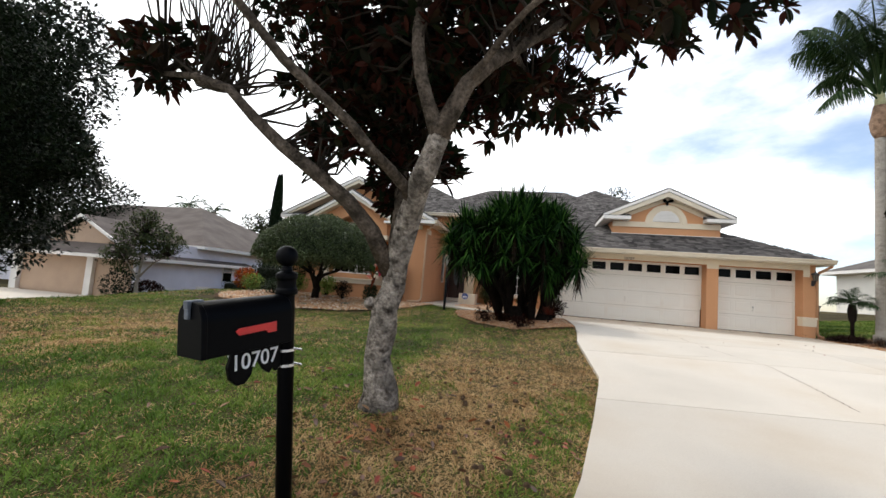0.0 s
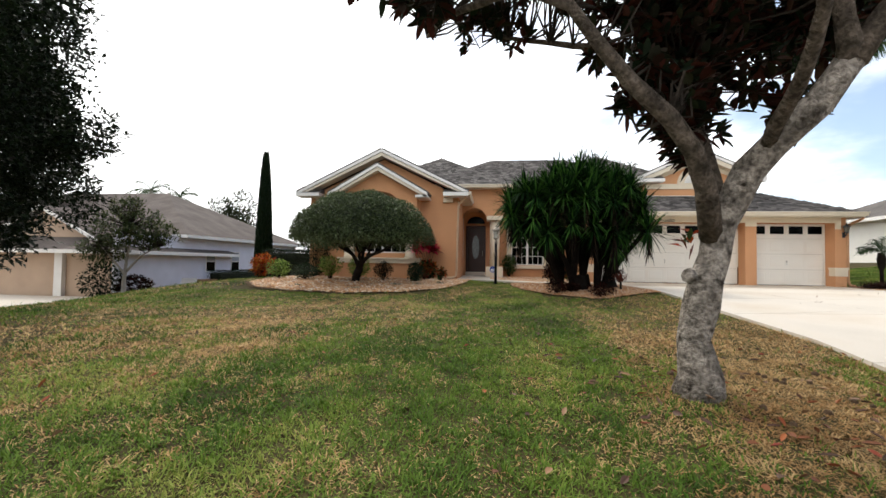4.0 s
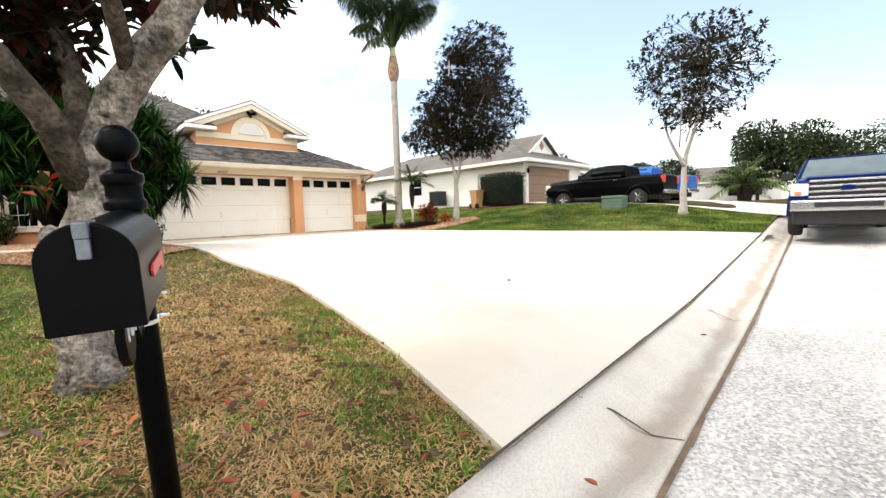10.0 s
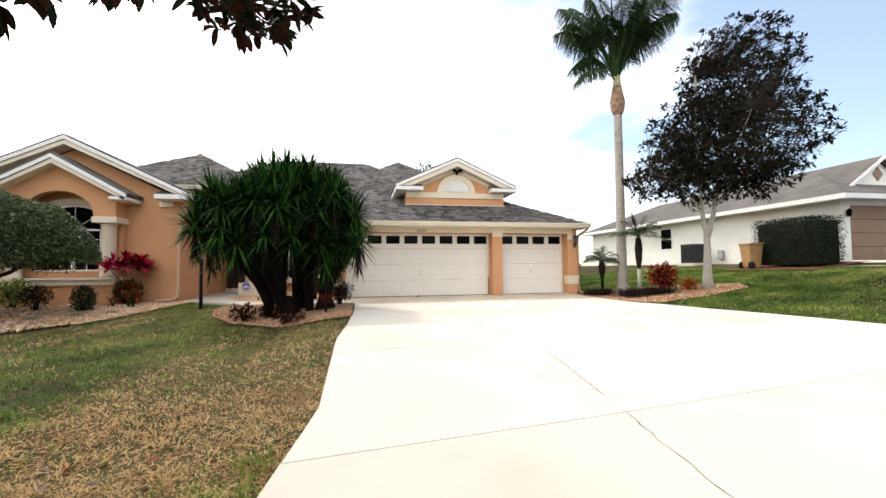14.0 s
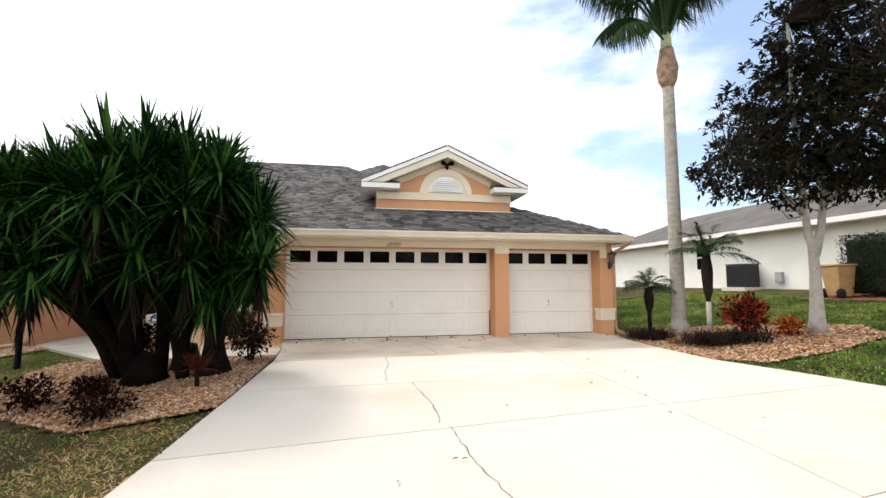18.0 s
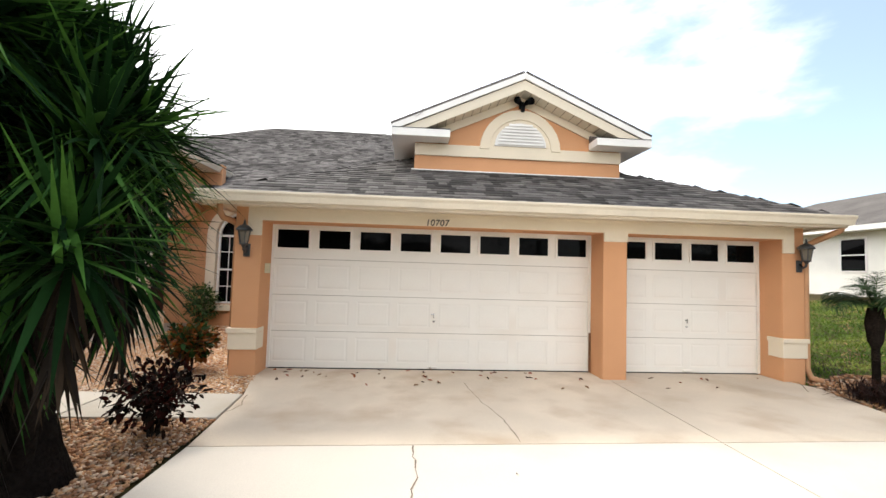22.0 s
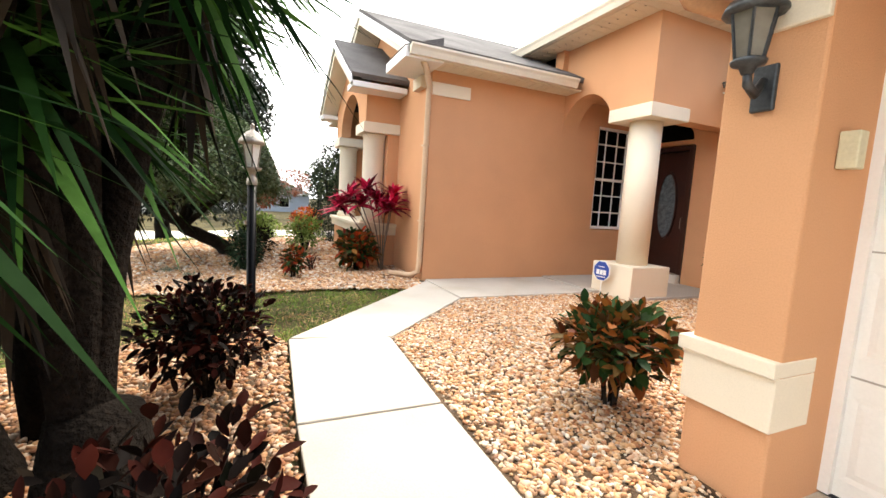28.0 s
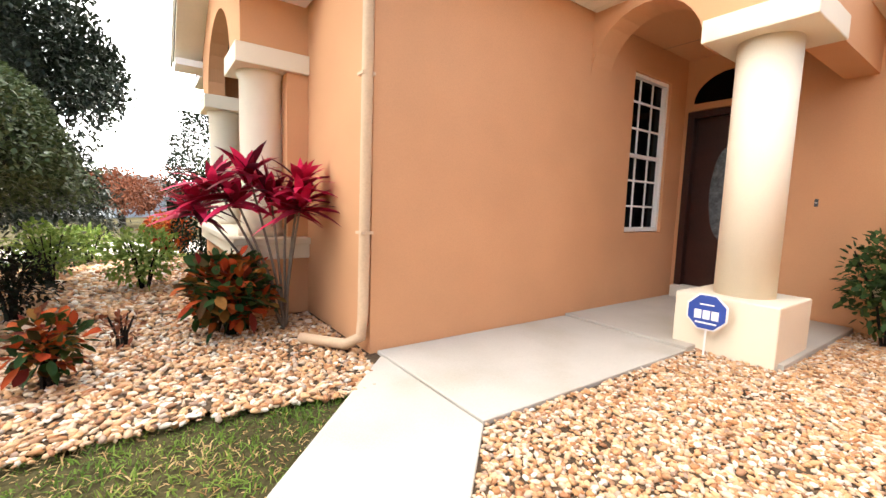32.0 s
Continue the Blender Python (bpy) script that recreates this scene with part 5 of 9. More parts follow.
# ---- magnolia by the street ----
MX, MY = -2.10, -12.15
MAG = tree("magnolia_tree", "street magnolia with mottled forked trunk and dark rusty-backed leaves", (MX, MY, gz(MX, MY) - 0.02),
     [([(0, 0, -0.1), (0.0, -0.03, 0.4), (0.03, -0.09, 0.85), (0.10, -0.13, 1.2), (0.20, -0.24, 1.58), (0.33, -0.45, 1.88), (0.47, -0.64, 2.08), (0.58, -0.75, 2.32)], 0.142, 0.085),
      ([(0.05, -0.14, 1.22), (-0.07, -0.32, 1.52), (-0.21, -0.48, 1.74), (-0.39, -0.62, 1.91), (-0.64, -0.74, 2.09), (-0.87, -0.80, 2.26), (-1.01, -0.92, 2.42), (-1.22, -0.97, 2.62), (-1.50, -0.98, 2.70), (-2.05, -0.75, 2.86)], 0.085, 0.024),
      ([(0.10, -0.16, 1.42), (0.06, -0.05, 1.75), (0.02, 0.05, 2.2), (-0.03, 0.25, 2.9), (-0.1, 0.5, 4.0), (-0.2, 0.7, 5.2)], 0.085, 0.03),
      ([(0.56, -0.74, 2.28), (0.50, -0.79, 2.42), (0.43, -0.86, 2.63), (0.38, -0.88, 2.90), (0.33, -0.85, 3.4), (0.25, -0.7, 4.3), (0.2, -0.5, 5.3)], 0.07, 0.03),
      ([(0.57, -0.75, 2.28), (0.67, -0.80, 2.45), (0.77, -0.84, 2.64), (0.92, -0.74, 2.86), (1.05, -0.57, 3.05), (1.22, -0.39, 3.26), (1.48, -0.18, 3.52), (1.95, 0.15, 4.0), (2.6, 0.5, 4.5)], 0.082, 0.03),
      ([(0.30, -0.40, 1.82), (0.24, -0.58, 1.95), (0.17, -0.84, 2.03), (0.09, -1.06, 2.12), (0.0, -1.30, 2.24), (-0.15, -1.55, 2.36), (-0.45, -1.85, 2.70), (-0.8, -2.1, 3.2)], 0.062, 0.02),
      ([(1.05, -0.57, 3.05), (1.2, 0.3, 3.25), (1.5, 1.1, 3.45)], 0.05, 0.018),
      ([(-1.50, -0.98, 2.70), (-2.0, -0.3, 2.95), (-2.3, 0.6, 3.3)], 0.035, 0.014),
      ([(-0.03, 0.25, 2.9), (-0.8, 0.9, 3.3), (-1.6, 1.2, 3.6)], 0.05, 0.018),
      ([(0.77, -0.84, 2.64), (1.2, -1.2, 2.95), (1.7, -1.5, 3.1)], 0.035, 0.014)],
     [((0.25, 0.0, 4.85), (3.0, 2.3, 1.4), 860), ((0.45, -0.1, 3.55), (1.25, 1.25, 0.75), 330), ((0.05, 0.10, 2.75), (0.55, 0.5, 0.55), 120), ((-0.05, 0.05, 2.15), (0.24, 0.24, 0.35), 40),
      ((-0.46, -0.48, 2.30), (0.30, 0.28, 0.24), 24), ((-0.35, -0.1, 2.95), (0.6, 0.6, 0.42), 80), ((-2.25, -0.1, 3.35), (0.42, 0.45, 0.26), 20), ((-2.1, -0.85, 2.95), (0.45, 0.3, 0.26), 26), ((-2.5, -0.6, 3.2), (0.3, 0.3, 0.24), 11), ((-1.65, 1.0, 3.62), (0.55, 0.5, 0.26), 26), ((-1.0, 0.2, 3.95), (0.8, 0.7, 0.40), 64),
      ((1.65, 1.35, 3.50), (0.6, 0.6, 0.30), 46), ((1.95, -1.25, 3.05), (0.6, 0.5, 0.32), 38), ((2.4, 0.2, 4.0), (1.1, 1.0, 0.45), 100), ((0.45, -0.3, 2.2), (0.22, 0.2, 0.28), 12), ((-0.7, -1.6, 4.2), (1.0, 0.8, 0.4), 60), ((0.95, 0.2, 3.0), (0.6, 0.55, 0.4), 54)],
     BARK_GREY, MAGNOLIA_LEAF, 11, leaf_len=0.15, leaf_w=0.064, per=11, spread=0.05, lumps=0.05, trunk_n=18, limb_bark=BARK_SHADED_LIMB)
# sprout and burl on the trunk
rng = rng_of(5)
sp = np.array([[-0.10, -0.12, 1.18]])
b = np.repeat(sp, 12, 0) + rng.normal(0, 0.03, (12, 3))
part("sprout", leaf_mesh("sprout", b, unit(rng, 12) + np.array([-0.5, 0, 0.6]), rng.uniform(0.1, 0.16, 12), np.full(12, 0.055), CROTON_LEAF, rng), None, MAG, "bronze young leaves")
part("burl", Geo().lathe([(0.0, -0.06), (0.05, -0.03), (0.06, 0.01), (0.04, 0.05), (0.0, 0.07)], (-0.11, -0.14, 0.92), 9), BARK_GREY, MAG, smooth=True)

# ---- clipped umbrella tree in the bed ----
UX, UY = -7.64, -3.47
rng = rng_of(21)
UMB = thing("umbrella_tree", "low clipped umbrella-shaped tree with grey-green leaves and twisted dark trunk", "tree", (UX, UY, -0.03))
stems = [([(-0.32, 0.70, -0.1), (-0.28, 0.62, 0.15), (-0.10, 0.28, 0.38), (0.05, 0.0, 0.55)], 0.14, 0.10), ([(0.05, 0.0, 0.5), (-0.25, 0.1, 0.85), (-0.7, 0.15, 1.1), (-1.2, 0.2, 1.5)], 0.07, 0.025),
         ([(0.05, 0.0, 0.5), (0.3, -0.1, 0.8), (0.8, -0.05, 1.0), (1.3, 0.0, 1.4)], 0.07, 0.025), ([(0.05, 0, 0.5), (0.0, 0.4, 0.9), (-0.1, 1.0, 1.4)], 0.06, 0.02),
         ([(0.05, 0, 0.5), (0.1, -0.4, 0.9), (0.15, -1.0, 1.35)], 0.06, 0.02), ([(0.04, 0, 0.55), (0.12, 0.05, 1.0), (0.25, 0.1, 1.6)], 0.06, 0.02),
         ([(0.3, -0.1, 0.8), (0.5, -0.6, 1.1), (0.8, -1.1, 1.4)], 0.04, 0.015), ([(-0.25, 0.1, 0.85), (-0.6, -0.4, 1.15), (-0.9, -0.9, 1.4)], 0.04, 0.015), ([(-0.25, 0.1, 0.85), (-0.7, 0.7, 1.2), (-1.0, 1.1, 1.5)], 0.04, 0.015)]
for k, (pts, r0, r1) in enumerate(stems):
    path = spline(pts, 9)
    path[1:-1] += rng.normal(0, 0.02, (7, 3))
    part("trunk" if k == 0 else "limb", Geo().tube(path, list(np.linspace(r0, r1, 9)), 9), BARK_DARK, UMB, smooth=True)
n = 38000
u = unit(rng, n)
u[:, 2] = np.abs(u[:, 2])
ph = np.arctan2(u[:, 1], u[:, 0])
rr = 2.14 + 0.08 * np.sin(3 * ph + 1) + 0.05 * np.sin(7 * ph)
depth = 1 - 0.16 * rng.rand(n) ** 2
base = np.stack([u[:, 0] * rr * depth, u[:, 1] * rr * depth, 1.22 + 1.50 * u[:, 2] ** 1.0 * depth], 1)
base[:, 2] += 0.05 * np.sin(5 * base[:, 0] + 2 * base[:, 1]) + 0.03 * np.sin(11 * base[:, 1] - 4 * base[:, 0])
base[:, 1] *= 0.75
low = rng.rand(n) < 0.16
k = low.sum()
q = np.sqrt(rng.rand(k)) * 1.8
an = rng.rand(k) * 2 * np.pi
base[low] = np.stack([q * np.cos(an), q * np.sin(an), 1.24 + rng.uniform(-0.16, 0.16, k) - 0.12 * np.cos(an * 3) * (q > 1.0)], 1)
nr = np.stack([base[:, 0] / 2.15, base[:, 1] / 2.15, (base[:, 2] - 1.2) / 1.6], 1)
part("crown", leaf_mesh("crown", base, nr * 0.8 + unit(rng, n) * 0.9, rng.uniform(0.05, 0.085, n), rng.uniform(0.028, 0.042, n), UMB_LEAF, rng), None, UMB, kind="stuff")
# solid core: the shade inside the crown is put into its dark colour
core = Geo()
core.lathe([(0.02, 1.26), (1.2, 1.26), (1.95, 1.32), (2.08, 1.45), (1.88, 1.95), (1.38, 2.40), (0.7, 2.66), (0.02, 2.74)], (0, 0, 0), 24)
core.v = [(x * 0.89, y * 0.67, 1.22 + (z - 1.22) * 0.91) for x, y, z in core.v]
part("inner_foliage", core, mat("shade_dark_foliage", (0.016, 0.024, 0.011), 0.9, 0.5, 9, 60, 1.0, 0.05), UMB, "solid dark core with the foliage's inner shade in its colour")

# ---- yucca clump ----
rng = rng_of(33)
YX, YY = -0.85, -3.45
# bark colour lowered to stand for the shade under the heads
YUCCA_BARK = mat("shade_dark_yucca_bark", (0.013, 0.010, 0.008), 0.95, 0.35, 6, 45, 1.0, 0.03, spec=0.05)
YUC = thing("yucca_clump", "large multi-stem spineless yucca with dark green sword leaves", "yucca", (YX, YY, gz(YX, YY)))
feet = [(-0.55, -0.05), (-0.25, 0.1), (0.1, -0.05), (0.42, 0.05), (-0.15, 0.55), (-0.85, 0.2)]
heads = []
for k in range(38):
    a, q = k * 2.399963, math.sqrt((k + 0.4) / 38)
    hx = -0.48 + 1.62 * q * math.cos(a)
    hy = 0.05 + (0.95 if math.sin(a) > 0 else 1.25) * q * math.sin(a)
    hz = 3.32 - 0.95 * q * q + rng.uniform(-0.16, 0.16)
    heads.append((hx, hy, hz, rng.uniform(0.95, 1.15)))
for hx, hy, hz in [(-2.05, -0.25, 1.75), (-1.75, -0.65, 2.0), (-2.15, 0.2, 2.2), (-1.35, -0.80, 1.65), (-0.75, -0.95, 1.95), (-0.2, -0.90, 1.80), (0.35, -0.75, 1.75), (0.75, -0.35, 1.70), (0.92, 0.05, 1.95), (0.78, 0.40, 1.65), (0.95, -0.30, 2.25), (0.5, -0.3, 1.35), (0.15, 0.5, 1.7), (-0.9, 0.5, 1.7), (-2.35, -0.1, 2.55), (-2.30, -0.45, 2.15), (-2.20, 0.3, 2.75), (1.25, -0.75, 1.75), (0.73, -0.81, 2.85), (-0.23, -0.55, 3.11), (0.58, -0.25, 3.15), (1.15, -0.5, 2.35), (-1.95, -0.5, 2.85)]:
    heads.append((hx, hy, hz, 0.92))
part("root_crown", Geo().lathe([(0.0, -0.05), (0.30, -0.05), (0.24, 0.10), (0.17, 0.30), (0.13, 0.5), (0.0, 0.52)], (0.45, 0.1, 0), 14), YUCCA_BARK, YUC, smooth=True)
part("root_crown", Geo().lathe([(0.0, -0.05), (0.26, -0.05), (0.20, 0.12), (0.15, 0.4), (0.0, 0.45)], (-0.12, 0.62, 0), 14), YUCCA_BARK, YUC, smooth=True)
part("root_crown", Geo().lathe([(0.0, -0.05), (0.32, -0.05), (0.25, 0.12), (0.18, 0.35), (0.0, 0.4)], (-0.4, 0.0, 0), 14), YUCCA_BARK, YUC, smooth=True)
B, D, Ls, Ws, Dr = [], [], [], [], []
B2, D2, L2 = [], [], []
for k, (hx, hy, hz, sz) in enumerate(heads):
    fx, fy = feet[min(range(len(feet)), key=lambda i: (feet[i][0] - hx) ** 2 + (feet[i][1] - hy) ** 2)]
    path = spline([(fx, fy, 0.0), (fx + (hx - fx) * 0.25, fy + (hy - fy) * 0.25, hz * 0.4), (fx + (hx - fx) * 0.7, fy + (hy - fy) * 0.7, hz * 0.75), (hx, hy, hz)], 10)
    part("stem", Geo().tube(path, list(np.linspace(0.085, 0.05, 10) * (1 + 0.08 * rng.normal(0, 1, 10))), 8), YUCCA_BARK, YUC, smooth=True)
    m = 150
    el = np.arcsin(rng.uniform(-0.80 if hz < 2.4 else -0.62, 1.0, m))
    az = rng.rand(m) * 2 * np.pi
    D.append(np.stack([np.cos(el) * np.cos(az), np.cos(el) * np.sin(az), np.sin(el)], 1))
    B.append(np.array([hx, hy, hz]) - np.array([0, 0, 0.25]) * rng.rand(m, 1) + rng.normal(0, 0.02, (m, 3)))
    Ls.append(sz * rng.uniform(0.55, 0.80, m))
    Ws.append(rng.uniform(0.040, 0.056, m))
    Dr.append(np.where(el < -0.2, 0.30, np.where(el < 0.4, 0.14, 0.03)))
    m2 = 34
    az = rng.rand(m2) * 2 * np.pi
    D2.append(np.stack([0.35 * np.cos(az), 0.35 * np.sin(az), -np.ones(m2)], 1))
    B2.append(np.array([hx, hy, hz - 0.2]) - np.array([0, 0, 0.5]) * rng.rand(m2, 1))
    L2.append(rng.uniform(0.3, 0.5, m2))
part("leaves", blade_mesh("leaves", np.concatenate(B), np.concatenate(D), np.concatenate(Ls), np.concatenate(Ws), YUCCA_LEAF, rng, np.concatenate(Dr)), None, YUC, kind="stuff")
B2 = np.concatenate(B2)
# dark skirt of dead leaves that fills in the clump's shaded interior
part("dead_leaves", blade_mesh("dead_leaves", B2, np.concatenate(D2), np.concatenate(L2), np.full(len(B2), 0.04), YUCCA_DEAD, rng, 0.1), None, YUC, "hanging dry brown leaves, darkened for the clump's inner shade", kind="stuff")


# ---- shrubs ----
def shrub(name, label, at, r, h, n, leaf, seed, leaf_len=0.07, leaf_w=0.035, lift=0.15, stems=6, category="shrub", group="", up=0.3, hollow=0.55, bark=BARK_DARK):
    rng = rng_of(seed)
    s = thing(name, label, category, at, group)
    u = unit(rng, n) * (rng.rand(n, 1) ** (1 - hollow))
    base = u * np.array([r, r, h / 2 - lift / 2]) + np.array([0, 0, lift + (h - lift) / 2])
    base += 0.10 * r * np.sin(base[:, [1, 2, 0]] * 9 / max(r, 0.2))
    g = Geo()
    for k in range(stems):
        a = 2 * math.pi * k / stems + rng.rand()
        q = rng.uniform(0.3, 0.8) * r
        g.tube([(0.03 * math.cos(a), 0.03 * math.sin(a), -0.03), (0.35 * q * math.cos(a), 0.35 * q * math.sin(a), h * 0.35), (q * math.cos(a), q * math.sin(a), h * 0.8)], [0.014, 0.011, 0.006], 5)
    part("stems", g, bark, s, kind="stuff")
    part("foliage", leaf_mesh("foliage", base, u * 0.9 + unit(rng, n) * 0.8 + np.array([0, 0, up]), leaf_len * rng.uniform(0.6, 1.25, n), leaf_w * rng.uniform(0.7, 1.2, n), leaf, rng, fine=True), None, s, kind="stuff")
    return s


def straps(name, label, at, r, n, leaf, seed, h=0.0, length=0.4, width=0.02, category="grass plant", group="", droop=0.45, stem=0.0):
    rng = rng_of(seed)
    s = thing(name, label, category, at, group)
    az, el = rng.rand(n) * 2 * np.pi, rng.uniform(0.25, 1.45, n)
    d = np.stack([np.cos(el) * np.cos(az), np.cos(el) * np.sin(az), np.sin(el)], 1)
    base = np.stack([rng.normal(0, r, n), rng.normal(0, r, n), np.full(n, h)], 1)
    if stem:
        part("stem", Geo().tube([(0, 0, -0.03), (0, 0, h)], [stem, stem * 0.8], 7), BARK_DARK, s, smooth=True)
    part("leaves", blade_mesh("leaves", base, d, length * rng.uniform(0.6, 1.15, n), np.full(n, width), leaf, rng, droop), None, s, kind="stuff")
    return s


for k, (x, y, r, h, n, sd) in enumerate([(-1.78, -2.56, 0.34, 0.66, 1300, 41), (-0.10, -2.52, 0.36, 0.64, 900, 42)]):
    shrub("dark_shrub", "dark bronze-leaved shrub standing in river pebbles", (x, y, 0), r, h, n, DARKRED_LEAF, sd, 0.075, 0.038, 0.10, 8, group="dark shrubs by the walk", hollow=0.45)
for k, (x, y, r, h) in enumerate([(-2.0, -4.45, 0.30, 0.36), (-1.0, -4.95, 0.34, 0.30), (-1.55, -4.1, 0.22, 0.25)]):
    shrub("low_shrub", "low dark dwarf shrub at the pebble bed's edge", (x, y, gz(x, y)), r, h, 700, DARKRED_LEAF, 50 + k, 0.06, 0.025, 0.02, 5, group="low shrubs before the yucca")
straps("red_dracaena", "reddish narrow-leaved dracaena beside the yucca", (-0.32, -4.2, gz(-0.32, -4.2)), 0.03, 110, REDDRAC_LEAF, 55, 0.22, 0.42, 0.018, "dracaena", droop=0.35, stem=0.03)
shrub("croton", "croton with orange and green leaves in river pebbles", (-0.95, -0.28, 0), 0.33, 0.64, 820, CROTON_GREEN, 61, 0.115, 0.056, 0.20, 7, "croton")
shrub("croton", "fiery red and green croton below the cordyline", (-5.95, -0.78, 0), 0.32, 0.66, 680, CROTON_LEAF, 62, 0.13, 0.075, 0.10, 6, "croton")
shrub("croton", "small croton with red-tipped leaves", (-5.36, -1.81, 0), 0.17, 0.42, 200, CROTON_LEAF, 63, 0.10, 0.06, 0.10, 4, "croton")
shrub("green_shrub", "leafy green shrub beside the entry window", (-2.85, 3.95, 0), 0.36, 1.05, 900, SHRUB_LEAF, 64, 0.085, 0.05, 0.12, 5)
shrub("lime_shrub", "airy lime-green shrub in the pebble bed", (-8.3, -1.37, 0), 0.40, 0.74, 900, LIME_LEAF, 65, 0.08, 0.045, 0.10, 8, group="lime shrubs")
shrub("lime_shrub", "yellowish lime shrub with bare lower twigs", (-9.0, -2.3, 0), 0.38, 0.78, 700, LIME_LEAF, 66, 0.08, 0.04, 0.16, 8, group="lime shrubs")
shrub("lime_shrub", "airy lime-green shrub at the bed's far end", (-10.9, -2.1, 0), 0.40, 0.62, 700, LIME_LEAF, 67, 0.08, 0.045, 0.06, 8, group="lime shrubs")
shrub("green_shrub", "rounded dark green shrub in the pebble bed", (-6.12, -2.44, -0.02), 0.25, 0.62, 1700, DEEP_LEAF, 68, 0.05, 0.03, 0.02, 6, hollow=0.7)
shrub("green_shrub", "dark green shrub with russet tips behind the lantern post", (-7.2, -2.3, 0), 0.32, 0.62, 900, TREE2_LEAF, 69, 0.06, 0.032, 0.08, 6)
shrub("green_shrub", "low spreading dark green shrub in the pebble bed", (-9.8, -2.5, 0), 0.44, 0.52, 1400, DEEP_LEAF, 71, 0.055, 0.03, 0.03, 6)
shrub("russet_sprig", "small twiggy russet plant in the pebbles", (-5.97, -1.50, 0), 0.14, 0.30, 60, RUSSET_LEAF, 70, 0.06, 0.03, 0.04, 5, "small plant")
shrub("red_croton", "bright orange and red croton at the bed's far end", (-12.1, -0.95, 0), 0.42, 0.80, 760, REDFLOWER, 73, 0.14, 0.06, 0.10, 6, "croton")
for k, (x, y) in enumerate([(-5.27, -2.85), (-5.9, -3.15), (-6.5, -3.5), (-7.4, -4.5), (-9.2, -4.2)]):
    straps("silver_tuft", "small silvery-green tuft in the pebbles", (x, y, gz(x, y)), 0.06, 120, SILVER_LEAF, 80 + k, 0.0, 0.16, 0.010, group="silvery tufts")

# cordyline by the downspout
rng = rng_of(91)
CANE = mat("cordyline_cane", (0.16, 0.12, 0.09), 0.9, 0.2, 9, 60, 0.3)
COR = thing("cordyline", "red cordyline with bare stems and magenta sword leaves", "cordyline", (-5.98, -0.35, 0))
B, D, Ls = [], [], []
for (x, y, z) in [(-0.34, -0.50, 1.28), (-0.20, -0.36, 1.16), (-0.42, -0.62, 1.08), (-0.12, -0.26, 1.36), (0.08, 0.12, 1.30), (0.0, 0.02, 1.12), (0.18, 0.10, 1.14), (-0.05, -0.10, 1.22)]:
    path = spline([(rng.uniform(-0.08, 0.08), rng.uniform(-0.05, 0.05), -0.02), (x * 0.3, y * 0.3, z * 0.4), (x, y, z)], 8)
    part("stem", Geo().tube(path, list(np.linspace(0.014, 0.009, 8)), 6), CANE, COR, smooth=True)
    m = 34
    el, az = np.arcsin(rng.uniform(-0.15, 1.0, m)), rng.rand(m) * 2 * np.pi
    D.append(np.stack([np.cos(el) * np.cos(az), np.cos(el) * np.sin(az), np.sin(el)], 1))
    B.append(np.array([x, y, z]) - np.array([0, 0, 0.12]) * rng.rand(m, 1))
    Ls.append(rng.uniform(0.30, 0.48, m))
B = np.concatenate(B)
part("leaves", blade_mesh("leaves", B, np.concatenate(D), np.concatenate(Ls), np.full(len(B), 0.10), CORDY_LEAF, rng, 0.3), None, COR, kind="stuff")

# ---- right bed: palm, young palms, croton, strap plants ----
def frond_crown(s, c, n, length, leaf, rng, rise=(0.1, 1.3), leaflets=34, lw=0.03, ll=0.32, droop=0.9, stalk=0.014, bare=0.12, hang=-0.15, start=0.0):
    B, D, Ls = [], [], []
    g = Geo()
    for k in range(n):
        az = start + 2 * math.pi * (k * 0.382) + rng.uniform(-0.2, 0.2)
        el = rng.uniform(*rise)
        L = length * rng.uniform(0.85, 1.1)
        t = np.linspace(0, 1, 9)
        hx = np.cos(el) * L * t
        hz = np.sin(el) * L * t - droop * L * t ** 2 * 0.5 * (0.6 + 0.4 * np.cos(el))
        pts = np.stack([c[0] + hx * math.cos(az), c[1] + hx * math.sin(az), c[2] + hz], 1)
        g.tube(pts, list(np.linspace(stalk, stalk * 0.3, 9)), 5)
        tt = np.linspace(bare, 1.0, leaflets)
        px = np.stack([np.interp(tt, t, pts[:, i]) for i in range(3)], 1)
        tan = np.gradient(px, axis=0)
        tan /= np.linalg.norm(tan, axis=1, keepdims=True)
        side = np.stack([-np.sin(az) * np.ones(leaflets), np.cos(az) * np.ones(leaflets), np.zeros(leaflets)], 1)
        for sgn in (-1, 1):
            B.append(px)
            D.append(side * sgn * 0.8 + tan * 0.7 + rng.normal(0, 0.12, (leaflets, 3)) + np.array([0, 0, hang]))
            Ls.append(ll * np.sin(np.pi * (0.12 + 0.8 * tt)) * rng.uniform(0.85, 1.1, leaflets) + 0.05)
    part("frond_rib", g, PALM_LEAF, s, kind="stuff")
    B, D, Ls = np.concatenate(B), np.concatenate(D), np.concatenate(Ls)
    part("fronds", blade_mesh("fronds", B, D, Ls, np.full(len(B), lw), leaf, rng, 0.35, 3), None, s, kind="stuff")


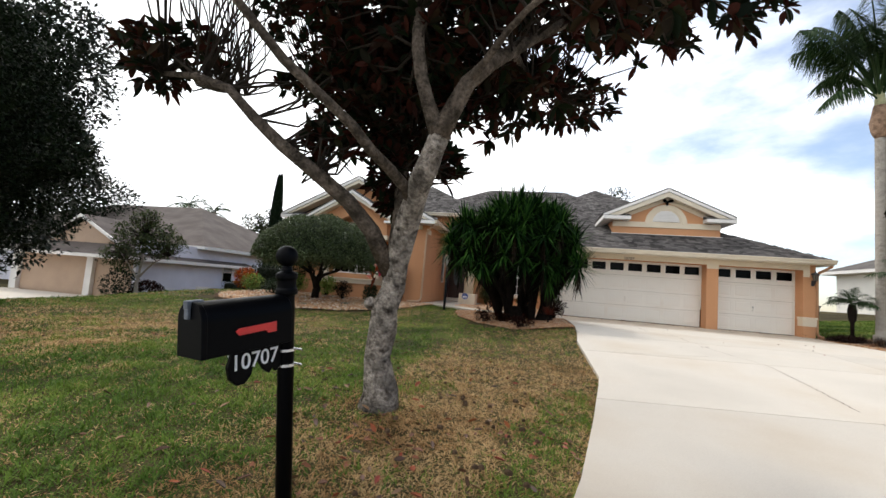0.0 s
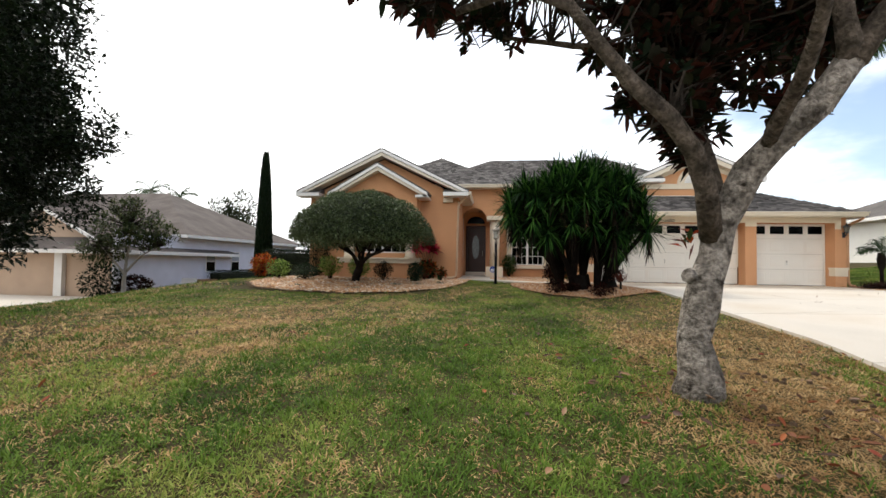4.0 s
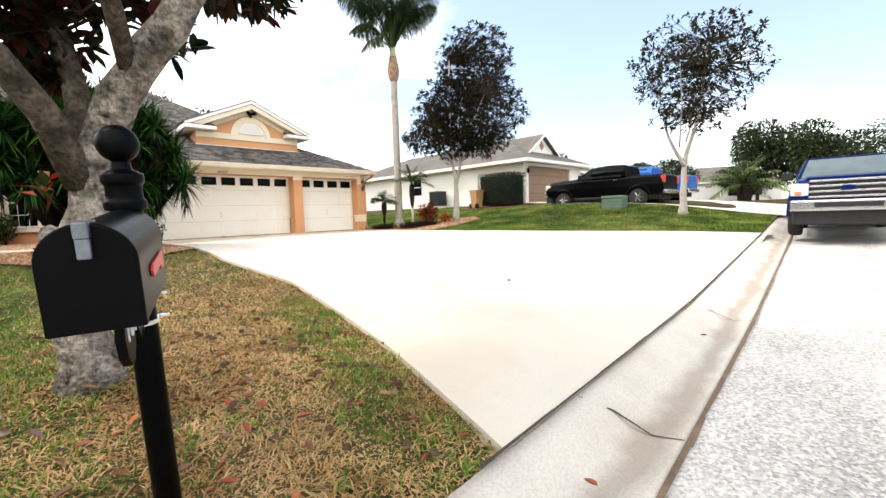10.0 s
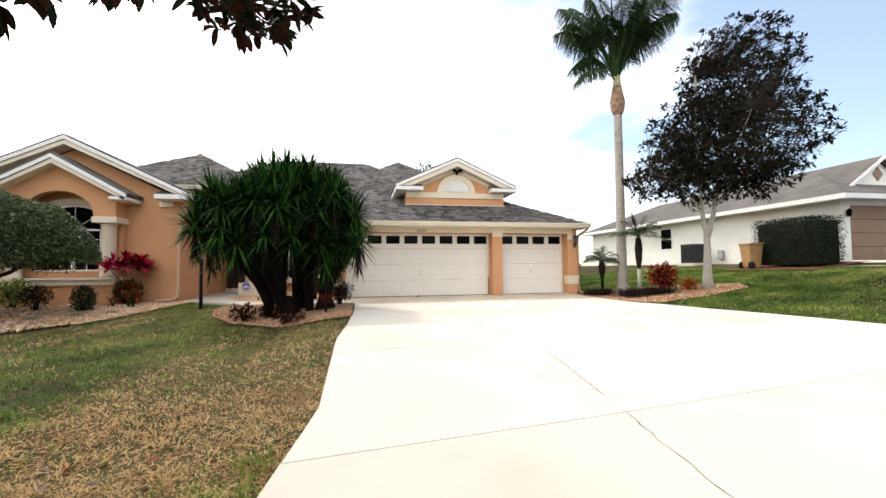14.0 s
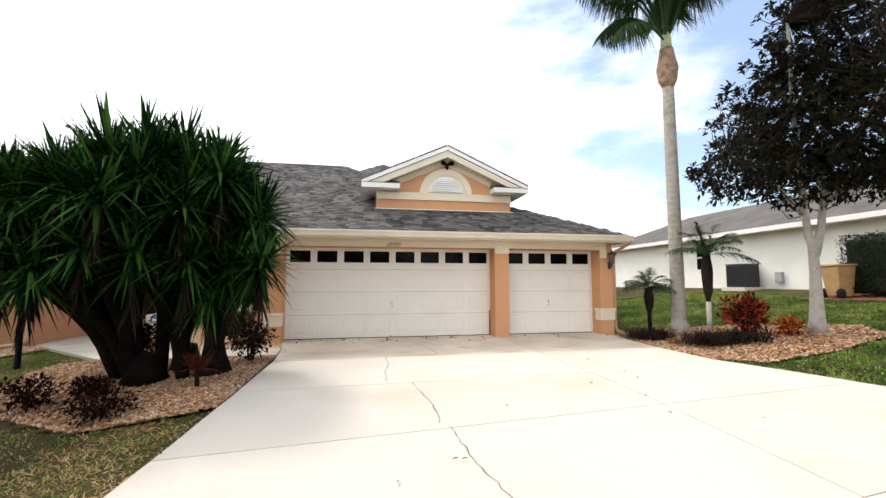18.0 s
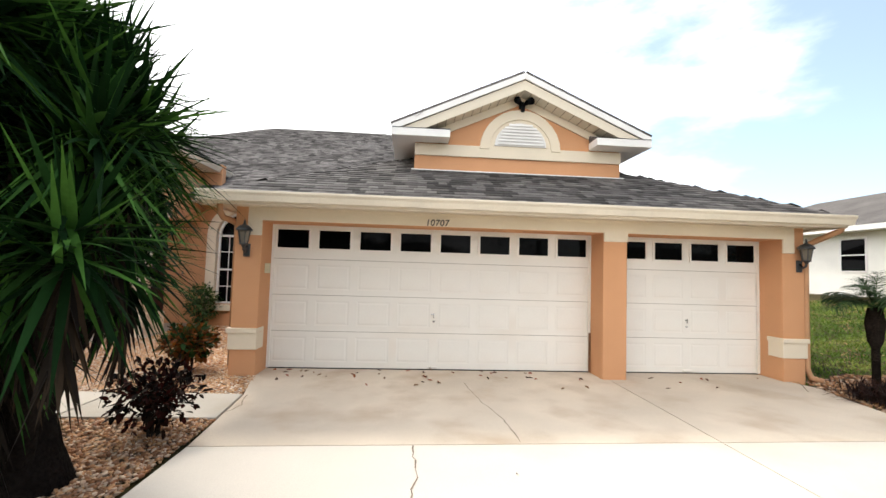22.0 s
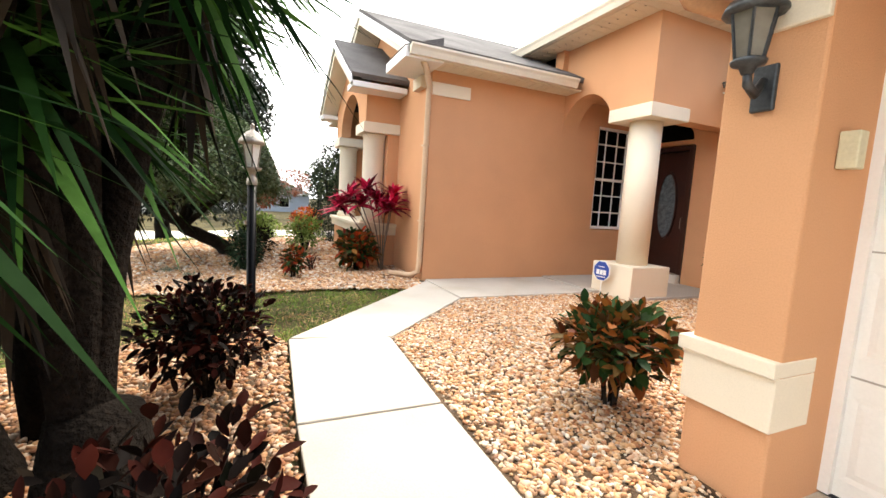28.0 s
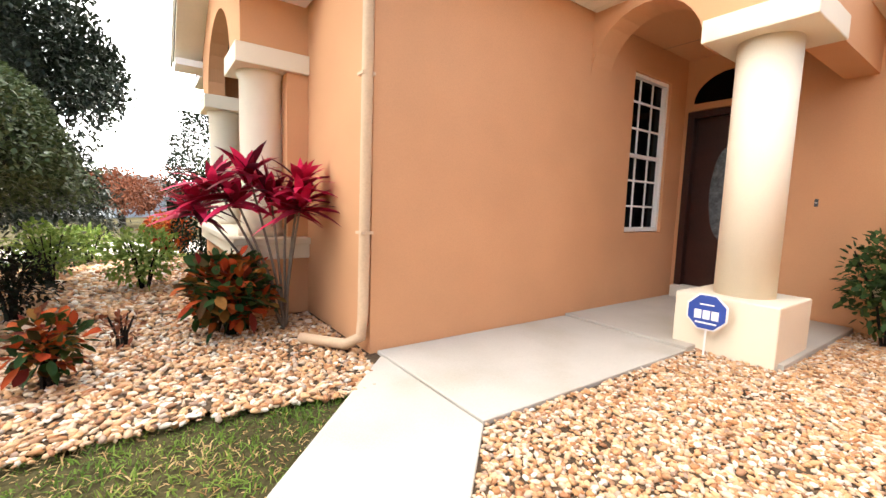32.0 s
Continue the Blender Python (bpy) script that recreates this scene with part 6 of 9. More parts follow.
rng = rng_of(101)
PZ = 0.12
PALM = thing("queen_palm", "tall queen palm with ringed grey trunk and drooping feather fronds", "palm", (9.31, -1.07, PZ))
prof = []
for k in range(46):
    z = -0.1 + k * 0.145
    r = 0.165 - 0.035 * k / 45 + (0.05 if k < 2 else 0)
    prof += [(r, z), (r + 0.006, z + 0.11), (r - 0.004, z + 0.135)]
part("trunk", Geo().lathe(prof, (0, 0, 0), 16), BARK_PALE, PALM, "ringed pale grey trunk", smooth=True)
BOOT = mat("palm_boot", (0.42, 0.27, 0.18), 0.9, 0.4, 7, 50, 0.8, 0.03)
part("leaf_base", Geo().lathe([(0.13, 6.12), (0.22, 6.32), (0.26, 6.6), (0.20, 6.9), (0.16, 7.15)], (0, 0, 0), 14), BOOT, PALM, "brown bulging leaf bases", smooth=True)
part("crownshaft", Geo().lathe([(0.15, 7.0), (0.13, 7.3), (0.10, 7.7), (0.05, 8.0)], (0, 0, 0), 12), mat("palm_sheath", (0.42, 0.42, 0.24), 0.7, 0.25, 4, 40, 0.3), PALM, smooth=True)
frond_crown(PALM, (0, 0, 7.35), 22, 5.4, PALM_LEAF, rng, (1.00, 1.42), 130, 0.030, 0.90, 1.30, 0.036, 0.32, -0.85)
frond_crown(PALM, (0, 0, 7.3), 1, 3.1, PALM_LEAF, rng, (0.62, 0.66), 90, 0.030, 0.60, 1.75, 0.030, 0.30, -0.7, 3.35)
for k, (x, y, h, L) in enumerate([(9.25, -2.06, 1.72, 1.15), (8.75, -0.75, 1.05, 0.75)]):
    z = gz(x, y) + 0.05
    s = thing("pygmy_palm", "young pygmy date palm with shaggy dark trunk", "palm", (x, y, z), "young palms beside the garage")
    part("trunk", Geo().lathe([(0.05, -0.1), (0.05, h * 0.45), (0.09, h * 0.55), (0.12, h * 0.8), (0.08, h)], (0, 0, 0), 10), BARK_DARK, s, smooth=True)
    if k == 0:
        part("trunk_foot", Geo().lathe([(0.052, -0.1), (0.053, h * 0.42)], (0, 0, 0), 10), BARK_PALE, s, smooth=True)
    frond_crown(s, (0, 0, h), 20, L, PALM_LEAF, rng_of(110 + k), (0.35, 1.45), 34, 0.018, 0.26, 1.1, 0.008)
shrub("croton", "fiery orange and red croton beside the palm", (9.85, -2.35, gz(9.85, -2.35) + 0.05), 0.42, 0.78, 600, DEEPRED_LEAF, 120, 0.15, 0.06, 0.05, 6, "croton")
shrub("croton", "low fiery orange croton by the tree", (10.25, -3.0, gz(10.25, -3.0) + 0.03), 0.24, 0.34, 240, REDFLOWER, 121, 0.12, 0.05, 0.03, 5, "croton")
for k, (x, y, r, L) in enumerate([(8.12, -1.45, 0.17, 0.44), (8.45, -1.30, 0.15, 0.40), (8.62, -2.66, 0.18, 0.46), (8.98, -2.70, 0.19, 0.46), (9.34, -2.80, 0.17, 0.44)]):
    straps("liriope", "dark purplish strap-leaved border plant", (x, y, gz(x, y)), r * 1.1, 760, STRAP_LEAF, 130 + k, 0.02, L * 1.12, 0.016, group="border plants by the driveway", droop=0.55)
tree("oak_tree", "young bronze-green tree with pale forked trunk", (10.85, -3.08, gz(10.85, -3.08) + 0.08),
     [([(0, 0, -0.1), (0.0, 0, 0.7), (0.03, 0, 1.5), (-0.1, 0, 2.2), (-0.15, 0.05, 4.0), (-0.1, 0.1, 6.6)], 0.14, 0.03), ([(0.03, 0, 1.5), (0.3, 0.0, 2.3), (0.6, 0.1, 3.6), (0.8, 0.1, 5.0)], 0.10, 0.02),
      ([(-0.1, 0, 2.3), (-0.9, 0.1, 3.1), (-1.8, 0.1, 3.6)], 0.05, 0.012), ([(0.4, 0, 2.6), (1.3, -0.1, 3.2), (2.1, -0.1, 3.5)], 0.045, 0.012), ([(0.4, 0, 3.0), (0.7, 1.0, 4.0), (0.6, 1.6, 5.0)], 0.045, 0.012), ([(0, 0, 3.2), (0.1, -1.0, 4.0), (0.1, -1.6, 4.9)], 0.045, 0.012)],
     [((0.55, -0.35, 4.4), (2.5, 2.5, 1.65), 880), ((0.95, -0.4, 6.35), (1.7, 1.7, 1.8), 560), ((-1.7, 0, 3.2), (1.0, 0.9, 0.6), 110), ((1.8, -0.1, 3.4), (1.1, 1.1, 0.7), 130), ((-0.1, 0.1, 3.1), (1.2, 1.2, 0.7), 130), ((0.1, 0.1, 4.5), (1.2, 1.2, 1.8), 260)],
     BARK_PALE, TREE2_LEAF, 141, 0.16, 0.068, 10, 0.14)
tree("young_tree", "sparse young street tree with olive leaves and thin pale trunk", (14.85, -10.75, gz(14.85, -10.75)),
     [([(0, 0, -0.1), (0.02, 0, 0.8), (0.08, 0, 1.9), (0.3, -0.35, 3.4), (0.35, -0.6, 6.0)], 0.15, 0.03), ([(0.05, 0, 1.7), (-0.3, 0.45, 2.8), (-0.6, 0.7, 4.3)], 0.085, 0.015), ([(0.2, 0, 2.6), (1.0, 0, 3.8), (1.7, 0.1, 5.2)], 0.04, 0.01), ([(-0.2, 0.1, 2.4), (-1.1, -0.2, 3.8), (-1.7, -0.3, 5.0)], 0.03, 0.01), ([(0.3, 0, 3.4), (0.2, 1.2, 5.0)], 0.03, 0.01), ([(0.3, 0, 3.4), (0.4, -1.2, 5.1)], 0.03, 0.01)],
     [((0.1, -0.35, 5.2), (2.6, 2.2, 1.7), 520), ((0.0, -0.3, 3.6), (1.7, 1.4, 0.8), 130)], BARK_PALE, TREE3_LEAF, 142, 0.17, 0.085, 8, 0.14, twig_r=0.006, shell=0.5)
AT = (-14.6, -9.27)
rnd = rng_of(78)
lobes = [((0, 0, 4.3), (2.35, 2.35, 2.6), 1700), ((0, 0, 2.0), (2.0, 2.0, 0.8), 600), ((0.3, 0.2, 6.6), (2.3, 2.3, 1.5), 620), ((0, 0, 3.8), (1.4, 1.4, 2.0), 500)]
for k in range(18):
    a, z = k * 2.4 + rnd.uniform(-0.3, 0.3), rnd.uniform(1.2, 6.6)
    q = 2.0 + 0.16 * z - 0.20 * max(0, z - 4) + rnd.uniform(-0.2, 0.3)
    r = rnd.uniform(0.5, 0.95)
    lobes.append(((q * math.cos(a), q * math.sin(a), z), (r, r, r * 0.8), 75))
tree("lawn_tree", "dense dark-leaved tree on the lawn beside the neighbour's driveway", (*AT, gz(*AT)),
     [([(0, 0, -0.1), (0.05, 0, 0.7), (0.0, 0.05, 1.8), (0.1, 0, 3.6), (0, 0, 6.2)], 0.21, 0.05), ([(0.03, 0, 0.9), (0.7, -0.2, 1.8), (1.5, -0.3, 2.8)], 0.10, 0.025), ([(0, 0, 1.0), (-0.8, 0.2, 1.8), (-1.6, 0.4, 2.7)], 0.10, 0.025), ([(0, 0, 1.5), (0.2, 0.9, 2.4), (0.3, 1.7, 3.4)], 0.08, 0.025), ([(0, 0, 1.6), (0.1, -0.9, 2.4), (0.3, -1.7, 3.4)], 0.08, 0.025)],
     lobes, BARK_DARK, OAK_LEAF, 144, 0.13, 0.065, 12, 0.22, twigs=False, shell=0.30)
BT = (-21.2, -6.1)
lob = rng_of(77)
lobes = [((0, 0, 6.4), (4.6, 4.6, 4.6), 2300), ((0, 0, 2.9), (4.4, 4.4, 1.5), 900), ((0, 0, 10), (2.8, 2.8, 2.2), 450), ((0, 0, 6), (2.4, 2.4, 3.4), 450), ((1.6, 1.4, 8.6), (3.2, 3.2, 2.4), 700), ((2.6, 2.2, 10.2), (2.0, 2.0, 1.6), 260)]
for k in range(16):
    a, z = k * 2.4 + lob.uniform(-0.3, 0.3), lob.uniform(1.6, 8.5)
    q = 4.7 - 0.30 * max(0, z - 5) + lob.uniform(-0.3, 0.5)
    r = lob.uniform(0.9, 1.7)
    lobes.append(((q * math.cos(a), q * math.sin(a), z), (r, r, r * 0.8), 130))
lobes = [((c[0], c[1] * 0.85, c[2]), (r[0], r[1] * 0.85, r[2]), m) for c, r, m in lobes]
tree("large_tree", "large dark spreading tree beside the neighbour's driveway", (*BT, gz(*BT)),
     [([(0, 0, -0.1), (0.1, 0, 1.2), (0.0, 0.1, 3), (0.2, 0, 6), (0, 0, 9)], 0.40, 0.08), ([(0.05, 0, 1.6), (1.2, -0.3, 3.0), (2.4, -0.5, 4.6)], 0.16, 0.04), ([(0, 0, 1.7), (-1.4, 0.4, 3.0), (-2.6, 0.6, 4.5)], 0.16, 0.04), ([(0, 0, 2.5), (0.3, 1.6, 4.0), (0.4, 2.8, 5.6)], 0.13, 0.04), ([(0, 0, 2.6), (0.1, -1.6, 4.0), (0.4, -2.8, 5.6)], 0.13, 0.04)],
     lobes, BARK_DARK, GLOSSY_LEAF, 143, 0.24, 0.12, 8, 0.5, twigs=False, shell=0.28)
# added solid core, coloured as dark as the crown's shaded inside
part("inner_foliage", Geo().lathe([(0.3, 2.6), (2.4, 3.2), (2.9, 5.4), (2.5, 7.6), (1.3, 9.4), (0.1, 10.0)], (0, 0, 0), 14).squash(0.85), bpy.data.materials["shade_dark_foliage"], bpy.data.objects["large_tree"], "solid dark core with the foliage's inner shade in its colour", smooth=True)


# ---- writing ----
def lettering(text, size, material, parent, m, depth=0.004, shear=0.0, name="number", label=""):
    cu = bpy.data.curves.new("text", "FONT")
    cu.body, cu.size, cu.extrude, cu.align_x, cu.align_y, cu.shear = text, size, depth, "CENTER", "CENTER", shear
    cu.offset = size * 0.006
    tmp = bpy.data.objects.new("text", cu)
    me = bpy.data.meshes.new_from_object(tmp)
    bpy.data.objects.remove(tmp)
    me.materials.clear()
    me.materials.append(material)
    ob = new(name, me)
    ob.parent = parent
    ob.matrix_basis = m
    return tagged(ob, label=label)


# ---- mailbox ----
MB = thing("mailbox", "black metal mailbox with red flag on a leaning round post", "mailbox", (-2.01, -13.78, gz(-2.01, -13.78)), turn=-17)
MB.matrix_world = pose(-2.01, -13.78, gz(-2.01, -13.78), 4.9, -2.9, 0) @ pose(0, 0, 0, 0, 0, -17)
part("post", Geo().lathe([(0.043, -0.1), (0.043, 1.12), (0.058, 1.125), (0.058, 1.15), (0.05, 1.16), (0.05, 1.20), (0.058, 1.21), (0.058, 1.235), (0.03, 1.25), (0.026, 1.275)], (0, 0, 0), 18), IRON, MB, smooth=True, bevel=0.003)
part("ball_finial", Geo().lathe([(0.001, 0.0)] + [(0.058 * math.sin(math.pi * k / 12), 0.058 - 0.058 * math.cos(math.pi * k / 12)) for k in range(1, 12)] + [(0.001, 0.116)], (0, 0, 1.27), 20), IRON, MB, "black ball finial", smooth=True)
BOX = 0.095   # the box sits this much up the post
HW = 0.088
sec = [(-HW, 0.79 + BOX), (HW, 0.79 + BOX), (HW, 0.945 + BOX)] + [(HW * math.cos(a), 0.945 + BOX + HW * math.sin(a)) for a in np.linspace(0, math.pi, 29)[1:-1]] + [(-HW, 0.945 + BOX)]
body = part("box", Geo().prism(sec, -0.49, -0.035, "y"), IRON, MB, "arched black box", bevel=0.004)
sec2 = [(x * 1.05, 0.795 + BOX + (z - 0.795 - BOX) * 1.02) for x, z in sec]
d = part("door", Geo().prism(sec2, -0.518, -0.49, "y"), IRON, MB, "arched door", bevel=0.005)
part("latch", Geo().box(-0.014, 0.014, -0.538, -0.463, 1.100, 1.136).box(-0.013, 0.013, -0.535, -0.519, 1.055, 1.100), mat("worn_latch_metal", (0.16, 0.18, 0.21), 0.45, 0.2, 12, 60, 0.1, metal=0.7), d, "worn grey metal latch", bevel=0.003)
fl = Geo()
fl.prism([(-0.361, 0.985), (-0.344, 0.965), (-0.198, 0.970), (-0.188, 0.955), (-0.139, 0.955), (-0.139, 1.005), (-0.344, 0.998)], HW + 0.001, HW + 0.008, "x")
part("flag", fl, RED, MB, "red signal flag lying flat", bevel=0.002)
br = Geo()
br.prism([(-0.312, 0.888), (-0.342, 0.803), (-0.330, 0.743), (-0.294, 0.708), (-0.251, 0.708), (-0.216, 0.743), (-0.204, 0.798), (-0.173, 0.803), (-0.143, 0.753), (-0.112, 0.728), (-0.088, 0.753), (-0.070, 0.728), (-0.043, 0.753), (-0.030, 0.723), (-0.030, 0.888)], -0.012, 0.012, "x")
part("bracket", br, IRON, MB, "scrolled number plate", bevel=0.003)
for s in (1, -1):
    lettering("10707", 0.108, WHITEVINYL, MB, Matrix.Translation((s * 0.0135, -0.195, 0.815)) @ Matrix.Rotation(radians(90 * s), 4, "Z") @ Matrix.Rotation(radians(90), 4, "X"), 0.0015, label="white house number 10707")
for z in (0.74, 0.82):
    part("band", Geo().lathe([(0.044, 0), (0.048, 0.0), (0.048, 0.014), (0.044, 0.014)], (0, 0, z), 18), CHROME, MB, "thin steel clamp band")
    part("bolt", Geo().box(0.02, 0.075, 0.035, 0.045, z + 0.003, z + 0.011), CHROME, MB)

# ---- lamp post ----
LP = thing("lamp_post", "black garden lamp post with bronze lantern on the lawn", "lamp post", (-3.56, -2.34, -0.03))
part("pole", Geo().lathe([(0.05, -0.1), (0.05, 0.02), (0.042, 0.03), (0.042, 1.28)], (0, 0, 0), 16), IRON, LP, smooth=True)
part("collar", Geo().lathe([(0.047, 1.28), (0.05, 1.29), (0.045, 1.34), (0.03, 1.36), (0.03, 1.40), (0.07, 1.42), (0.09, 1.445), (0.02, 1.45)], (0, 0, 0), 16), BRONZE, LP, smooth=True)
part("lantern_glass", Geo().lathe([(0.055, 1.45), (0.085, 1.66)], (0, 0, 0), 6), LAMPGLASS, LP, "frosted lantern panes")
for k in range(6):
    a = 2 * math.pi * k / 6
    part("lantern_bar", Geo().tube([(0.057 * math.cos(a), 0.057 * math.sin(a), 1.45), (0.088 * math.cos(a), 0.088 * math.sin(a), 1.66)], 0.007, 5), BRONZE, LP)
part("lantern_roof", Geo().lathe([(0.09, 1.655), (0.125, 1.665), (0.12, 1.69), (0.095, 1.73), (0.05, 1.775), (0.02, 1.79), (0.018, 1.82), (0.022, 1.83), (0.012, 1.85), (0.001, 1.86)], (0, 0, 0), 12), BRONZE, LP, "domed bronze lantern roof", smooth=True)
part("cap_button", Geo().lathe([(0.0, -0.02), (0.018, -0.02), (0.018, 0.02), (0.0, 0.02)], (0.0, -0.05, 0.92), 8), BRONZE, LP)


# ---- wall lanterns ----
def wall_lantern(at):
    s = thing("wall_lantern", "weathered dark metal coach lantern on the garage pier", "wall lantern", at, "coach lanterns")
    part("back_plate", Geo().box(-0.045, 0.045, -0.02, 0.0, -0.16, 0.02), PEWTER, s, bevel=0.008)
    part("scroll_arm", Geo().tube([(0, -0.02, -0.04), (0, -0.07, -0.10), (0, -0.12, -0.07), (0, -0.13, -0.02)], [0.016, 0.02, 0.018, 0.014], 8), PEWTER, s, smooth=True)
    part("base", Geo().lathe([(0.0, -0.04), (0.02, -0.035), (0.03, -0.01), (0.058, 0.0), (0.062, 0.015), (0.05, 0.02), (0.0, 0.022)], (0, -0.13, 0), 12), PEWTER, s, smooth=True)
    part("glass", Geo().lathe([(0.05, 0.02), (0.078, 0.185)], (0, -0.13, 0), 6), mat("clear_lantern_glass", (0.17, 0.15, 0.12), 0.1, 0.1, 5, 30, 0.0, spec=0.6) if "clear_lantern_glass" not in bpy.data.materials else bpy.data.materials["clear_lantern_glass"], s, "pale lantern glass")
    for k in range(6):
        a = 2 * math.pi * k / 6
        part("bar", Geo().tube([(0.052 * math.cos(a), -0.13 + 0.052 * math.sin(a), 0.018), (0.08 * math.cos(a), -0.13 + 0.08 * math.sin(a), 0.187)], 0.006, 5), PEWTER, s)
    part("roof", Geo().lathe([(0.085, 0.182), (0.108, 0.188), (0.106, 0.203), (0.094, 0.222), (0.07, 0.245), (0.04, 0.262), (0.02, 0.270), (0.02, 0.284), (0.012, 0.296), (0.016, 0.308), (0.008, 0.325), (0.001, 0.345)], (0, -0.13, 0), 12), PEWTER, s, smooth=True)
    return s


wl_ = wall_lantern((-0.19, -0.45, 1.78))
copy_thing(wl_, pose(7.88, -0.45, 1.80))

# house number on the frieze, keypad, bell, camera lights
for k, digit in enumerate("10707"):
    lettering(digit, 0.128, BLACKVINYL, HOUSE, Matrix.Translation((2.41 + (k - 2) * 0.067, -0.480, 2.175)) @ Matrix.Rotation(radians(90), 4, "X"), 0.006, 0.12, "house_numeral", "slanted black metal numeral " + digit)
tagged(part("keypad", Geo().box(-0.065, 0.0, -0.30, -0.24, 1.40, 1.54), mat("aged_plastic", (0.62, 0.55, 0.36), 0.5, 0.1, 9, 60, 0.05), bevel=0.006), "yellowed plastic garage keypad on the pier", "keypad")
bpy.data.objects["keypad"].location = (0.068, 0, 0)
bell = thing("doorbell", "small dark doorbell with pale button on the entry wall", "doorbell", (-3.55, 4.38, 1.28))
part("plate", Geo().box(-0.016, 0.016, -0.012, 0.0, -0.04, 0.04), PEWTER, bell, bevel=0.004)
part("button", Geo().lathe([(0.0, -0.004), (0.012, -0.004), (0.012, 0.004), (0.0, 0.004)], (0, -0.018, 0), 8), LAMPGLASS, bell)
fl = thing("floodlight", "twin black security floodlight under the gable peak", "floodlight", (3.92, 0.81, 4.47))
part("mount", Geo().box(-0.05, 0.05, -0.04, 0.0, -0.06, 0.06), IRON, fl, bevel=0.005)
for s in (-1, 1):
    part("lamp_head", Geo().tube([(s * 0.03, -0.03, 0.0), (s * 0.07, -0.09, 0.03), (s * 0.13, -0.20, 0.02)], [0.02, 0.045, 0.062], 10), IRON, fl, smooth=True)
part("sensor", Geo().box(-0.03, 0.03, -0.11, -0.03, -0.13, -0.05), IRON, fl, bevel=0.006)

# alarm sign by the column
sg = thing("alarm_sign", "blue octagonal yard sign on a thin stake before the column base", "sign", (-3.62, 2.24, 0.0), turn=4)
BLUE = mat("sign_blue", (0.02, 0.06, 0.30), 0.4, 0.05, 6, 60, 0.0)
oc = lambda r, z: [(r * math.cos(radians(22.5 + 45 * k)), z + r * math.sin(radians(22.5 + 45 * k))) for k in range(8)]
part("stake", Geo().box(-0.006, 0.006, 0.0, 0.008, -0.1, 0.34), WHITE, sg)
part("plate", Geo().prism(oc(0.155, 0.36), -0.008, 0.0, "y"), WHITE, sg, "white rim", bevel=0.002)
part("face", Geo().prism(oc(0.142, 0.36), -0.012, -0.008, "y"), BLUE, sg, "blue face")
for x in (-0.085, -0.025, 0.035):
    part("mark", Geo().box(x, x + 0.05, -0.016, -0.012, 0.305, 0.375), WHITEVINYL, sg, "white block mark")
part("line", Geo().box(-0.075, 0.075, -0.016, -0.012, 0.268, 0.28), WHITEVINYL, sg)
part("line", Geo().box(-0.05, 0.05, -0.016, -0.012, 0.415, 0.425), WHITEVINYL, sg)

# black bin at the garage's corner
bn = thing("trash_bin", "black plastic wheeled bin beside the garage wall", "bin", (8.45, 0.9, 0.1))
part("body", Geo().add([(-0.2, -0.22, 0), (0.2, -0.22, 0), (0.2, 0.22, 0), (-0.2, 0.22, 0), (-0.25, -0.28, 0.9), (0.25, -0.28, 0.9), (0.25, 0.28, 0.9), (-0.25, 0.28, 0.9)], [(0, 3, 2, 1), (4, 5, 6, 7), (0, 1, 5, 4), (1, 2, 6, 5), (2, 3, 7, 6), (3, 0, 4, 7)]), RUBBER, bn, bevel=0.02)
part("lid", Geo().box(-0.27, 0.27, -0.31, 0.31, 0.9, 0.96), RUBBER, bn, bevel=0.02)


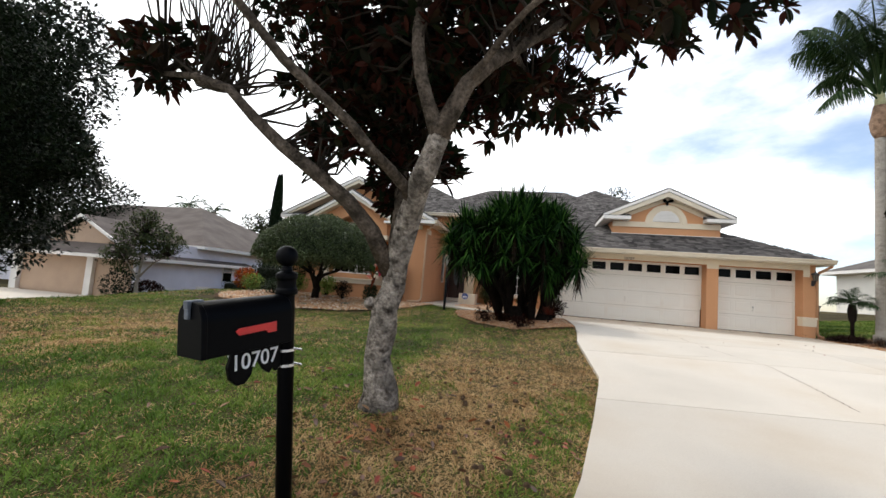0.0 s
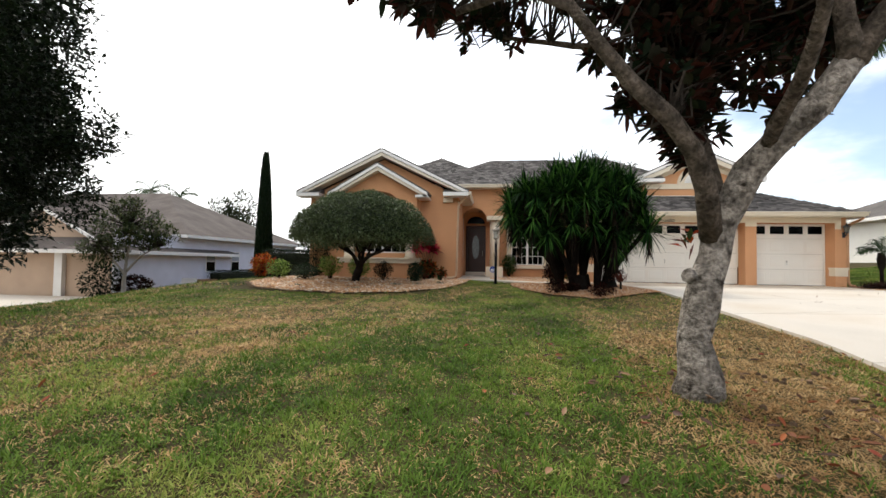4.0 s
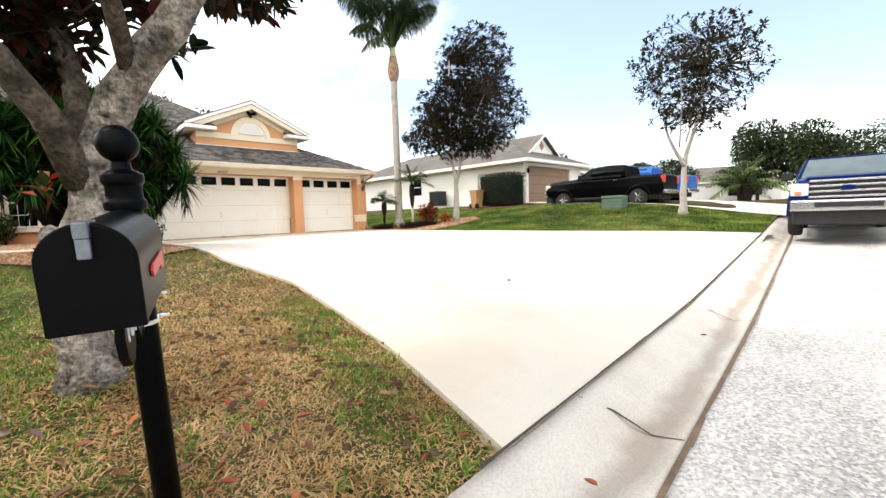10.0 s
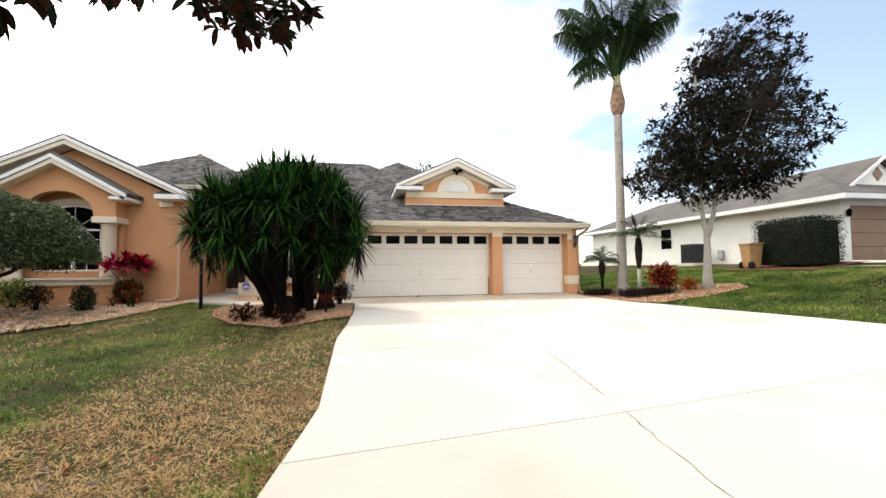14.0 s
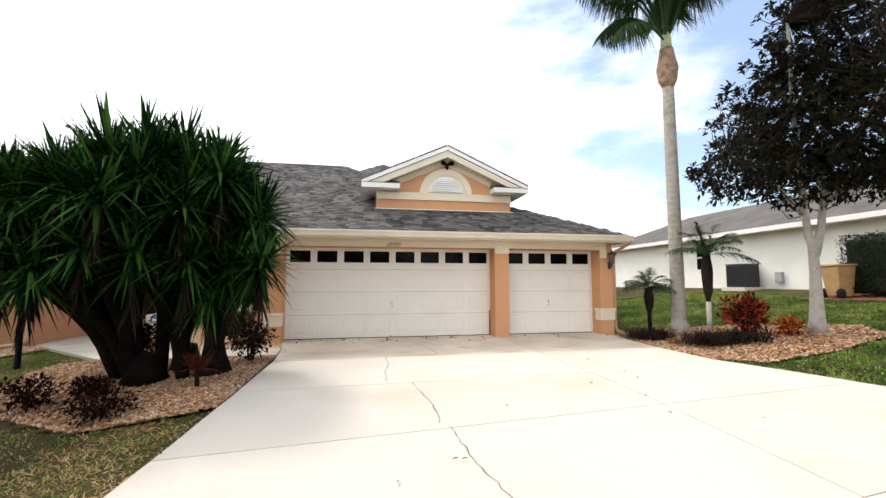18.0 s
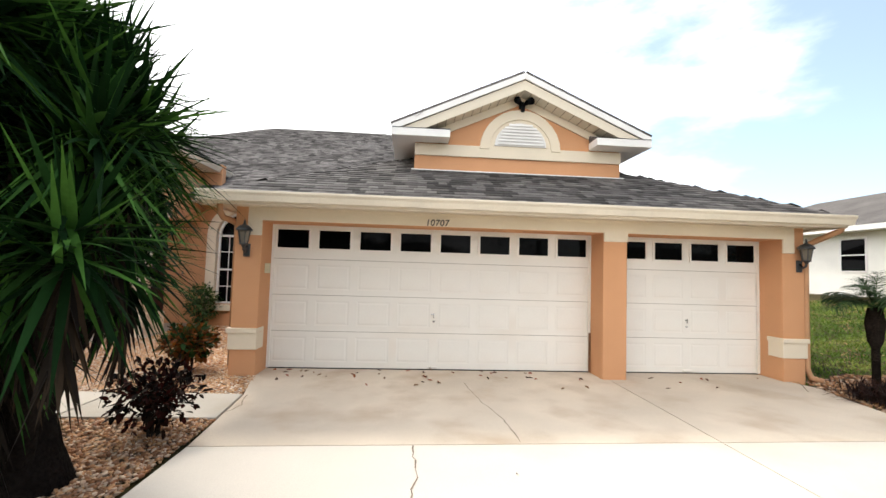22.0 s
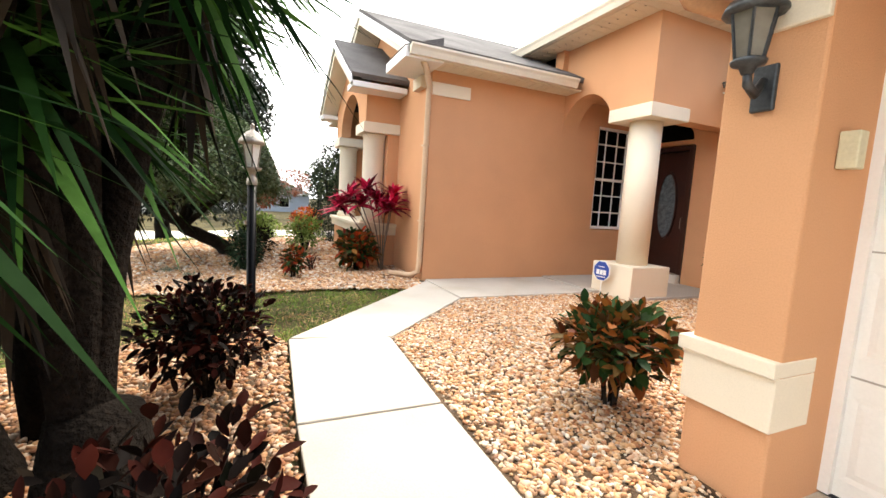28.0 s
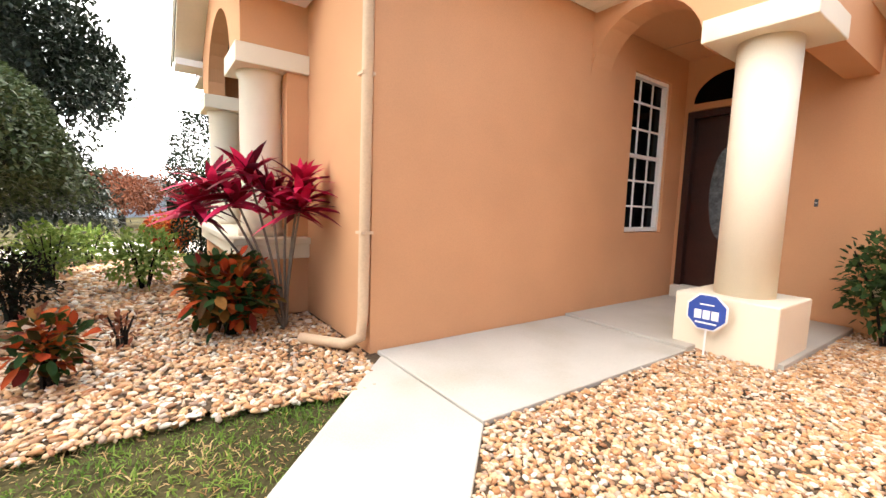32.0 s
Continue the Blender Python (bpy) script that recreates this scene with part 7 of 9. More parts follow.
# ---- pickups ----
def pickup(name_label, paint, at, turn, group=""):
    c = thing("pickup_truck", name_label, "pickup truck", at, group, turn=turn)

    def loft(rows, n=5, close=True):
        """Rows: x, half width at foot, half width at top, z foot, z top."""
        g = Geo()
        v = []
        for x, a, b, z0, z1 in rows:
            k = min(0.10, (z1 - z0) / 3)
            v += [(x, -a, z0 + k), (x, -a - 0.02, (z0 + z1) / 2), (x, -b, z1 - k), (x, -b + k, z1), (x, b - k, z1), (x, b, z1 - k), (x, a + 0.02, (z0 + z1) / 2), (x, a, z0 + k), (x, a - k, z0), (x, -a + k, z0)]
        m = 10
        f = []
        for i in range(len(rows) - 1):
            f += [(i * m + j, i * m + (j + 1) % m, (i + 1) * m + (j + 1) % m, (i + 1) * m + j) for j in range(m)]
        f += [tuple(range(m))[::-1], tuple(range((len(rows) - 1) * m, len(rows) * m))]
        return g.add(v, f)

    part("body", loft([(-2.92, 0.93, 0.92, 0.62, 1.32), (-2.85, 0.97, 0.95, 0.50, 1.36), (-0.9, 0.98, 0.95, 0.46, 1.36), (1.0, 0.98, 0.95, 0.46, 1.36), (1.5, 0.98, 0.94, 0.46, 1.34), (2.3, 0.98, 0.92, 0.48, 1.31), (2.75, 0.96, 0.89, 0.55, 1.27), (2.88, 0.92, 0.84, 0.62, 1.22)]), paint, c, bevel=0.02)
    part("hood", loft([(1.05, 0.82, 0.74, 1.28, 1.41), (2.0, 0.82, 0.72, 1.26, 1.395), (2.74, 0.80, 0.70, 1.18, 1.33)]), paint, c, bevel=0.01)
    part("cab", loft([(-1.25, 0.90, 0.74, 1.30, 1.86), (-1.1, 0.92, 0.74, 1.30, 1.93), (-0.3, 0.92, 0.75, 1.30, 1.96), (0.35, 0.92, 0.74, 1.30, 1.92)]), paint, c, bevel=0.02)
    gl = mat("car_glass", (0.012, 0.018, 0.022), 0.04, 0.1, 2, 20, 0.0, spec=0.4) if "car_glass" not in bpy.data.materials else bpy.data.materials["car_glass"]
    # paler than the side glass: reflected sky is put into the base colour
    part("windscreen", Geo().add([(0.36, -0.72, 1.88), (0.36, 0.72, 1.88), (1.18, 0.84, 1.33), (1.18, -0.84, 1.33), (0.30, -0.70, 1.85), (0.30, 0.70, 1.85), (1.08, 0.82, 1.31), (1.08, -0.82, 1.31)],
                                 [(0, 3, 2, 1), (4, 5, 6, 7), (0, 1, 5, 4), (1, 2, 6, 5), (2, 3, 7, 6), (3, 0, 4, 7)]), mat("sky_toned_windscreen", (0.10, 0.13, 0.14), 0.06, 0.12, 1.2, 4, 0.0, spec=0.5) if "sky_toned_windscreen" not in bpy.data.materials else bpy.data.materials["sky_toned_windscreen"], c, "sloping windscreen")
    for s in (-1, 1):
        part("pillar", Geo().tube([(0.34, s * 0.74, 1.90), (1.20, s * 0.88, 1.32)], 0.035, 6), paint, c)
        for x0, x1, x2, x3 in ((-1.02, -0.38, -0.36, -1.08), (-0.30, 0.33, 0.85, -0.32)):
            g = Geo()
            q = [(x3, 0.955, 1.37), (x2, 0.955, 1.37), (x1, 0.80, 1.83), (x0, 0.80, 1.83)]
            g.add([(x, s * y, z) for x, y, z in q] + [(x, s * (y - 0.03), z) for x, y, z in q], [(0, 1, 2, 3) if s > 0 else (3, 2, 1, 0), (7, 6, 5, 4) if s > 0 else (4, 5, 6, 7)] + [(i, 4 + i, 4 + (i + 1) % 4, (i + 1) % 4) for i in range(4)])
            part("side_window", g, gl, c)
        part("mirror", Geo().box(0.78, 0.92, min(s * 0.98, s * 1.22), max(s * 0.98, s * 1.22), 1.36, 1.56), RUBBER, c, "black door mirror", bevel=0.03)
        part("headlight", Geo().box(2.60, 2.90, min(s * 0.62, s * 0.93), max(s * 0.62, s * 0.93), 0.93, 1.20), mat("headlight_lens", (0.75, 0.74, 0.72), 0.12, 0.15, 14, 40, 0.1, spec=0.7) if "headlight_lens" not in bpy.data.materials else bpy.data.materials["headlight_lens"], c, "clear headlight", bevel=0.03)
        part("indicator", Geo().box(2.84, 2.915, min(s * 0.74, s * 0.86), max(s * 0.74, s * 0.86), 0.95, 1.03), mat("amber_lens", (0.55, 0.20, 0.10), 0.2, 0.1, 9, 40, 0.0) if "amber_lens" not in bpy.data.materials else bpy.data.materials["amber_lens"], c, "amber indicator", bevel=0.01)
        part("fog_lamp", Geo().box(2.90, 2.975, min(s * 0.66, s * 0.80), max(s * 0.66, s * 0.80), 0.70, 0.77), LAMPGLASS, c, bevel=0.01)
        part("fog_surround", Geo().box(2.86, 2.965, min(s * 0.60, s * 0.86), max(s * 0.60, s * 0.86), 0.66, 0.81), RUBBER, c, bevel=0.01)
        part("tail_lamp", Geo().box(-2.96, -2.80, min(s * 0.80, s * 0.965), max(s * 0.80, s * 0.965), 0.98, 1.30), RED, c, "red tail lamp", bevel=0.02)
        for x in (-1.85, 1.85):
            w = part("wheel", Geo().lathe([(0.20, -0.13), (0.34, -0.135), (0.385, -0.10), (0.40, 0.0), (0.385, 0.10), (0.34, 0.135), (0.20, 0.13)], (0, 0, 0), 24), RUBBER, c, "black tyre", smooth=True)
            w.matrix_basis = Matrix.Translation((x, s * 0.86, 0.40)) @ Matrix.Rotation(radians(90), 4, "X")
            r = part("rim", Geo().lathe([(0.0, -0.10), (0.05, -0.11), (0.245, -0.06), (0.26, -0.13), (0.27, -0.13), (0.27, 0.13), (0.26, 0.13), (0.245, 0.06), (0.05, 0.11), (0.0, 0.10)], (0, 0, 0), 24), RUBBER, w, "dark alloy rim", smooth=True)
            for k in range(6):
                a = math.pi * k / 3
                part("spoke", Geo().tube([(0.04 * math.cos(a), 0.04 * math.sin(a), 0.125 * (-s) * -1 * (1 if s < 0 else -1)), (0.25 * math.cos(a), 0.25 * math.sin(a), 0.11 * (1 if s < 0 else -1))], 0.022, 5), CHROME, w)
            part("wheel_arch", Geo().tube([(x + 0.50 * math.cos(a), s * 0.985, 0.42 + 0.50 * math.sin(a)) for a in np.linspace(0.1, math.pi - 0.1, 12)], 0.035, 6), paint, c)
        part("side_step", Geo().tube([(-1.2, s * 0.97, 0.42), (1.2, s * 0.97, 0.42)], 0.05, 8), RUBBER, c)
        part("door_handle", Geo().box(-0.9, -0.72, min(s * 0.97, s * 1.01), max(s * 0.97, s * 1.01), 1.20, 1.235), CHROME, c, bevel=0.008)
    part("grille", Geo().box(2.80, 2.90, -0.60, 0.60, 0.86, 1.26), RUBBER, c, "black grille", bevel=0.02)
    for z in (0.90, 1.015, 1.13, 1.24):
        part("grille_bar", Geo().box(2.88, 2.935, -0.62, 0.62, z - 0.022, z + 0.022), CHROME, c, "chrome grille bar", bevel=0.01)
    part("badge", Geo().lathe([(0.0, -0.02), (0.12, -0.02), (0.11, 0.02), (0.0, 0.02)], (0, 0, 0), 20), paint, c, "plain oval badge").matrix_basis = Matrix.Translation((2.94, 0, 1.08)) @ Matrix.Rotation(radians(90), 4, "Y") @ Matrix.Diagonal((0.5, 1.1, 1, 1))
    part("bumper", Geo().box(2.80, 2.98, -0.93, 0.93, 0.60, 0.84), CHROME, c, "chrome front bumper", bevel=0.04, segments=3)
    part("bumper_slot", Geo().box(2.95, 2.99, -0.52, 0.52, 0.68, 0.78), RUBBER, c, bevel=0.01)
    part("valance", Geo().box(2.55, 2.90, -0.88, 0.88, 0.30, 0.62), RUBBER, c, "black lower valance", bevel=0.03)
    part("rear_bumper", Geo().box(-3.02, -2.85, -0.9, 0.9, 0.50, 0.68), CHROME, c, bevel=0.03)
    part("chassis", Geo().box(-2.7, 2.6, -0.75, 0.75, 0.28, 0.55), RUBBER, c)
    for y in (-0.15, 0.45):
        part("wiper", Geo().tube([(1.20, y + 0.1, 1.345), (1.10, y - 0.45, 1.40)], 0.012, 5), RUBBER, c)
    return c


def car_paint(name, base):
    m = mat(name, base, 0.3, 0.06, 2, 60, 0.0, spec=0.06)
    return m


PBLUE, PBLACK, PBLUE2 = car_paint("blue_car_paint", (0.003, 0.012, 0.075)), car_paint("black_car_paint", (0.0010, 0.0011, 0.0016)), car_paint("bright_blue_car_paint", (0.03, 0.12, 0.38))
pickup("blue pickup truck with chrome grille parked along the kerb", PBLUE, (12.75, -15.08, gz(12.9, -15) - 0.07), 183)
pickup("black pickup truck parked in the neighbour's driveway", PBLACK, (18.3, -6.35, 0.66), 90)
pickup("bright blue pickup truck parked behind the black one", PBLUE2, (21.7, -6.3, 0.76), 90)

# ---- neighbour on the right ----
NWALL = mat("pale_stucco", (0.86, 0.84, 0.78), 0.9, 0.05, 1.0, 90, 0.2, spec=0.2)
NROOF = mat("weathered_grey_shingle", (0.13, 0.118, 0.11), 0.95, 0.2, 1.0, 60, 0.4, spec=0.15)
NBROWN = mat("tan_garage_door", (0.30, 0.19, 0.13), 0.7, 0.06, 1.2, 60, 0.1)
NH = thing("neighbour_house", "pale stucco neighbour house with grey hip roof and brown garage door", "house", (19.0, -1.0, 1.12))


def nwall(parent, x0, x1, y0, y1, z0, z1, m, name="wall", label="", bevel=0.0):
    return part(name, Geo().box(x0, x1, y0, y1, z0, z1), m, parent, label, bevel=bevel)


def nroof(parent, x0, x1, y0, y1, z, slope, m):
    h = min(x1 - x0, y1 - y0) / 2
    if x1 - x0 >= y1 - y0:
        a, b = (x0 + h, (y0 + y1) / 2, z + h * slope), (x1 - h, (y0 + y1) / 2, z + h * slope)
        fs = [[(x0, y0, z), (x1, y0, z), b, a], [(x1, y0, z), (x1, y1, z), b], [(x1, y1, z), (x0, y1, z), a, b], [(x0, y1, z), (x0, y0, z), a]]
    else:
        a, b = ((x0 + x1) / 2, y0 + h, z + h * slope), ((x0 + x1) / 2, y1 - h, z + h * slope)
        fs = [[(x0, y0, z), (x1, y0, z), a], [(x1, y0, z), (x1, y1, z), b, a], [(x1, y1, z), (x0, y1, z), b], [(x0, y1, z), (x0, y0, z), a, b]]
    for q in fs:
        g = Geo()
        g.add(q + [(p[0], p[1], p[2] - 0.12) for p in q], [tuple(range(len(q))), tuple(range(len(q), 2 * len(q)))[::-1]] + [(i, len(q) + i, len(q) + (i + 1) % len(q), (i + 1) % len(q)) for i in range(len(q))])
        part("roof", g, m, parent)
    for q in ((x0, x1, y0 - 0.05, y0), (x0, x1, y1, y1 + 0.05), (x0 - 0.05, x0, y0 - 0.05, y1 + 0.05), (x1, x1 + 0.05, y0 - 0.05, y1 + 0.05)):
        part("fascia", Geo().box(*q, z - 0.20, z - 0.01), WHITE, parent, "white fascia")


nwall(NH, 0, 0.2, 0, 18, -0.6, 2.45, NWALL)
nwall(NH, 0.2, 0.45, 0, 0.2, -0.6, 2.45, NWALL)
nwall(NH, 5.4, 7.0, 0, 0.2, -0.6, 2.45, NWALL)
nwall(NH, 0.45, 5.4, 0, 0.2, 2.2, 2.45, NWALL)
nwall(NH, 7.0, 14, 2.5, 2.7, -0.6, 2.45, NWALL)
nwall(NH, 0.2, 14, 17.8, 18, -0.6, 2.45, NWALL)
gd = nwall(NH, 0.45, 5.4, 0.12, 0.18, 0.0, 2.2, NBROWN, "garage_door", "brown sectional garage door")
for z in (0.55, 1.1, 1.65):
    part("section_gap", Geo().box(0.46, 5.39, 0.113, 0.12, z - 0.01, z + 0.01), JOINT, gd)
nroof(NH, -0.6, 7.6, -0.6, 18.6, 2.55, 0.45, NROOF)
nroof(NH, 5.0, 15.0, 1.9, 18.6, 2.55, 0.45, NROOF)
nwall(NH, -0.55, 7.5, -0.55, 0.0, 2.36, 2.40, WHITE, "soffit")
nwall(NH, -0.55, 0.0, 0.0, 18, 2.36, 2.40, WHITE, "soffit")
for (x0, x1, y, z, ap) in ((1.2, 5.8, 1.0, 2.9, 4.5), (6.2, 9.2, 3.0, 3.3, 4.6), (9.0, 12.0, 3.4, 3.0, 4.1)):
    cx = (x0 + x1) / 2
    part("gable", Geo().prism([(x0 + 0.2, z), (x1 - 0.2, z), (cx, ap - 0.15)], y, y + 0.2, "y"), NWALL, NH)
    for s in (-1, 1):
        e = cx + s * (x1 - x0) / 2
        g = Geo()
        q = [(e, y - 0.3, z), (cx, y - 0.3, ap), (cx, y + 4.5, ap), (e, y + 3.0, z)]
        q = q if s > 0 else q[::-1]
        g.add(q + [(a, b, c - 0.1) for a, b, c in q], [(0, 1, 2, 3), (7, 6, 5, 4)] + [(i, 4 + i, 4 + (i + 1) % 4, (i + 1) % 4) for i in range(4)])
        part("roof", g, NROOF, NH)
        q = [(e, z - 0.14), (cx, ap - 0.14), (cx, ap + 0.01), (e, z + 0.01)]
        part("rake_board", Geo().prism(q if s < 0 else q[::-1], y - 0.33, y - 0.29, "y"), WHITE, NH)
part("ornament", Geo().prism([(3.5, 3.42), (3.78, 3.75), (3.5, 4.08), (3.22, 3.75)], 0.96, 1.0, "y"), NBROWN, NH, "brown diamond ornament", bevel=0.02)
for y in (9.15,):
    w = nwall(NH, -0.012, 0.0, y, y + 0.95, 0.85, 2.1, GLASS_DARK, "window")
    for q in ((y - 0.03, y + 0.03, 0.82, 2.13), (y + 0.92, y + 0.98, 0.82, 2.13)):
        part("frame", Geo().box(-0.03, 0.0, q[0], q[1], q[2], q[3]), WHITE, w)
    for z in (0.82, 1.45, 2.08):
        part("frame", Geo().box(-0.03, 0.0, y, y + 0.95, z, z + 0.05), WHITE, w)
lan = thing("wall_lantern", "small black lantern beside the neighbour's garage door", "wall lantern", (19.2, -1.0, 2.95))
part("body", Geo().lathe([(0.03, -0.12), (0.07, -0.1), (0.09, 0.1), (0.1, 0.12), (0.02, 0.2)], (0.05, -0.12, 0), 8), IRON, lan)
part("arm", Geo().box(0.03, 0.07, -0.1, 0.0, -0.02, 0.02), IRON, lan)
ac = thing("air_conditioner", "grey outdoor air-conditioning unit on a concrete pad", "air conditioner", (18.35, 5.8, gz(18.35, 5.8) + 0.02))
part("pad", Geo().box(-0.55, 0.55, -0.6, 0.6, -0.1, 0.06), CONCRETE, ac, bevel=0.01)
ACM = mat("grey_ac_casing", (0.022, 0.025, 0.026), 0.6, 0.1, 4, 60, 0.1)
part("casing", Geo().box(-0.42, 0.42, -0.45, 0.45, 0.06, 1.05), ACM, ac, bevel=0.03)
for k in range(18):
    y = -0.40 + k * 0.047
    part("fin", Geo().box(-0.432, -0.42, y, y + 0.012, 0.12, 0.98), ACM, ac)
part("top", Geo().box(-0.44, 0.44, -0.47, 0.47, 1.05, 1.09), ACM, ac, bevel=0.02)
meter = thing("meter_box", "small pale meter box low on the neighbour's wall", "meter", (18.95, 4.6, 1.2))
part("casing", Geo().box(-0.10, 0.05, -0.15, 0.15, 0.1, 0.55), mat("pale_grey_metal", (0.4, 0.42, 0.43), 0.5), meter, bevel=0.01)


def hedge(label, at, size, n, leaf, seed, round_=0.06, group="", turn=0.0):
    rng = rng_of(seed)
    s = thing("hedge", label, "hedge", at, group, turn=turn)
    sx, sy, sz = size
    # solid box whose dark colour stands for the shade within the hedge
    part("inner_foliage", Geo().box(-sx / 2 + 0.08, sx / 2 - 0.08, -sy / 2 + 0.08, sy / 2 - 0.08, 0.05, sz - 0.08), bpy.data.materials["shade_dark_foliage"], s, "solid dark core with the foliage's inner shade in its colour", bevel=0.1)
    areas = [("z", sx * sy), ("x", sy * sz), ("x-", sy * sz), ("y", sx * sz), ("y-", sx * sz)]
    tot = sum(a for _, a in areas)
    B, D = [], []
    for k, a in areas:
        m = int(n * a / tot)
        p = rng.uniform(-0.5, 0.5, (m, 3)) * np.array([sx, sy, sz]) + np.array([0, 0, sz / 2])
        dd = np.zeros((m, 3))
        ax = "xyz".index(k[0])
        sg_ = -1 if k.endswith("-") else 1
        p[:, ax] = (sg_ * np.array([sx, sy, sz])[ax] / 2) if ax < 2 else sz
        dd[:, ax] = sg_
        p += rng.normal(0, 0.035, (m, 3))
        B.append(p)
        D.append(dd)
    B, D = np.concatenate(B), np.concatenate(D)
    part("foliage", leaf_mesh("foliage", B, D * 0.7 + unit(rng, len(B)), rng.uniform(0.06, 0.10, len(B)), rng.uniform(0.035, 0.05, len(B)), leaf, rng), None, s, kind="stuff")
    return s


hedge("clipped dark green hedge beside the neighbour's garage", (17.3, -0.6, gz(17.3, -0.6)), (1.5, 2.3, 1.80), 6200, HEDGE_LEAF, 201)
tb = thing("trash_bin", "tan plastic wheeled bin before the neighbour's hedge", "bin", (16.35, 0.5, gz(16.35, 0.5)), turn=-10)
TANBIN = mat("tan_plastic", (0.46, 0.27, 0.12), 0.6, 0.12, 4, 60, 0.1)
part("body", Geo().add([(-0.20, -0.24, 0.05), (0.22, -0.24, 0.05), (0.22, 0.24, 0.05), (-0.20, 0.24, 0.05), (-0.28, -0.31, 0.98), (0.30, -0.31, 0.98), (0.30, 0.31, 0.98), (-0.28, 0.31, 0.98)], [(0, 3, 2, 1), (4, 5, 6, 7), (0, 1, 5, 4), (1, 2, 6, 5), (2, 3, 7, 6), (3, 0, 4, 7)]), TANBIN, tb, bevel=0.03)
part("lid", Geo().box(-0.31, 0.33, -0.34, 0.34, 0.98, 1.05), TANBIN, tb, "flat hinged lid", bevel=0.025)
for q in (-0.27, 0.27):
    wq = part("wheel", Geo().lathe([(0.0, -0.03), (0.14, -0.03), (0.15, 0.0), (0.14, 0.03), (0.0, 0.03)], (0, 0, 0), 16), RUBBER, tb, "black wheel", smooth=True)
    wq.matrix_basis = Matrix.Translation((-0.20, q, 0.15)) @ Matrix.Rotation(radians(90), 4, "X")
mul = part("mulch_bed", Geo().add([(16.0, -2.1, gz(16, -2.1) + 0.02), (18.8, -2.1, gz(18.8, -2.1) + 0.02), (18.9, 1.3, gz(18.9, 1.3) + 0.02), (15.7, 1.3, gz(15.7, 1.3) + 0.02)], [(0, 1, 2, 3)]), mat("red_mulch", (0.20, 0.065, 0.045), 0.95, 0.3, 3, 30, 0.7, 0.03))
tagged(mul, "reddish mulch bed round the neighbour's hedge", "mulch bed", kind="structure")
ub = thing("utility_box", "low ribbed green utility box on the lawn", "utility box", (15.6, -7.9, gz(15.6, -7.9)), turn=8)
UGREEN = mat("utility_green", (0.13, 0.20, 0.15), 0.6, 0.1, 4, 60, 0.1)
part("base", Geo().box(-0.48, 0.48, -0.4, 0.4, -0.1, 0.36), UGREEN, ub, bevel=0.03)
part("lid", Geo().box(-0.51, 0.51, -0.43, 0.43, 0.36, 0.48), UGREEN, ub, bevel=0.04)
for k in range(4):
    part("rib", Geo().box(-0.495, 0.495, -0.415, 0.415, 0.02 + k * 0.085, 0.05 + k * 0.085), UGREEN, ub, bevel=0.008)
dr = Geo()
for a, b in zip(np.linspace(-13.7, -1.0, 13), np.linspace(-13.7, -1.0, 13)[1:]):
    dr.add([(17.0, a, gz(17, a) + 0.02), (24.5, a, gz(24.5, a) + 0.02), (24.5, b, gz(24.5, b) + 0.02), (17.0, b, gz(17.0, b) + 0.02)], [(0, 1, 2, 3)])
tagged(part("neighbour_driveway", dr, CONCRETE), "pale concrete driveway of the neighbour", "driveway", kind="structure")

# ---- neighbour on the left ----
LWALL = mat("lavender_white_stucco", (0.76, 0.76, 0.84), 0.9, 0.05, 1.0, 90, 0.2, spec=0.2)
LROOF = mat("brown_grey_shingle", (0.125, 0.105, 0.095), 0.95, 0.2, 1.0, 60, 0.4, spec=0.15)
LDOOR = mat("beige_garage_door", (0.50, 0.36, 0.26), 0.7, 0.06, 1.2, 60, 0.1)
LX, LY = -22.4, 3.4
LH = thing("neighbour_house", "lavender-white stucco neighbour house with brown-grey roof and beige garage doors", "house", (LX, LY, -1.42))
nwall(LH, -0.2, 0, 0, 19.5, -0.5, 3.4, LWALL)
nwall(LH, -0.45, -0.2, 0, 0.2, -0.5, 2.3, LDOOR)
nwall(LH, -3.35, -2.9, -0.12, 0.2, -0.5, 2.3, WHITE, "pier", "white pier between the doors")
nwall(LH, -8.9, -8.4, -0.12, 0.2, -0.5, 2.3, WHITE, "pier", "white pier beside the door")
nwall(LH, -8.4, -3.35, 0.0, 0.2, 2.15, 2.35, LDOOR)
nwall(LH, -2.9, -0.45, 0.0, 0.2, 2.15, 2.35, LDOOR)
for x0, x1 in ((-8.4, -3.35), (-2.9, -0.45)):
    d = nwall(LH, x0, x1, 0.1, 0.16, 0.0, 2.2, LDOOR, "garage_door", "beige sectional garage door")
    for z in (0.55, 1.1, 1.65):
        part("section_gap", Geo().box(x0 + 0.01, x1 - 0.01, 0.094, 0.1, z - 0.006, z + 0.006), LDOOR, d)
nwall(LH, -9.1, -8.9, 0, 6.0, -0.5, 2.35, LWALL)
nwall(LH, -24, -9.1, 5.8, 6.0, -0.5, 3.4, LWALL)
nwall(LH, -24, -0.2, 19.3, 19.5, -0.5, 3.4, LWALL)
nwall(LH, -24, -23.8, 6.0, 19.3, -0.5, 3.4, LWALL)
nroof(LH, -9.6, 0.5, -0.6, 9.5, 2.42, 0.45, LROOF)
nroof(LH, -24.5, 0.55, 4.2, 20.1, 3.5, 0.48, LROOF)
part("soffit", Geo().box(-9.5, 0.45, -0.55, 0.0, 2.30, 2.34), WHITE, LH)
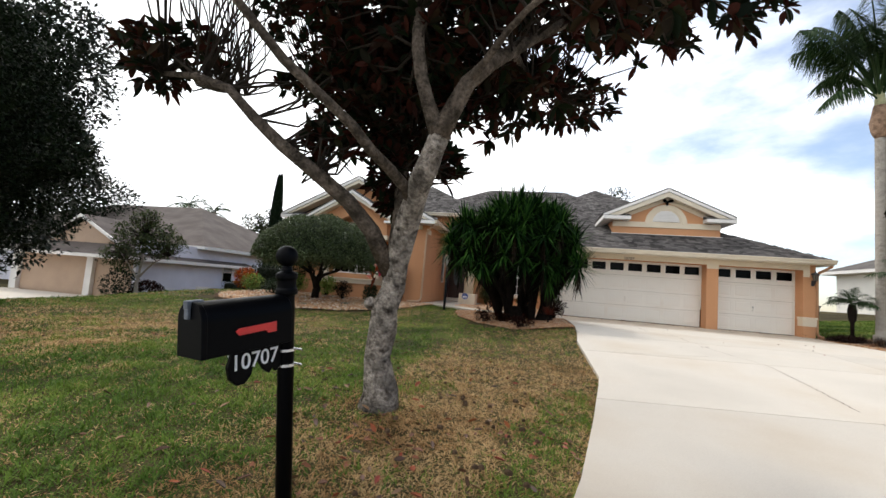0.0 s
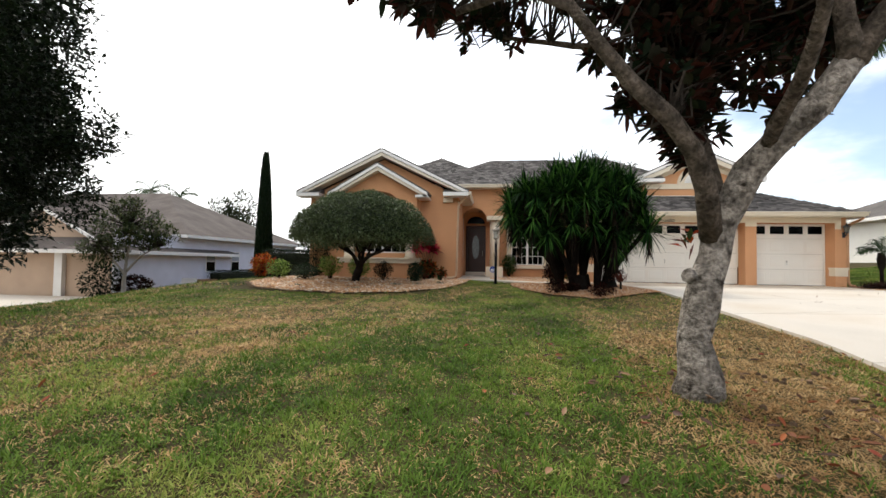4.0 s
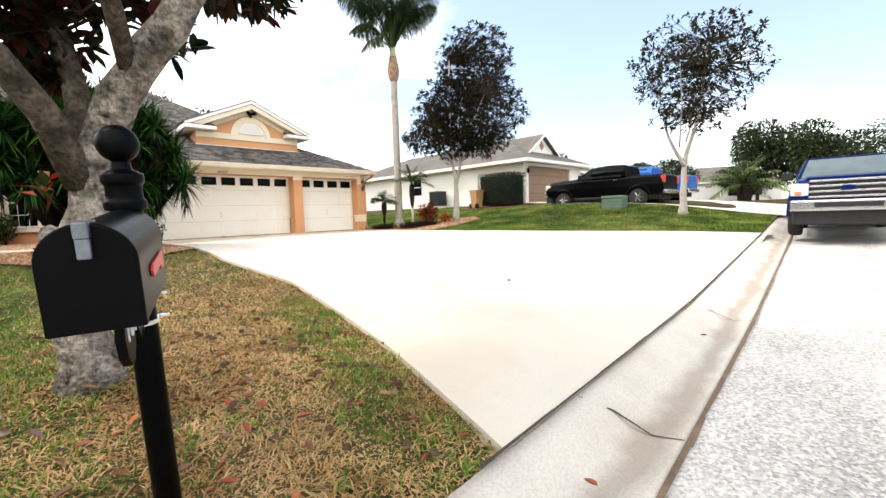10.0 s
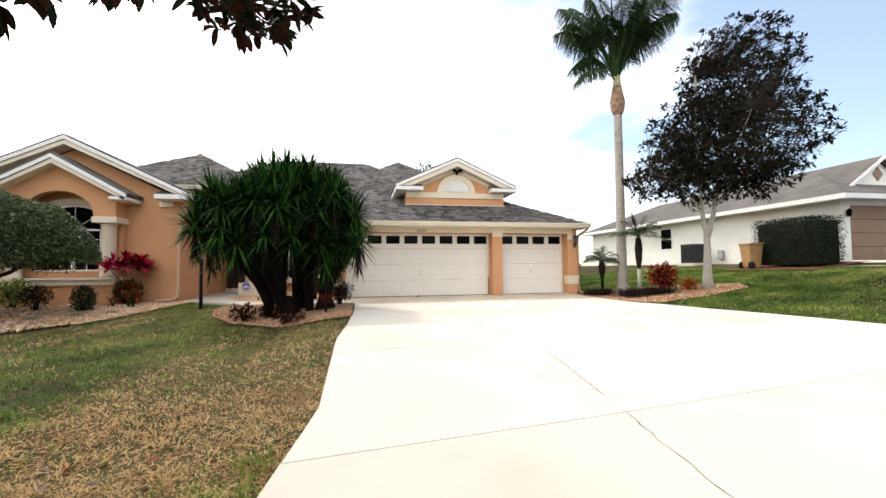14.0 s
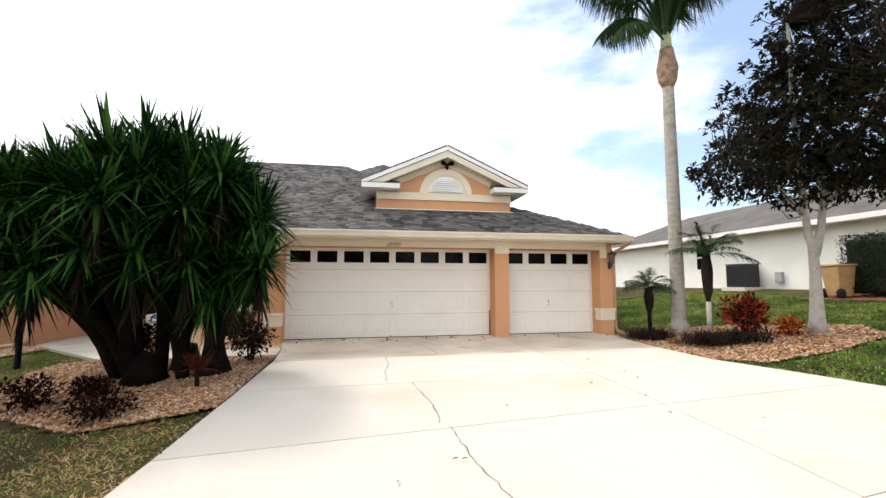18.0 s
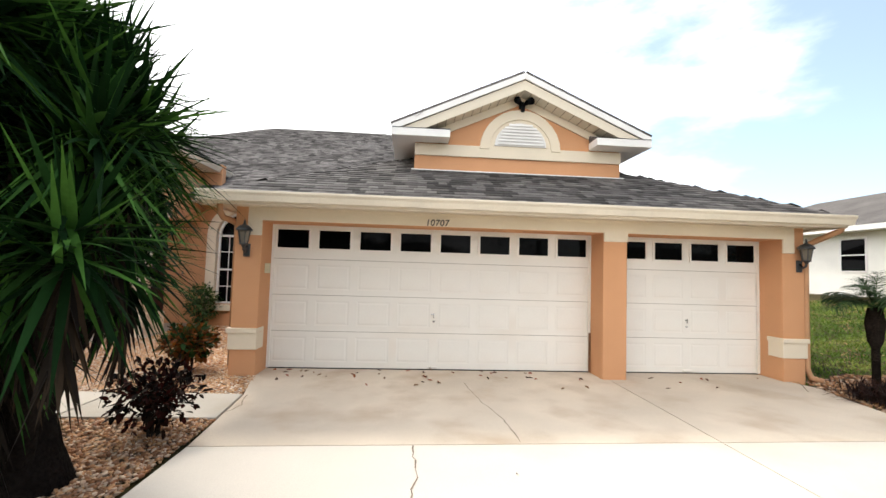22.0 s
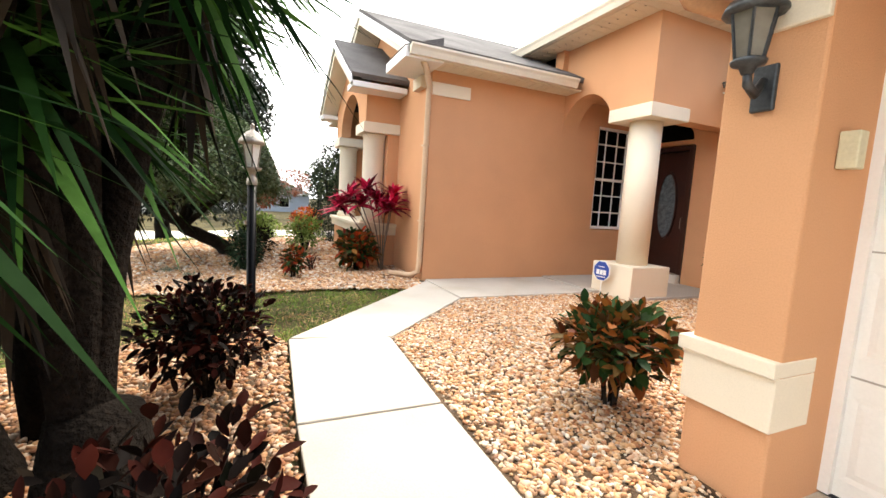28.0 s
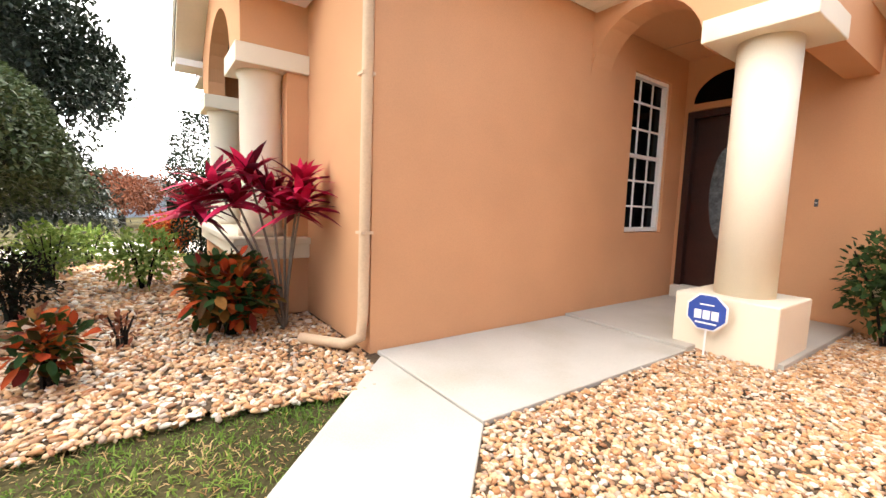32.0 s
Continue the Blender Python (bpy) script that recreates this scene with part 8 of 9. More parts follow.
part("gable", Geo().prism([(-8.4, 2.75), (-2.0, 2.75), (-5.2, 4.5)], 0.9, 1.1, "y"), LDOOR, LH)
for s in (-1, 1):
    e = -5.2 + s * 3.7
    q = [(e, 2.68), (-5.2, 4.62), (-5.2, 4.80), (e, 2.86)]
    part("rake_board", Geo().prism(q if s < 0 else q[::-1], 0.55, 0.62, "y"), WHITE, LH, "white rake board")
    g = Geo()
    q = [(e, 0.6, 2.86), (-5.2, 0.6, 4.8), (-5.2, 8.0, 4.8), (e, 4.0, 2.86)]
    q = q if s > 0 else q[::-1]
    g.add(q + [(a, b, c - 0.1) for a, b, c in q], [(0, 1, 2, 3), (7, 6, 5, 4)] + [(i, 4 + i, 4 + (i + 1) % 4, (i + 1) % 4) for i in range(4)])
    part("roof", g, LROOF, LH)
for y in (6.7, 9.4, 15.2):
    w = nwall(LH, 0.0, 0.015, y, y + 0.95, 1.2, 2.55, GLASS_DARK, "window", "white-framed sash window")
    for q in ((y - 0.04, y + 0.03, 1.17, 2.58), (y + 0.92, y + 0.99, 1.17, 2.58), (y, y + 0.95, 1.17, 1.23), (y, y + 0.95, 1.85, 1.92), (y, y + 0.95, 2.52, 2.58)):
        part("frame", Geo().box(0.015, 0.04, q[0], q[1], q[2], q[3]), WHITE, w)
    part("blind", Geo().box(0.016, 0.024, y + 0.03, y + 0.92, 1.92, 2.52), mat("grey_blind", (0.34, 0.35, 0.38), 0.7, 0.05) if "grey_blind" not in bpy.data.materials else bpy.data.materials["grey_blind"], w, "pale window blind")
dr = Geo()
for a, b in zip(np.linspace(-15.0, 3.3, 14), np.linspace(-15.0, 3.3, 14)[1:]):
    for x in (-31.2, -28.3, -25.4):
        dr.add([(x, a, gz(x, a) + 0.02), (x + 2.9, a, gz(x + 2.9, a) + 0.02), (x + 2.9, b, gz(x + 2.9, b) + 0.02), (x, b, gz(x, b) + 0.02)], [(0, 1, 2, 3)])
tagged(part("neighbour_driveway", dr, CONCRETE), "pale concrete driveway of the neighbour", "driveway", kind="structure")
hedge("dark clipped hedge along the neighbour's wall", (-21.3, 12.2, gz(-21.3, 12.2)), (0.9, 5.6, 1.15), 4200, HEDGE_LEAF, 211)
hedge("tall clipped dark hedge beside the house", (-12.3, 1.6, gz(-12.3, 1.6) - 0.1), (1.9, 1.2, 1.15), 3600, HEDGE_LEAF, 212)
shrub("topiary", "tall dark columnar topiary beside the bay", (-10.25, -0.55, 0), 0.50, 2.55, 5200, HEDGE_LEAF, 213, 0.06, 0.035, 0.0, 4, "topiary", hollow=0.85)
cy = thing("cypress", "slender dark Italian cypress", "cypress", (-17.2, 8.0, gz(-17.2, 8.0)))
rng = rng_of(214)
n = 9000
t_ = rng.rand(n) ** 0.8
R = 0.47 * np.clip(1 - t_, 0, 1) ** 0.55 * np.clip(t_ * 8 + 0.4, 0, 1)
an = rng.rand(n) * 2 * np.pi
base = np.stack([R * np.cos(an), R * np.sin(an), 0.2 + 7.4 * t_], 1)
part("trunk", Geo().tube([(0, 0, -0.2), (0, 0, 6.5)], [0.12, 0.03], 8), BARK_DARK, cy)
# solid core in the shade-dark colour behind the outer leaves
part("inner_foliage", Geo().lathe([(0.1, 0.3), (0.36, 0.8), (0.38, 2.5), (0.29, 4.6), (0.15, 6.4), (0.02, 7.4)], (0, 0, 0), 12), bpy.data.materials["shade_dark_foliage"], cy, smooth=True)
part("foliage", leaf_mesh("foliage", base, np.stack([np.cos(an) * 0.4, np.sin(an) * 0.4, np.ones(n)], 1), rng.uniform(0.14, 0.34, n), rng.uniform(0.05, 0.08, n), HEDGE_LEAF, rng, droop=-0.1), None, cy, kind="stuff")
sp = thing("far_cypress", "thin dark cypress tip behind the front gable", "cypress", (-19.6, 21.5, -1.4))
part("trunk", Geo().tube([(0, 0, -0.2), (0, 0, 6.0)], [0.10, 0.03], 6), BARK_DARK, sp)
# the whole far cypress is a solid body in the shade-dark colour
part("foliage", Geo().lathe([(0.1, 0.6), (0.30, 1.4), (0.30, 4.6), (0.22, 7.4), (0.10, 9.2), (0.01, 9.75)], (0, 0, 0), 10), bpy.data.materials["shade_dark_foliage"], sp, smooth=True)
tree("small_tree", "small leafy olive-green tree before the neighbour's garage", (-20.1, 1.5, gz(-20.1, 1.5)),
     [([(0, 0, -0.1), (0.0, 0, 0.8), (0.1, 0, 1.6), (0.2, 0, 3.2)], 0.12, 0.03), ([(0.05, 0, 1.0), (-0.7, 0, 1.8), (-1.3, 0, 2.4)], 0.06, 0.02), ([(0.1, 0, 1.2), (0.8, 0, 1.9), (1.6, 0, 2.3)], 0.06, 0.02)],
     [((0.2, 0, 3.1), (1.7, 1.4, 1.0), 260), ((-1.2, 0, 2.1), (1.1, 0.9, 0.6), 120), ((1.3, 0, 2.8), (1.2, 0.9, 0.6), 110), ((0.0, 0, 4.1), (0.8, 0.7, 0.6), 80)], BARK_PALE, multi("olive_leaf", [(0.028, 0.052, 0.016), (0.065, 0.095, 0.03), (0.12, 0.135, 0.045)], 0.6, 0.15, 0.15), 215, 0.18, 0.07, 8, 0.2)
for k, (x, y, r, h, lf) in enumerate([(-22.0, 2.3, 0.85, 1.7, HEDGE_LEAF), (-20.6, 2.6, 0.7, 1.0, DARKRED_LEAF)]):
    shrub("foundation_shrub", "dark rounded shrub by the neighbour's garage", (x, y, gz(x, y)), r, h, 1200, lf, 220 + k, 0.14, 0.08, 0.0, 5, group="neighbour's shrubs", hollow=0.8)
bx = thing("planter_pots", "row of brown planter pots by the neighbour's wall", "pots", (-21.5, 8.6, gz(-21.5, 8.6)))
for k in range(2):
    part("pot", Geo().lathe([(0.25, -0.1), (0.36, 0.55), (0.42, 0.6), (0.42, 0.68), (0.3, 0.68)], (0, k * 1.0, 0), 12), mat("brown_clay", (0.26, 0.15, 0.09), 0.8, 0.15, 5, 50, 0.2), bx, smooth=True)
pn = thing("white_panel", "white lattice panel leaning by the neighbour's wall", "panel", (-21.6, 7.2, gz(-21.6, 7.2)))
part("frame", Geo().add([(-0.4, 0, -0.1), (0.4, 0.2, -0.1), (0.5, 0.35, 0.8), (-0.3, 0.15, 0.8), (-0.4, 0.05, -0.1), (0.4, 0.25, -0.1), (0.5, 0.4, 0.8), (-0.3, 0.2, 0.8)], [(0, 1, 2, 3), (7, 6, 5, 4), (0, 4, 5, 1), (1, 5, 6, 2), (2, 6, 7, 3), (3, 7, 4, 0)]), WHITE, pn)

# ---- distance ----
OLIVE_LEAF = multi("sunny_olive_leaf", [(0.05, 0.07, 0.025), (0.11, 0.14, 0.05), (0.17, 0.20, 0.08)], 0.6, 0.07, 0.15)
SAGO_LEAF = multi("date_palm_leaf", [(0.08, 0.12, 0.04), (0.16, 0.21, 0.08), (0.24, 0.26, 0.12)], 0.6, 0.07, 0.15)


def far_tree(label, x, y, z, r, h, n, leaf, seed, name="far_tree"):
    rng = rng_of(seed)
    s = thing(name, label, "tree", (x, y, z + float(fall(y))))
    part("trunk", Geo().tube([(0, 0, -0.3), (0, 0, h * 0.6)], [r * 0.09, r * 0.04], 7), BARK_DARK, s)
    lobes = np.concatenate([[[0, 0, h * 0.62]], rng.normal(0, 1, (7, 3)) * np.array([r * 0.5, r * 0.5, h * 0.14]) + np.array([0, 0, h * 0.62])])
    pick = rng.randint(0, len(lobes), n)
    u = unit(rng, n) * rng.rand(n, 1) ** 0.3
    base = lobes[pick] + u * np.array([r * 0.58, r * 0.58, h * 0.24])
    part("crown", leaf_mesh("crown", base, u + unit(rng, n) * 0.6, rng.uniform(0.22, 0.42, n), rng.uniform(0.13, 0.22, n), leaf, rng), None, s, kind="stuff")


for k, (x, y, z, r, h, lf) in enumerate([(42, -14.2, 0.4, 2.6, 6.8, FAR_LEAF), (50, -7.6, 0.5, 2.0, 8.0, FAR_LEAF), (54, -10.4, 0.5, 3.6, 8.4, FAR_LEAF), (52, -19.5, 0.5, 3.8, 8.0, OLIVE_LEAF), (58, -21, 0.6, 5.5, 10, FAR_LEAF), (40, -23.5, 0.3, 4, 7, FAR_LEAF), (62, -4, 0.8, 4, 4.6, FAR_LEAF), (48, 2, 1.0, 2.6, 4.6, FAR_LEAF),
                                          (10.6, 31, 0, 3.6, 12.2, FAR_LEAF), (-31.5, 27, -1.5, 2.6, 9.0, FAR_LEAF), (-8, 44, -1, 3.6, 8.5, FAR_LEAF),
                                          (-46, -3, -1.5, 3.6, 5.6, RUSSET_LEAF), (-54, -14, -1.5, 4.6, 8, FAR_LEAF), (-38, 12, -1.5, 4.4, 9, OAK_LEAF), (-62, 6, -1.5, 5, 9, FAR_LEAF), (-70, -6, -1.5, 5, 7, FAR_LEAF), (-30, -22.5, -1.0, 4, 8, FAR_LEAF), (0, -31, 0, 5, 9, FAR_LEAF), (14, -33, 0, 5, 9, FAR_LEAF), (-14, -34, 0, 5, 9, FAR_LEAF), (28, -32, 0, 5, 9, FAR_LEAF)]):
    far_tree("russet bare-branched tree in the distance" if lf is RUSSET_LEAF else "distant leafy green tree", x, y, z, r, h, (9000 if x == 10.6 else 6000) if y > -25 else 1500, lf, 300 + k)
for k, (x, y, h) in enumerate([(-33.5, 18, 8.0), (-31.5, 19, 7.5)]):
    s = thing("far_palm", "distant queen palm behind the neighbour's roof", "palm", (x, y, -1.4))
    part("trunk", Geo().tube([(0, 0, -0.2), (0, 0, h)], [0.18, 0.13], 8), BARK_PALE, s)
    frond_crown(s, (0, 0, h), 12, 2.2, PALM_LEAF, rng_of(340 + k), (0.0, 1.2), 16, 0.08, 0.5, 1.3, 0.04)
s = thing("sago_palm", "low spreading date palm across the far lawn", "palm", (30.5, -9.9, 0.70))
part("trunk", Geo().lathe([(0.35, -0.2), (0.4, 0.5), (0.3, 1.1)], (0, 0, 0), 10), BARK_DARK, s)
frond_crown(s, (0, 0, 1.2), 30, 2.8, SAGO_LEAF, rng_of(350), (0.0, 1.3), 24, 0.06, 0.5, 1.0, 0.03)


def far_house(label, x, y, z, w, dpt, wallm, roofm, turn=0.0, door=True):
    s = thing("far_house", label, "house", (x, y, z + float(fall(y))), "distant houses", turn=turn)
    for q in ((-w / 2, w / 2, 0, 0.2), (-w / 2, w / 2, dpt - 0.2, dpt), (-w / 2, -w / 2 + 0.2, 0.2, dpt - 0.2), (w / 2 - 0.2, w / 2, 0.2, dpt - 0.2)):
        nwall(s, *q, -0.6, 2.7, wallm)
    nroof(s, -w / 2 - 0.5, w / 2 + 0.5, -0.5, dpt + 0.5, 2.8, 0.45, roofm)
    if door:
        nwall(s, -w / 2 + 1, -w / 2 + 5.5, -0.05, 0.0, 0, 2.2, WHITE, "garage_door", "white garage door")
    for k in range(2):
        x0 = 0.5 + k * 2.8
        wd = nwall(s, x0, x0 + 1.3, -0.03, 0.0, 0.8, 2.1, GLASS_DARK, "window")
        part("frame", Geo().box(x0 - 0.06, x0, -0.05, 0.0, 0.75, 2.15).box(x0 + 1.3, x0 + 1.36, -0.05, 0.0, 0.75, 2.15).box(x0, x0 + 1.3, -0.05, 0.0, 2.1, 2.15).box(x0, x0 + 1.3, -0.05, 0.0, 0.75, 0.8), WHITE, wd)
    return s


GREYBLUE = mat("grey_blue_stucco", (0.34, 0.38, 0.42), 0.9, 0.06, 1.0, 60, 0.2)
far_house("distant grey-blue house behind a lawn", -66, -2.5, -1.5, 15, 10, GREYBLUE, NROOF, 90)
far_house("distant pale house with white garage door", -52, -20, -1.5, 15, 10, NWALL, LROOF, 120)
far_house("distant pale house across the street", 2, -36, 0.0, 16, 10, NWALL, NROOF, 180)
far_house("distant pale house across the street", 30, -36, 0.3, 16, 10, NWALL, LROOF, 180)
far_house("distant pale house down the street", 68, -1, 1.0, 14, 10, NWALL, NROOF, -60)


# ---- beds, pebbles, grass, fallen leaves ----
def inside(px, py, poly):
    """Even-odd test of many points against a polygon."""
    hit = np.zeros(len(px), bool)
    n = len(poly)
    for i in range(n):
        (x0, y0), (x1, y1) = poly[i], poly[(i + 1) % n]
        if y0 == y1:
            continue
        c = ((y0 > py) != (y1 > py)) & (px < (x1 - x0) * (py - y0) / (y1 - y0) + x0)
        hit ^= c
    return hit


BED_L = [(-4.45, -0.25), (-4.62, -1.3), (-4.55, -2.2), (-4.85, -3.2), (-5.3, -4.2), (-6.0, -4.95), (-7.5, -5.35), (-9.0, -5.15), (-10.4, -4.6), (-11.2, -3.6), (-11.2, -0.4), (-10.7, 0.0), (-9.3, 0.0), (-9.3, -0.61), (-6.4, -0.61), (-6.4, 0.0), (-4.97, 0.0), (-4.88, 0.03)]
COURT = [(-2.45, -1.22), (0.16, -1.29), (0.02, -0.46), (-0.37, -0.46), (-0.37, 4.37), (-3.14, 4.37), (-3.14, 3.1), (-3.18, 2.35), (-3.72, 2.35), (-3.72, 0.06)]
BED_Y = [(-2.55, -2.08), (-1.25, -2.12), (0.24, -2.12), (0.27, -5.30), (-0.1, -5.45), (-1.1, -5.25), (-2.2, -4.65), (-2.85, -3.7), (-3.12, -2.75), (-3.02, -2.25)]
BED_P = [(7.97, -0.4), (7.66, -1.5), (7.54, -2.6), (7.53, -3.8), (8.1, -4.35), (9.5, -4.35), (11.4, -3.95), (12.1, -3.0), (10.6, -1.2), (8.8, -0.2)]
for poly, label in ((BED_L, "pebble-covered planting bed before the house"), (COURT, "river pebble court beside the front walk"), (BED_Y, "river pebble bed round the yucca"), (BED_P, "pebble and mulch bed beside the driveway")):
    g = Geo()
    step = 0.15
    gx, gy = np.arange(min(q[0] for q in poly), max(q[0] for q in poly), step), np.arange(min(q[1] for q in poly), max(q[1] for q in poly), step)
    for x in gx:
        for y in gy[inside(np.full(len(gy), x + step / 2), gy + step / 2, poly)]:
            g.add([(a, b, gz(a, b) + 0.006) for a, b in ((x, y), (x + step, y), (x + step, y + step), (x, y + step))], [(0, 1, 2, 3)])
    tagged(part("planting_bed", g, MULCH), label, "planting bed", kind="structure")

PEBBLE = multi("river_pebbles", [(0.55, 0.24, 0.09), (0.74, 0.44, 0.22), (0.42, 0.16, 0.06), (0.84, 0.66, 0.46), (0.64, 0.33, 0.14), (0.90, 0.82, 0.68), (0.30, 0.14, 0.07), (0.80, 0.50, 0.26)], 0.6, 0.35, fine=30)

# browner stones with bark, dimmed to include the shade under the yucca
PEBBLE_DULL = multi("shade_dimmed_brown_pebbles_and_bark", [(0.46, 0.21, 0.09), (0.62, 0.37, 0.19), (0.30, 0.12, 0.055), (0.78, 0.61, 0.44), (0.22, 0.10, 0.05), (0.40, 0.19, 0.09)], 0.75, 0.2, fine=30)


def pebbles(poly, density, size, seed, label, z_off=0.0, stone=PEBBLE):
    rng = rng_of(seed)
    xs, ys = [p[0] for p in poly], [p[1] for p in poly]
    n = int((max(xs) - min(xs)) * (max(ys) - min(ys)) * density)
    px, py = rng.uniform(min(xs), max(xs), n), rng.uniform(min(ys), max(ys), n)
    k = inside(px, py, poly)
    px, py = px[k], py[k]
    n = len(px)
    phi = (1 + 5 ** 0.5) / 2
    ico = np.array([(-1, phi, 0), (1, phi, 0), (-1, -phi, 0), (1, -phi, 0), (0, -1, phi), (0, 1, phi), (0, -1, -phi), (0, 1, -phi), (phi, 0, -1), (phi, 0, 1), (-phi, 0, -1), (-phi, 0, 1)]) / math.sqrt(1 + phi * phi)
    fc = np.array([(0, 11, 5), (0, 5, 1), (0, 1, 7), (0, 7, 10), (0, 10, 11), (1, 5, 9), (5, 11, 4), (11, 10, 2), (10, 7, 6), (7, 1, 8), (3, 9, 4), (3, 4, 2), (3, 2, 6), (3, 6, 8), (3, 8, 9), (4, 9, 5), (2, 4, 11), (6, 2, 10), (8, 6, 7), (9, 8, 1)])
    r = size * rng.uniform(0.5, 1.35, n)
    sc = np.stack([r * rng.uniform(0.95, 1.65, n), r * rng.uniform(0.62, 0.95, n), r * rng.uniform(0.4, 0.7, n)], 1)
    a, b = rng.rand(n) * 2 * np.pi, rng.normal(0, 0.3, n)
    v = ico[None] * sc[:, None] * (1 + rng.normal(0, 0.07, (n, 12, 1)))
    x, y, z = v[..., 0], v[..., 1], v[..., 2]
    x, z = x * np.cos(b)[:, None] - z * np.sin(b)[:, None], x * np.sin(b)[:, None] + z * np.cos(b)[:, None]
    x, y = x * np.cos(a)[:, None] - y * np.sin(a)[:, None], x * np.sin(a)[:, None] + y * np.cos(a)[:, None]
    zz = ground_z(px, py) + z_off + rng.rand(n) * size * 0.9
    v = np.stack([x + px[:, None], y + py[:, None], z + zz[:, None]], -1).reshape(-1, 3)
    f = (np.arange(n)[:, None, None] * 12 + fc[None]).reshape(-1, 3)
    ob = new("pebbles", fast_mesh("pebbles", v, f, stone, True))
    tagged(ob, label, "pebbles", kind="stuff")


pebbles(COURT, 2900, 0.0168, 401, "tan, white and orange river pebbles")
pebbles(BED_Y, 2100, 0.0185, 402, "brown and tan river pebbles, dimmed for the yucca's shade", stone=PEBBLE_DULL)
near_L = [(-4.38, -0.2), (-4.53, -1.3), (-4.47, -2.2), (-4.77, -3.22), (-5.22, -4.2), (-6.6, -3.6), (-6.9, -0.68), (-6.35, -0.66), (-6.35, -0.03), (-4.97, -0.03)]
far_L = [(-5.35, -4.1), (-6.0, -4.85), (-7.5, -5.25), (-9.0, -5.05), (-10.3, -4.5), (-11.1, -3.5), (-11.1, -0.5), (-10.7, -0.05), (-9.35, -0.05), (-9.35, -0.68), (-6.95, -0.68), (-6.65, -3.6)]
pebbles(near_L, 1500, 0.021, 403, "tan, white and orange river pebbles")
pebbles(far_L, 520, 0.034, 404, "tan, white and orange river pebbles")
pebbles(BED_P, 640, 0.024, 405, "tan and brown river pebbles and mulch", stone=PEBBLE_DULL)


GRASS_G = multi("green_grass_blade", [(0.014, 0.044, 0.005), (0.080, 0.160, 0.018), (0.19, 0.29, 0.040), (0.42, 0.42, 0.11)], 0.7, 0.2, 0.2, noise_scale=0.9)
GRASS_S = multi("straw_grass_blade", [(0.17, 0.09, 0.035), (0.48, 0.28, 0.115), (0.68, 0.47, 0.23), (0.34, 0.19, 0.075), (0.55, 0.33, 0.14)], 0.8, 0.2, 0.2, noise_scale=1.2)


def wave(x, y, s, seed):
    r = rng_of(seed)
    v = np.zeros(len(x))
    for k in range(7):
        a, f, p = r.rand() * 6.28, s * (0.5 + 1.6 * r.rand()), r.rand() * 6.28
        v += np.sin((x * np.cos(a) + y * np.sin(a)) * f * 6.28 + p)
    return v / 3.0


def not_lawn(x, y):
    bad = inside(x, y, BED_L) | inside(x, y, COURT) | inside(x, y, BED_Y) | inside(x, y, BED_P)
    drv = [(p[0], p[1]) for p in D_LEFT] + [(p[0], p[1]) for p in D_RIGHT[::-1]]
    bad |= inside(x, y, drv)
    bad |= inside(x, y, [(-2.62, -2.08), (0.2, -2.1), (0.2, -1.29), (-2.45, -1.22), (-3.7, 0.05), (-3.7, 4.4), (-5.0, 4.4), (-5.0, 0.0), (-4.87, 0.03)])
    bad |= (y < kerb_y(x) + 0.03) | ((y > -0.02) & (x > -10.8) & (x < 8.0))
    bad |= (x > 17.0) & (x < 24.5)
    return bad


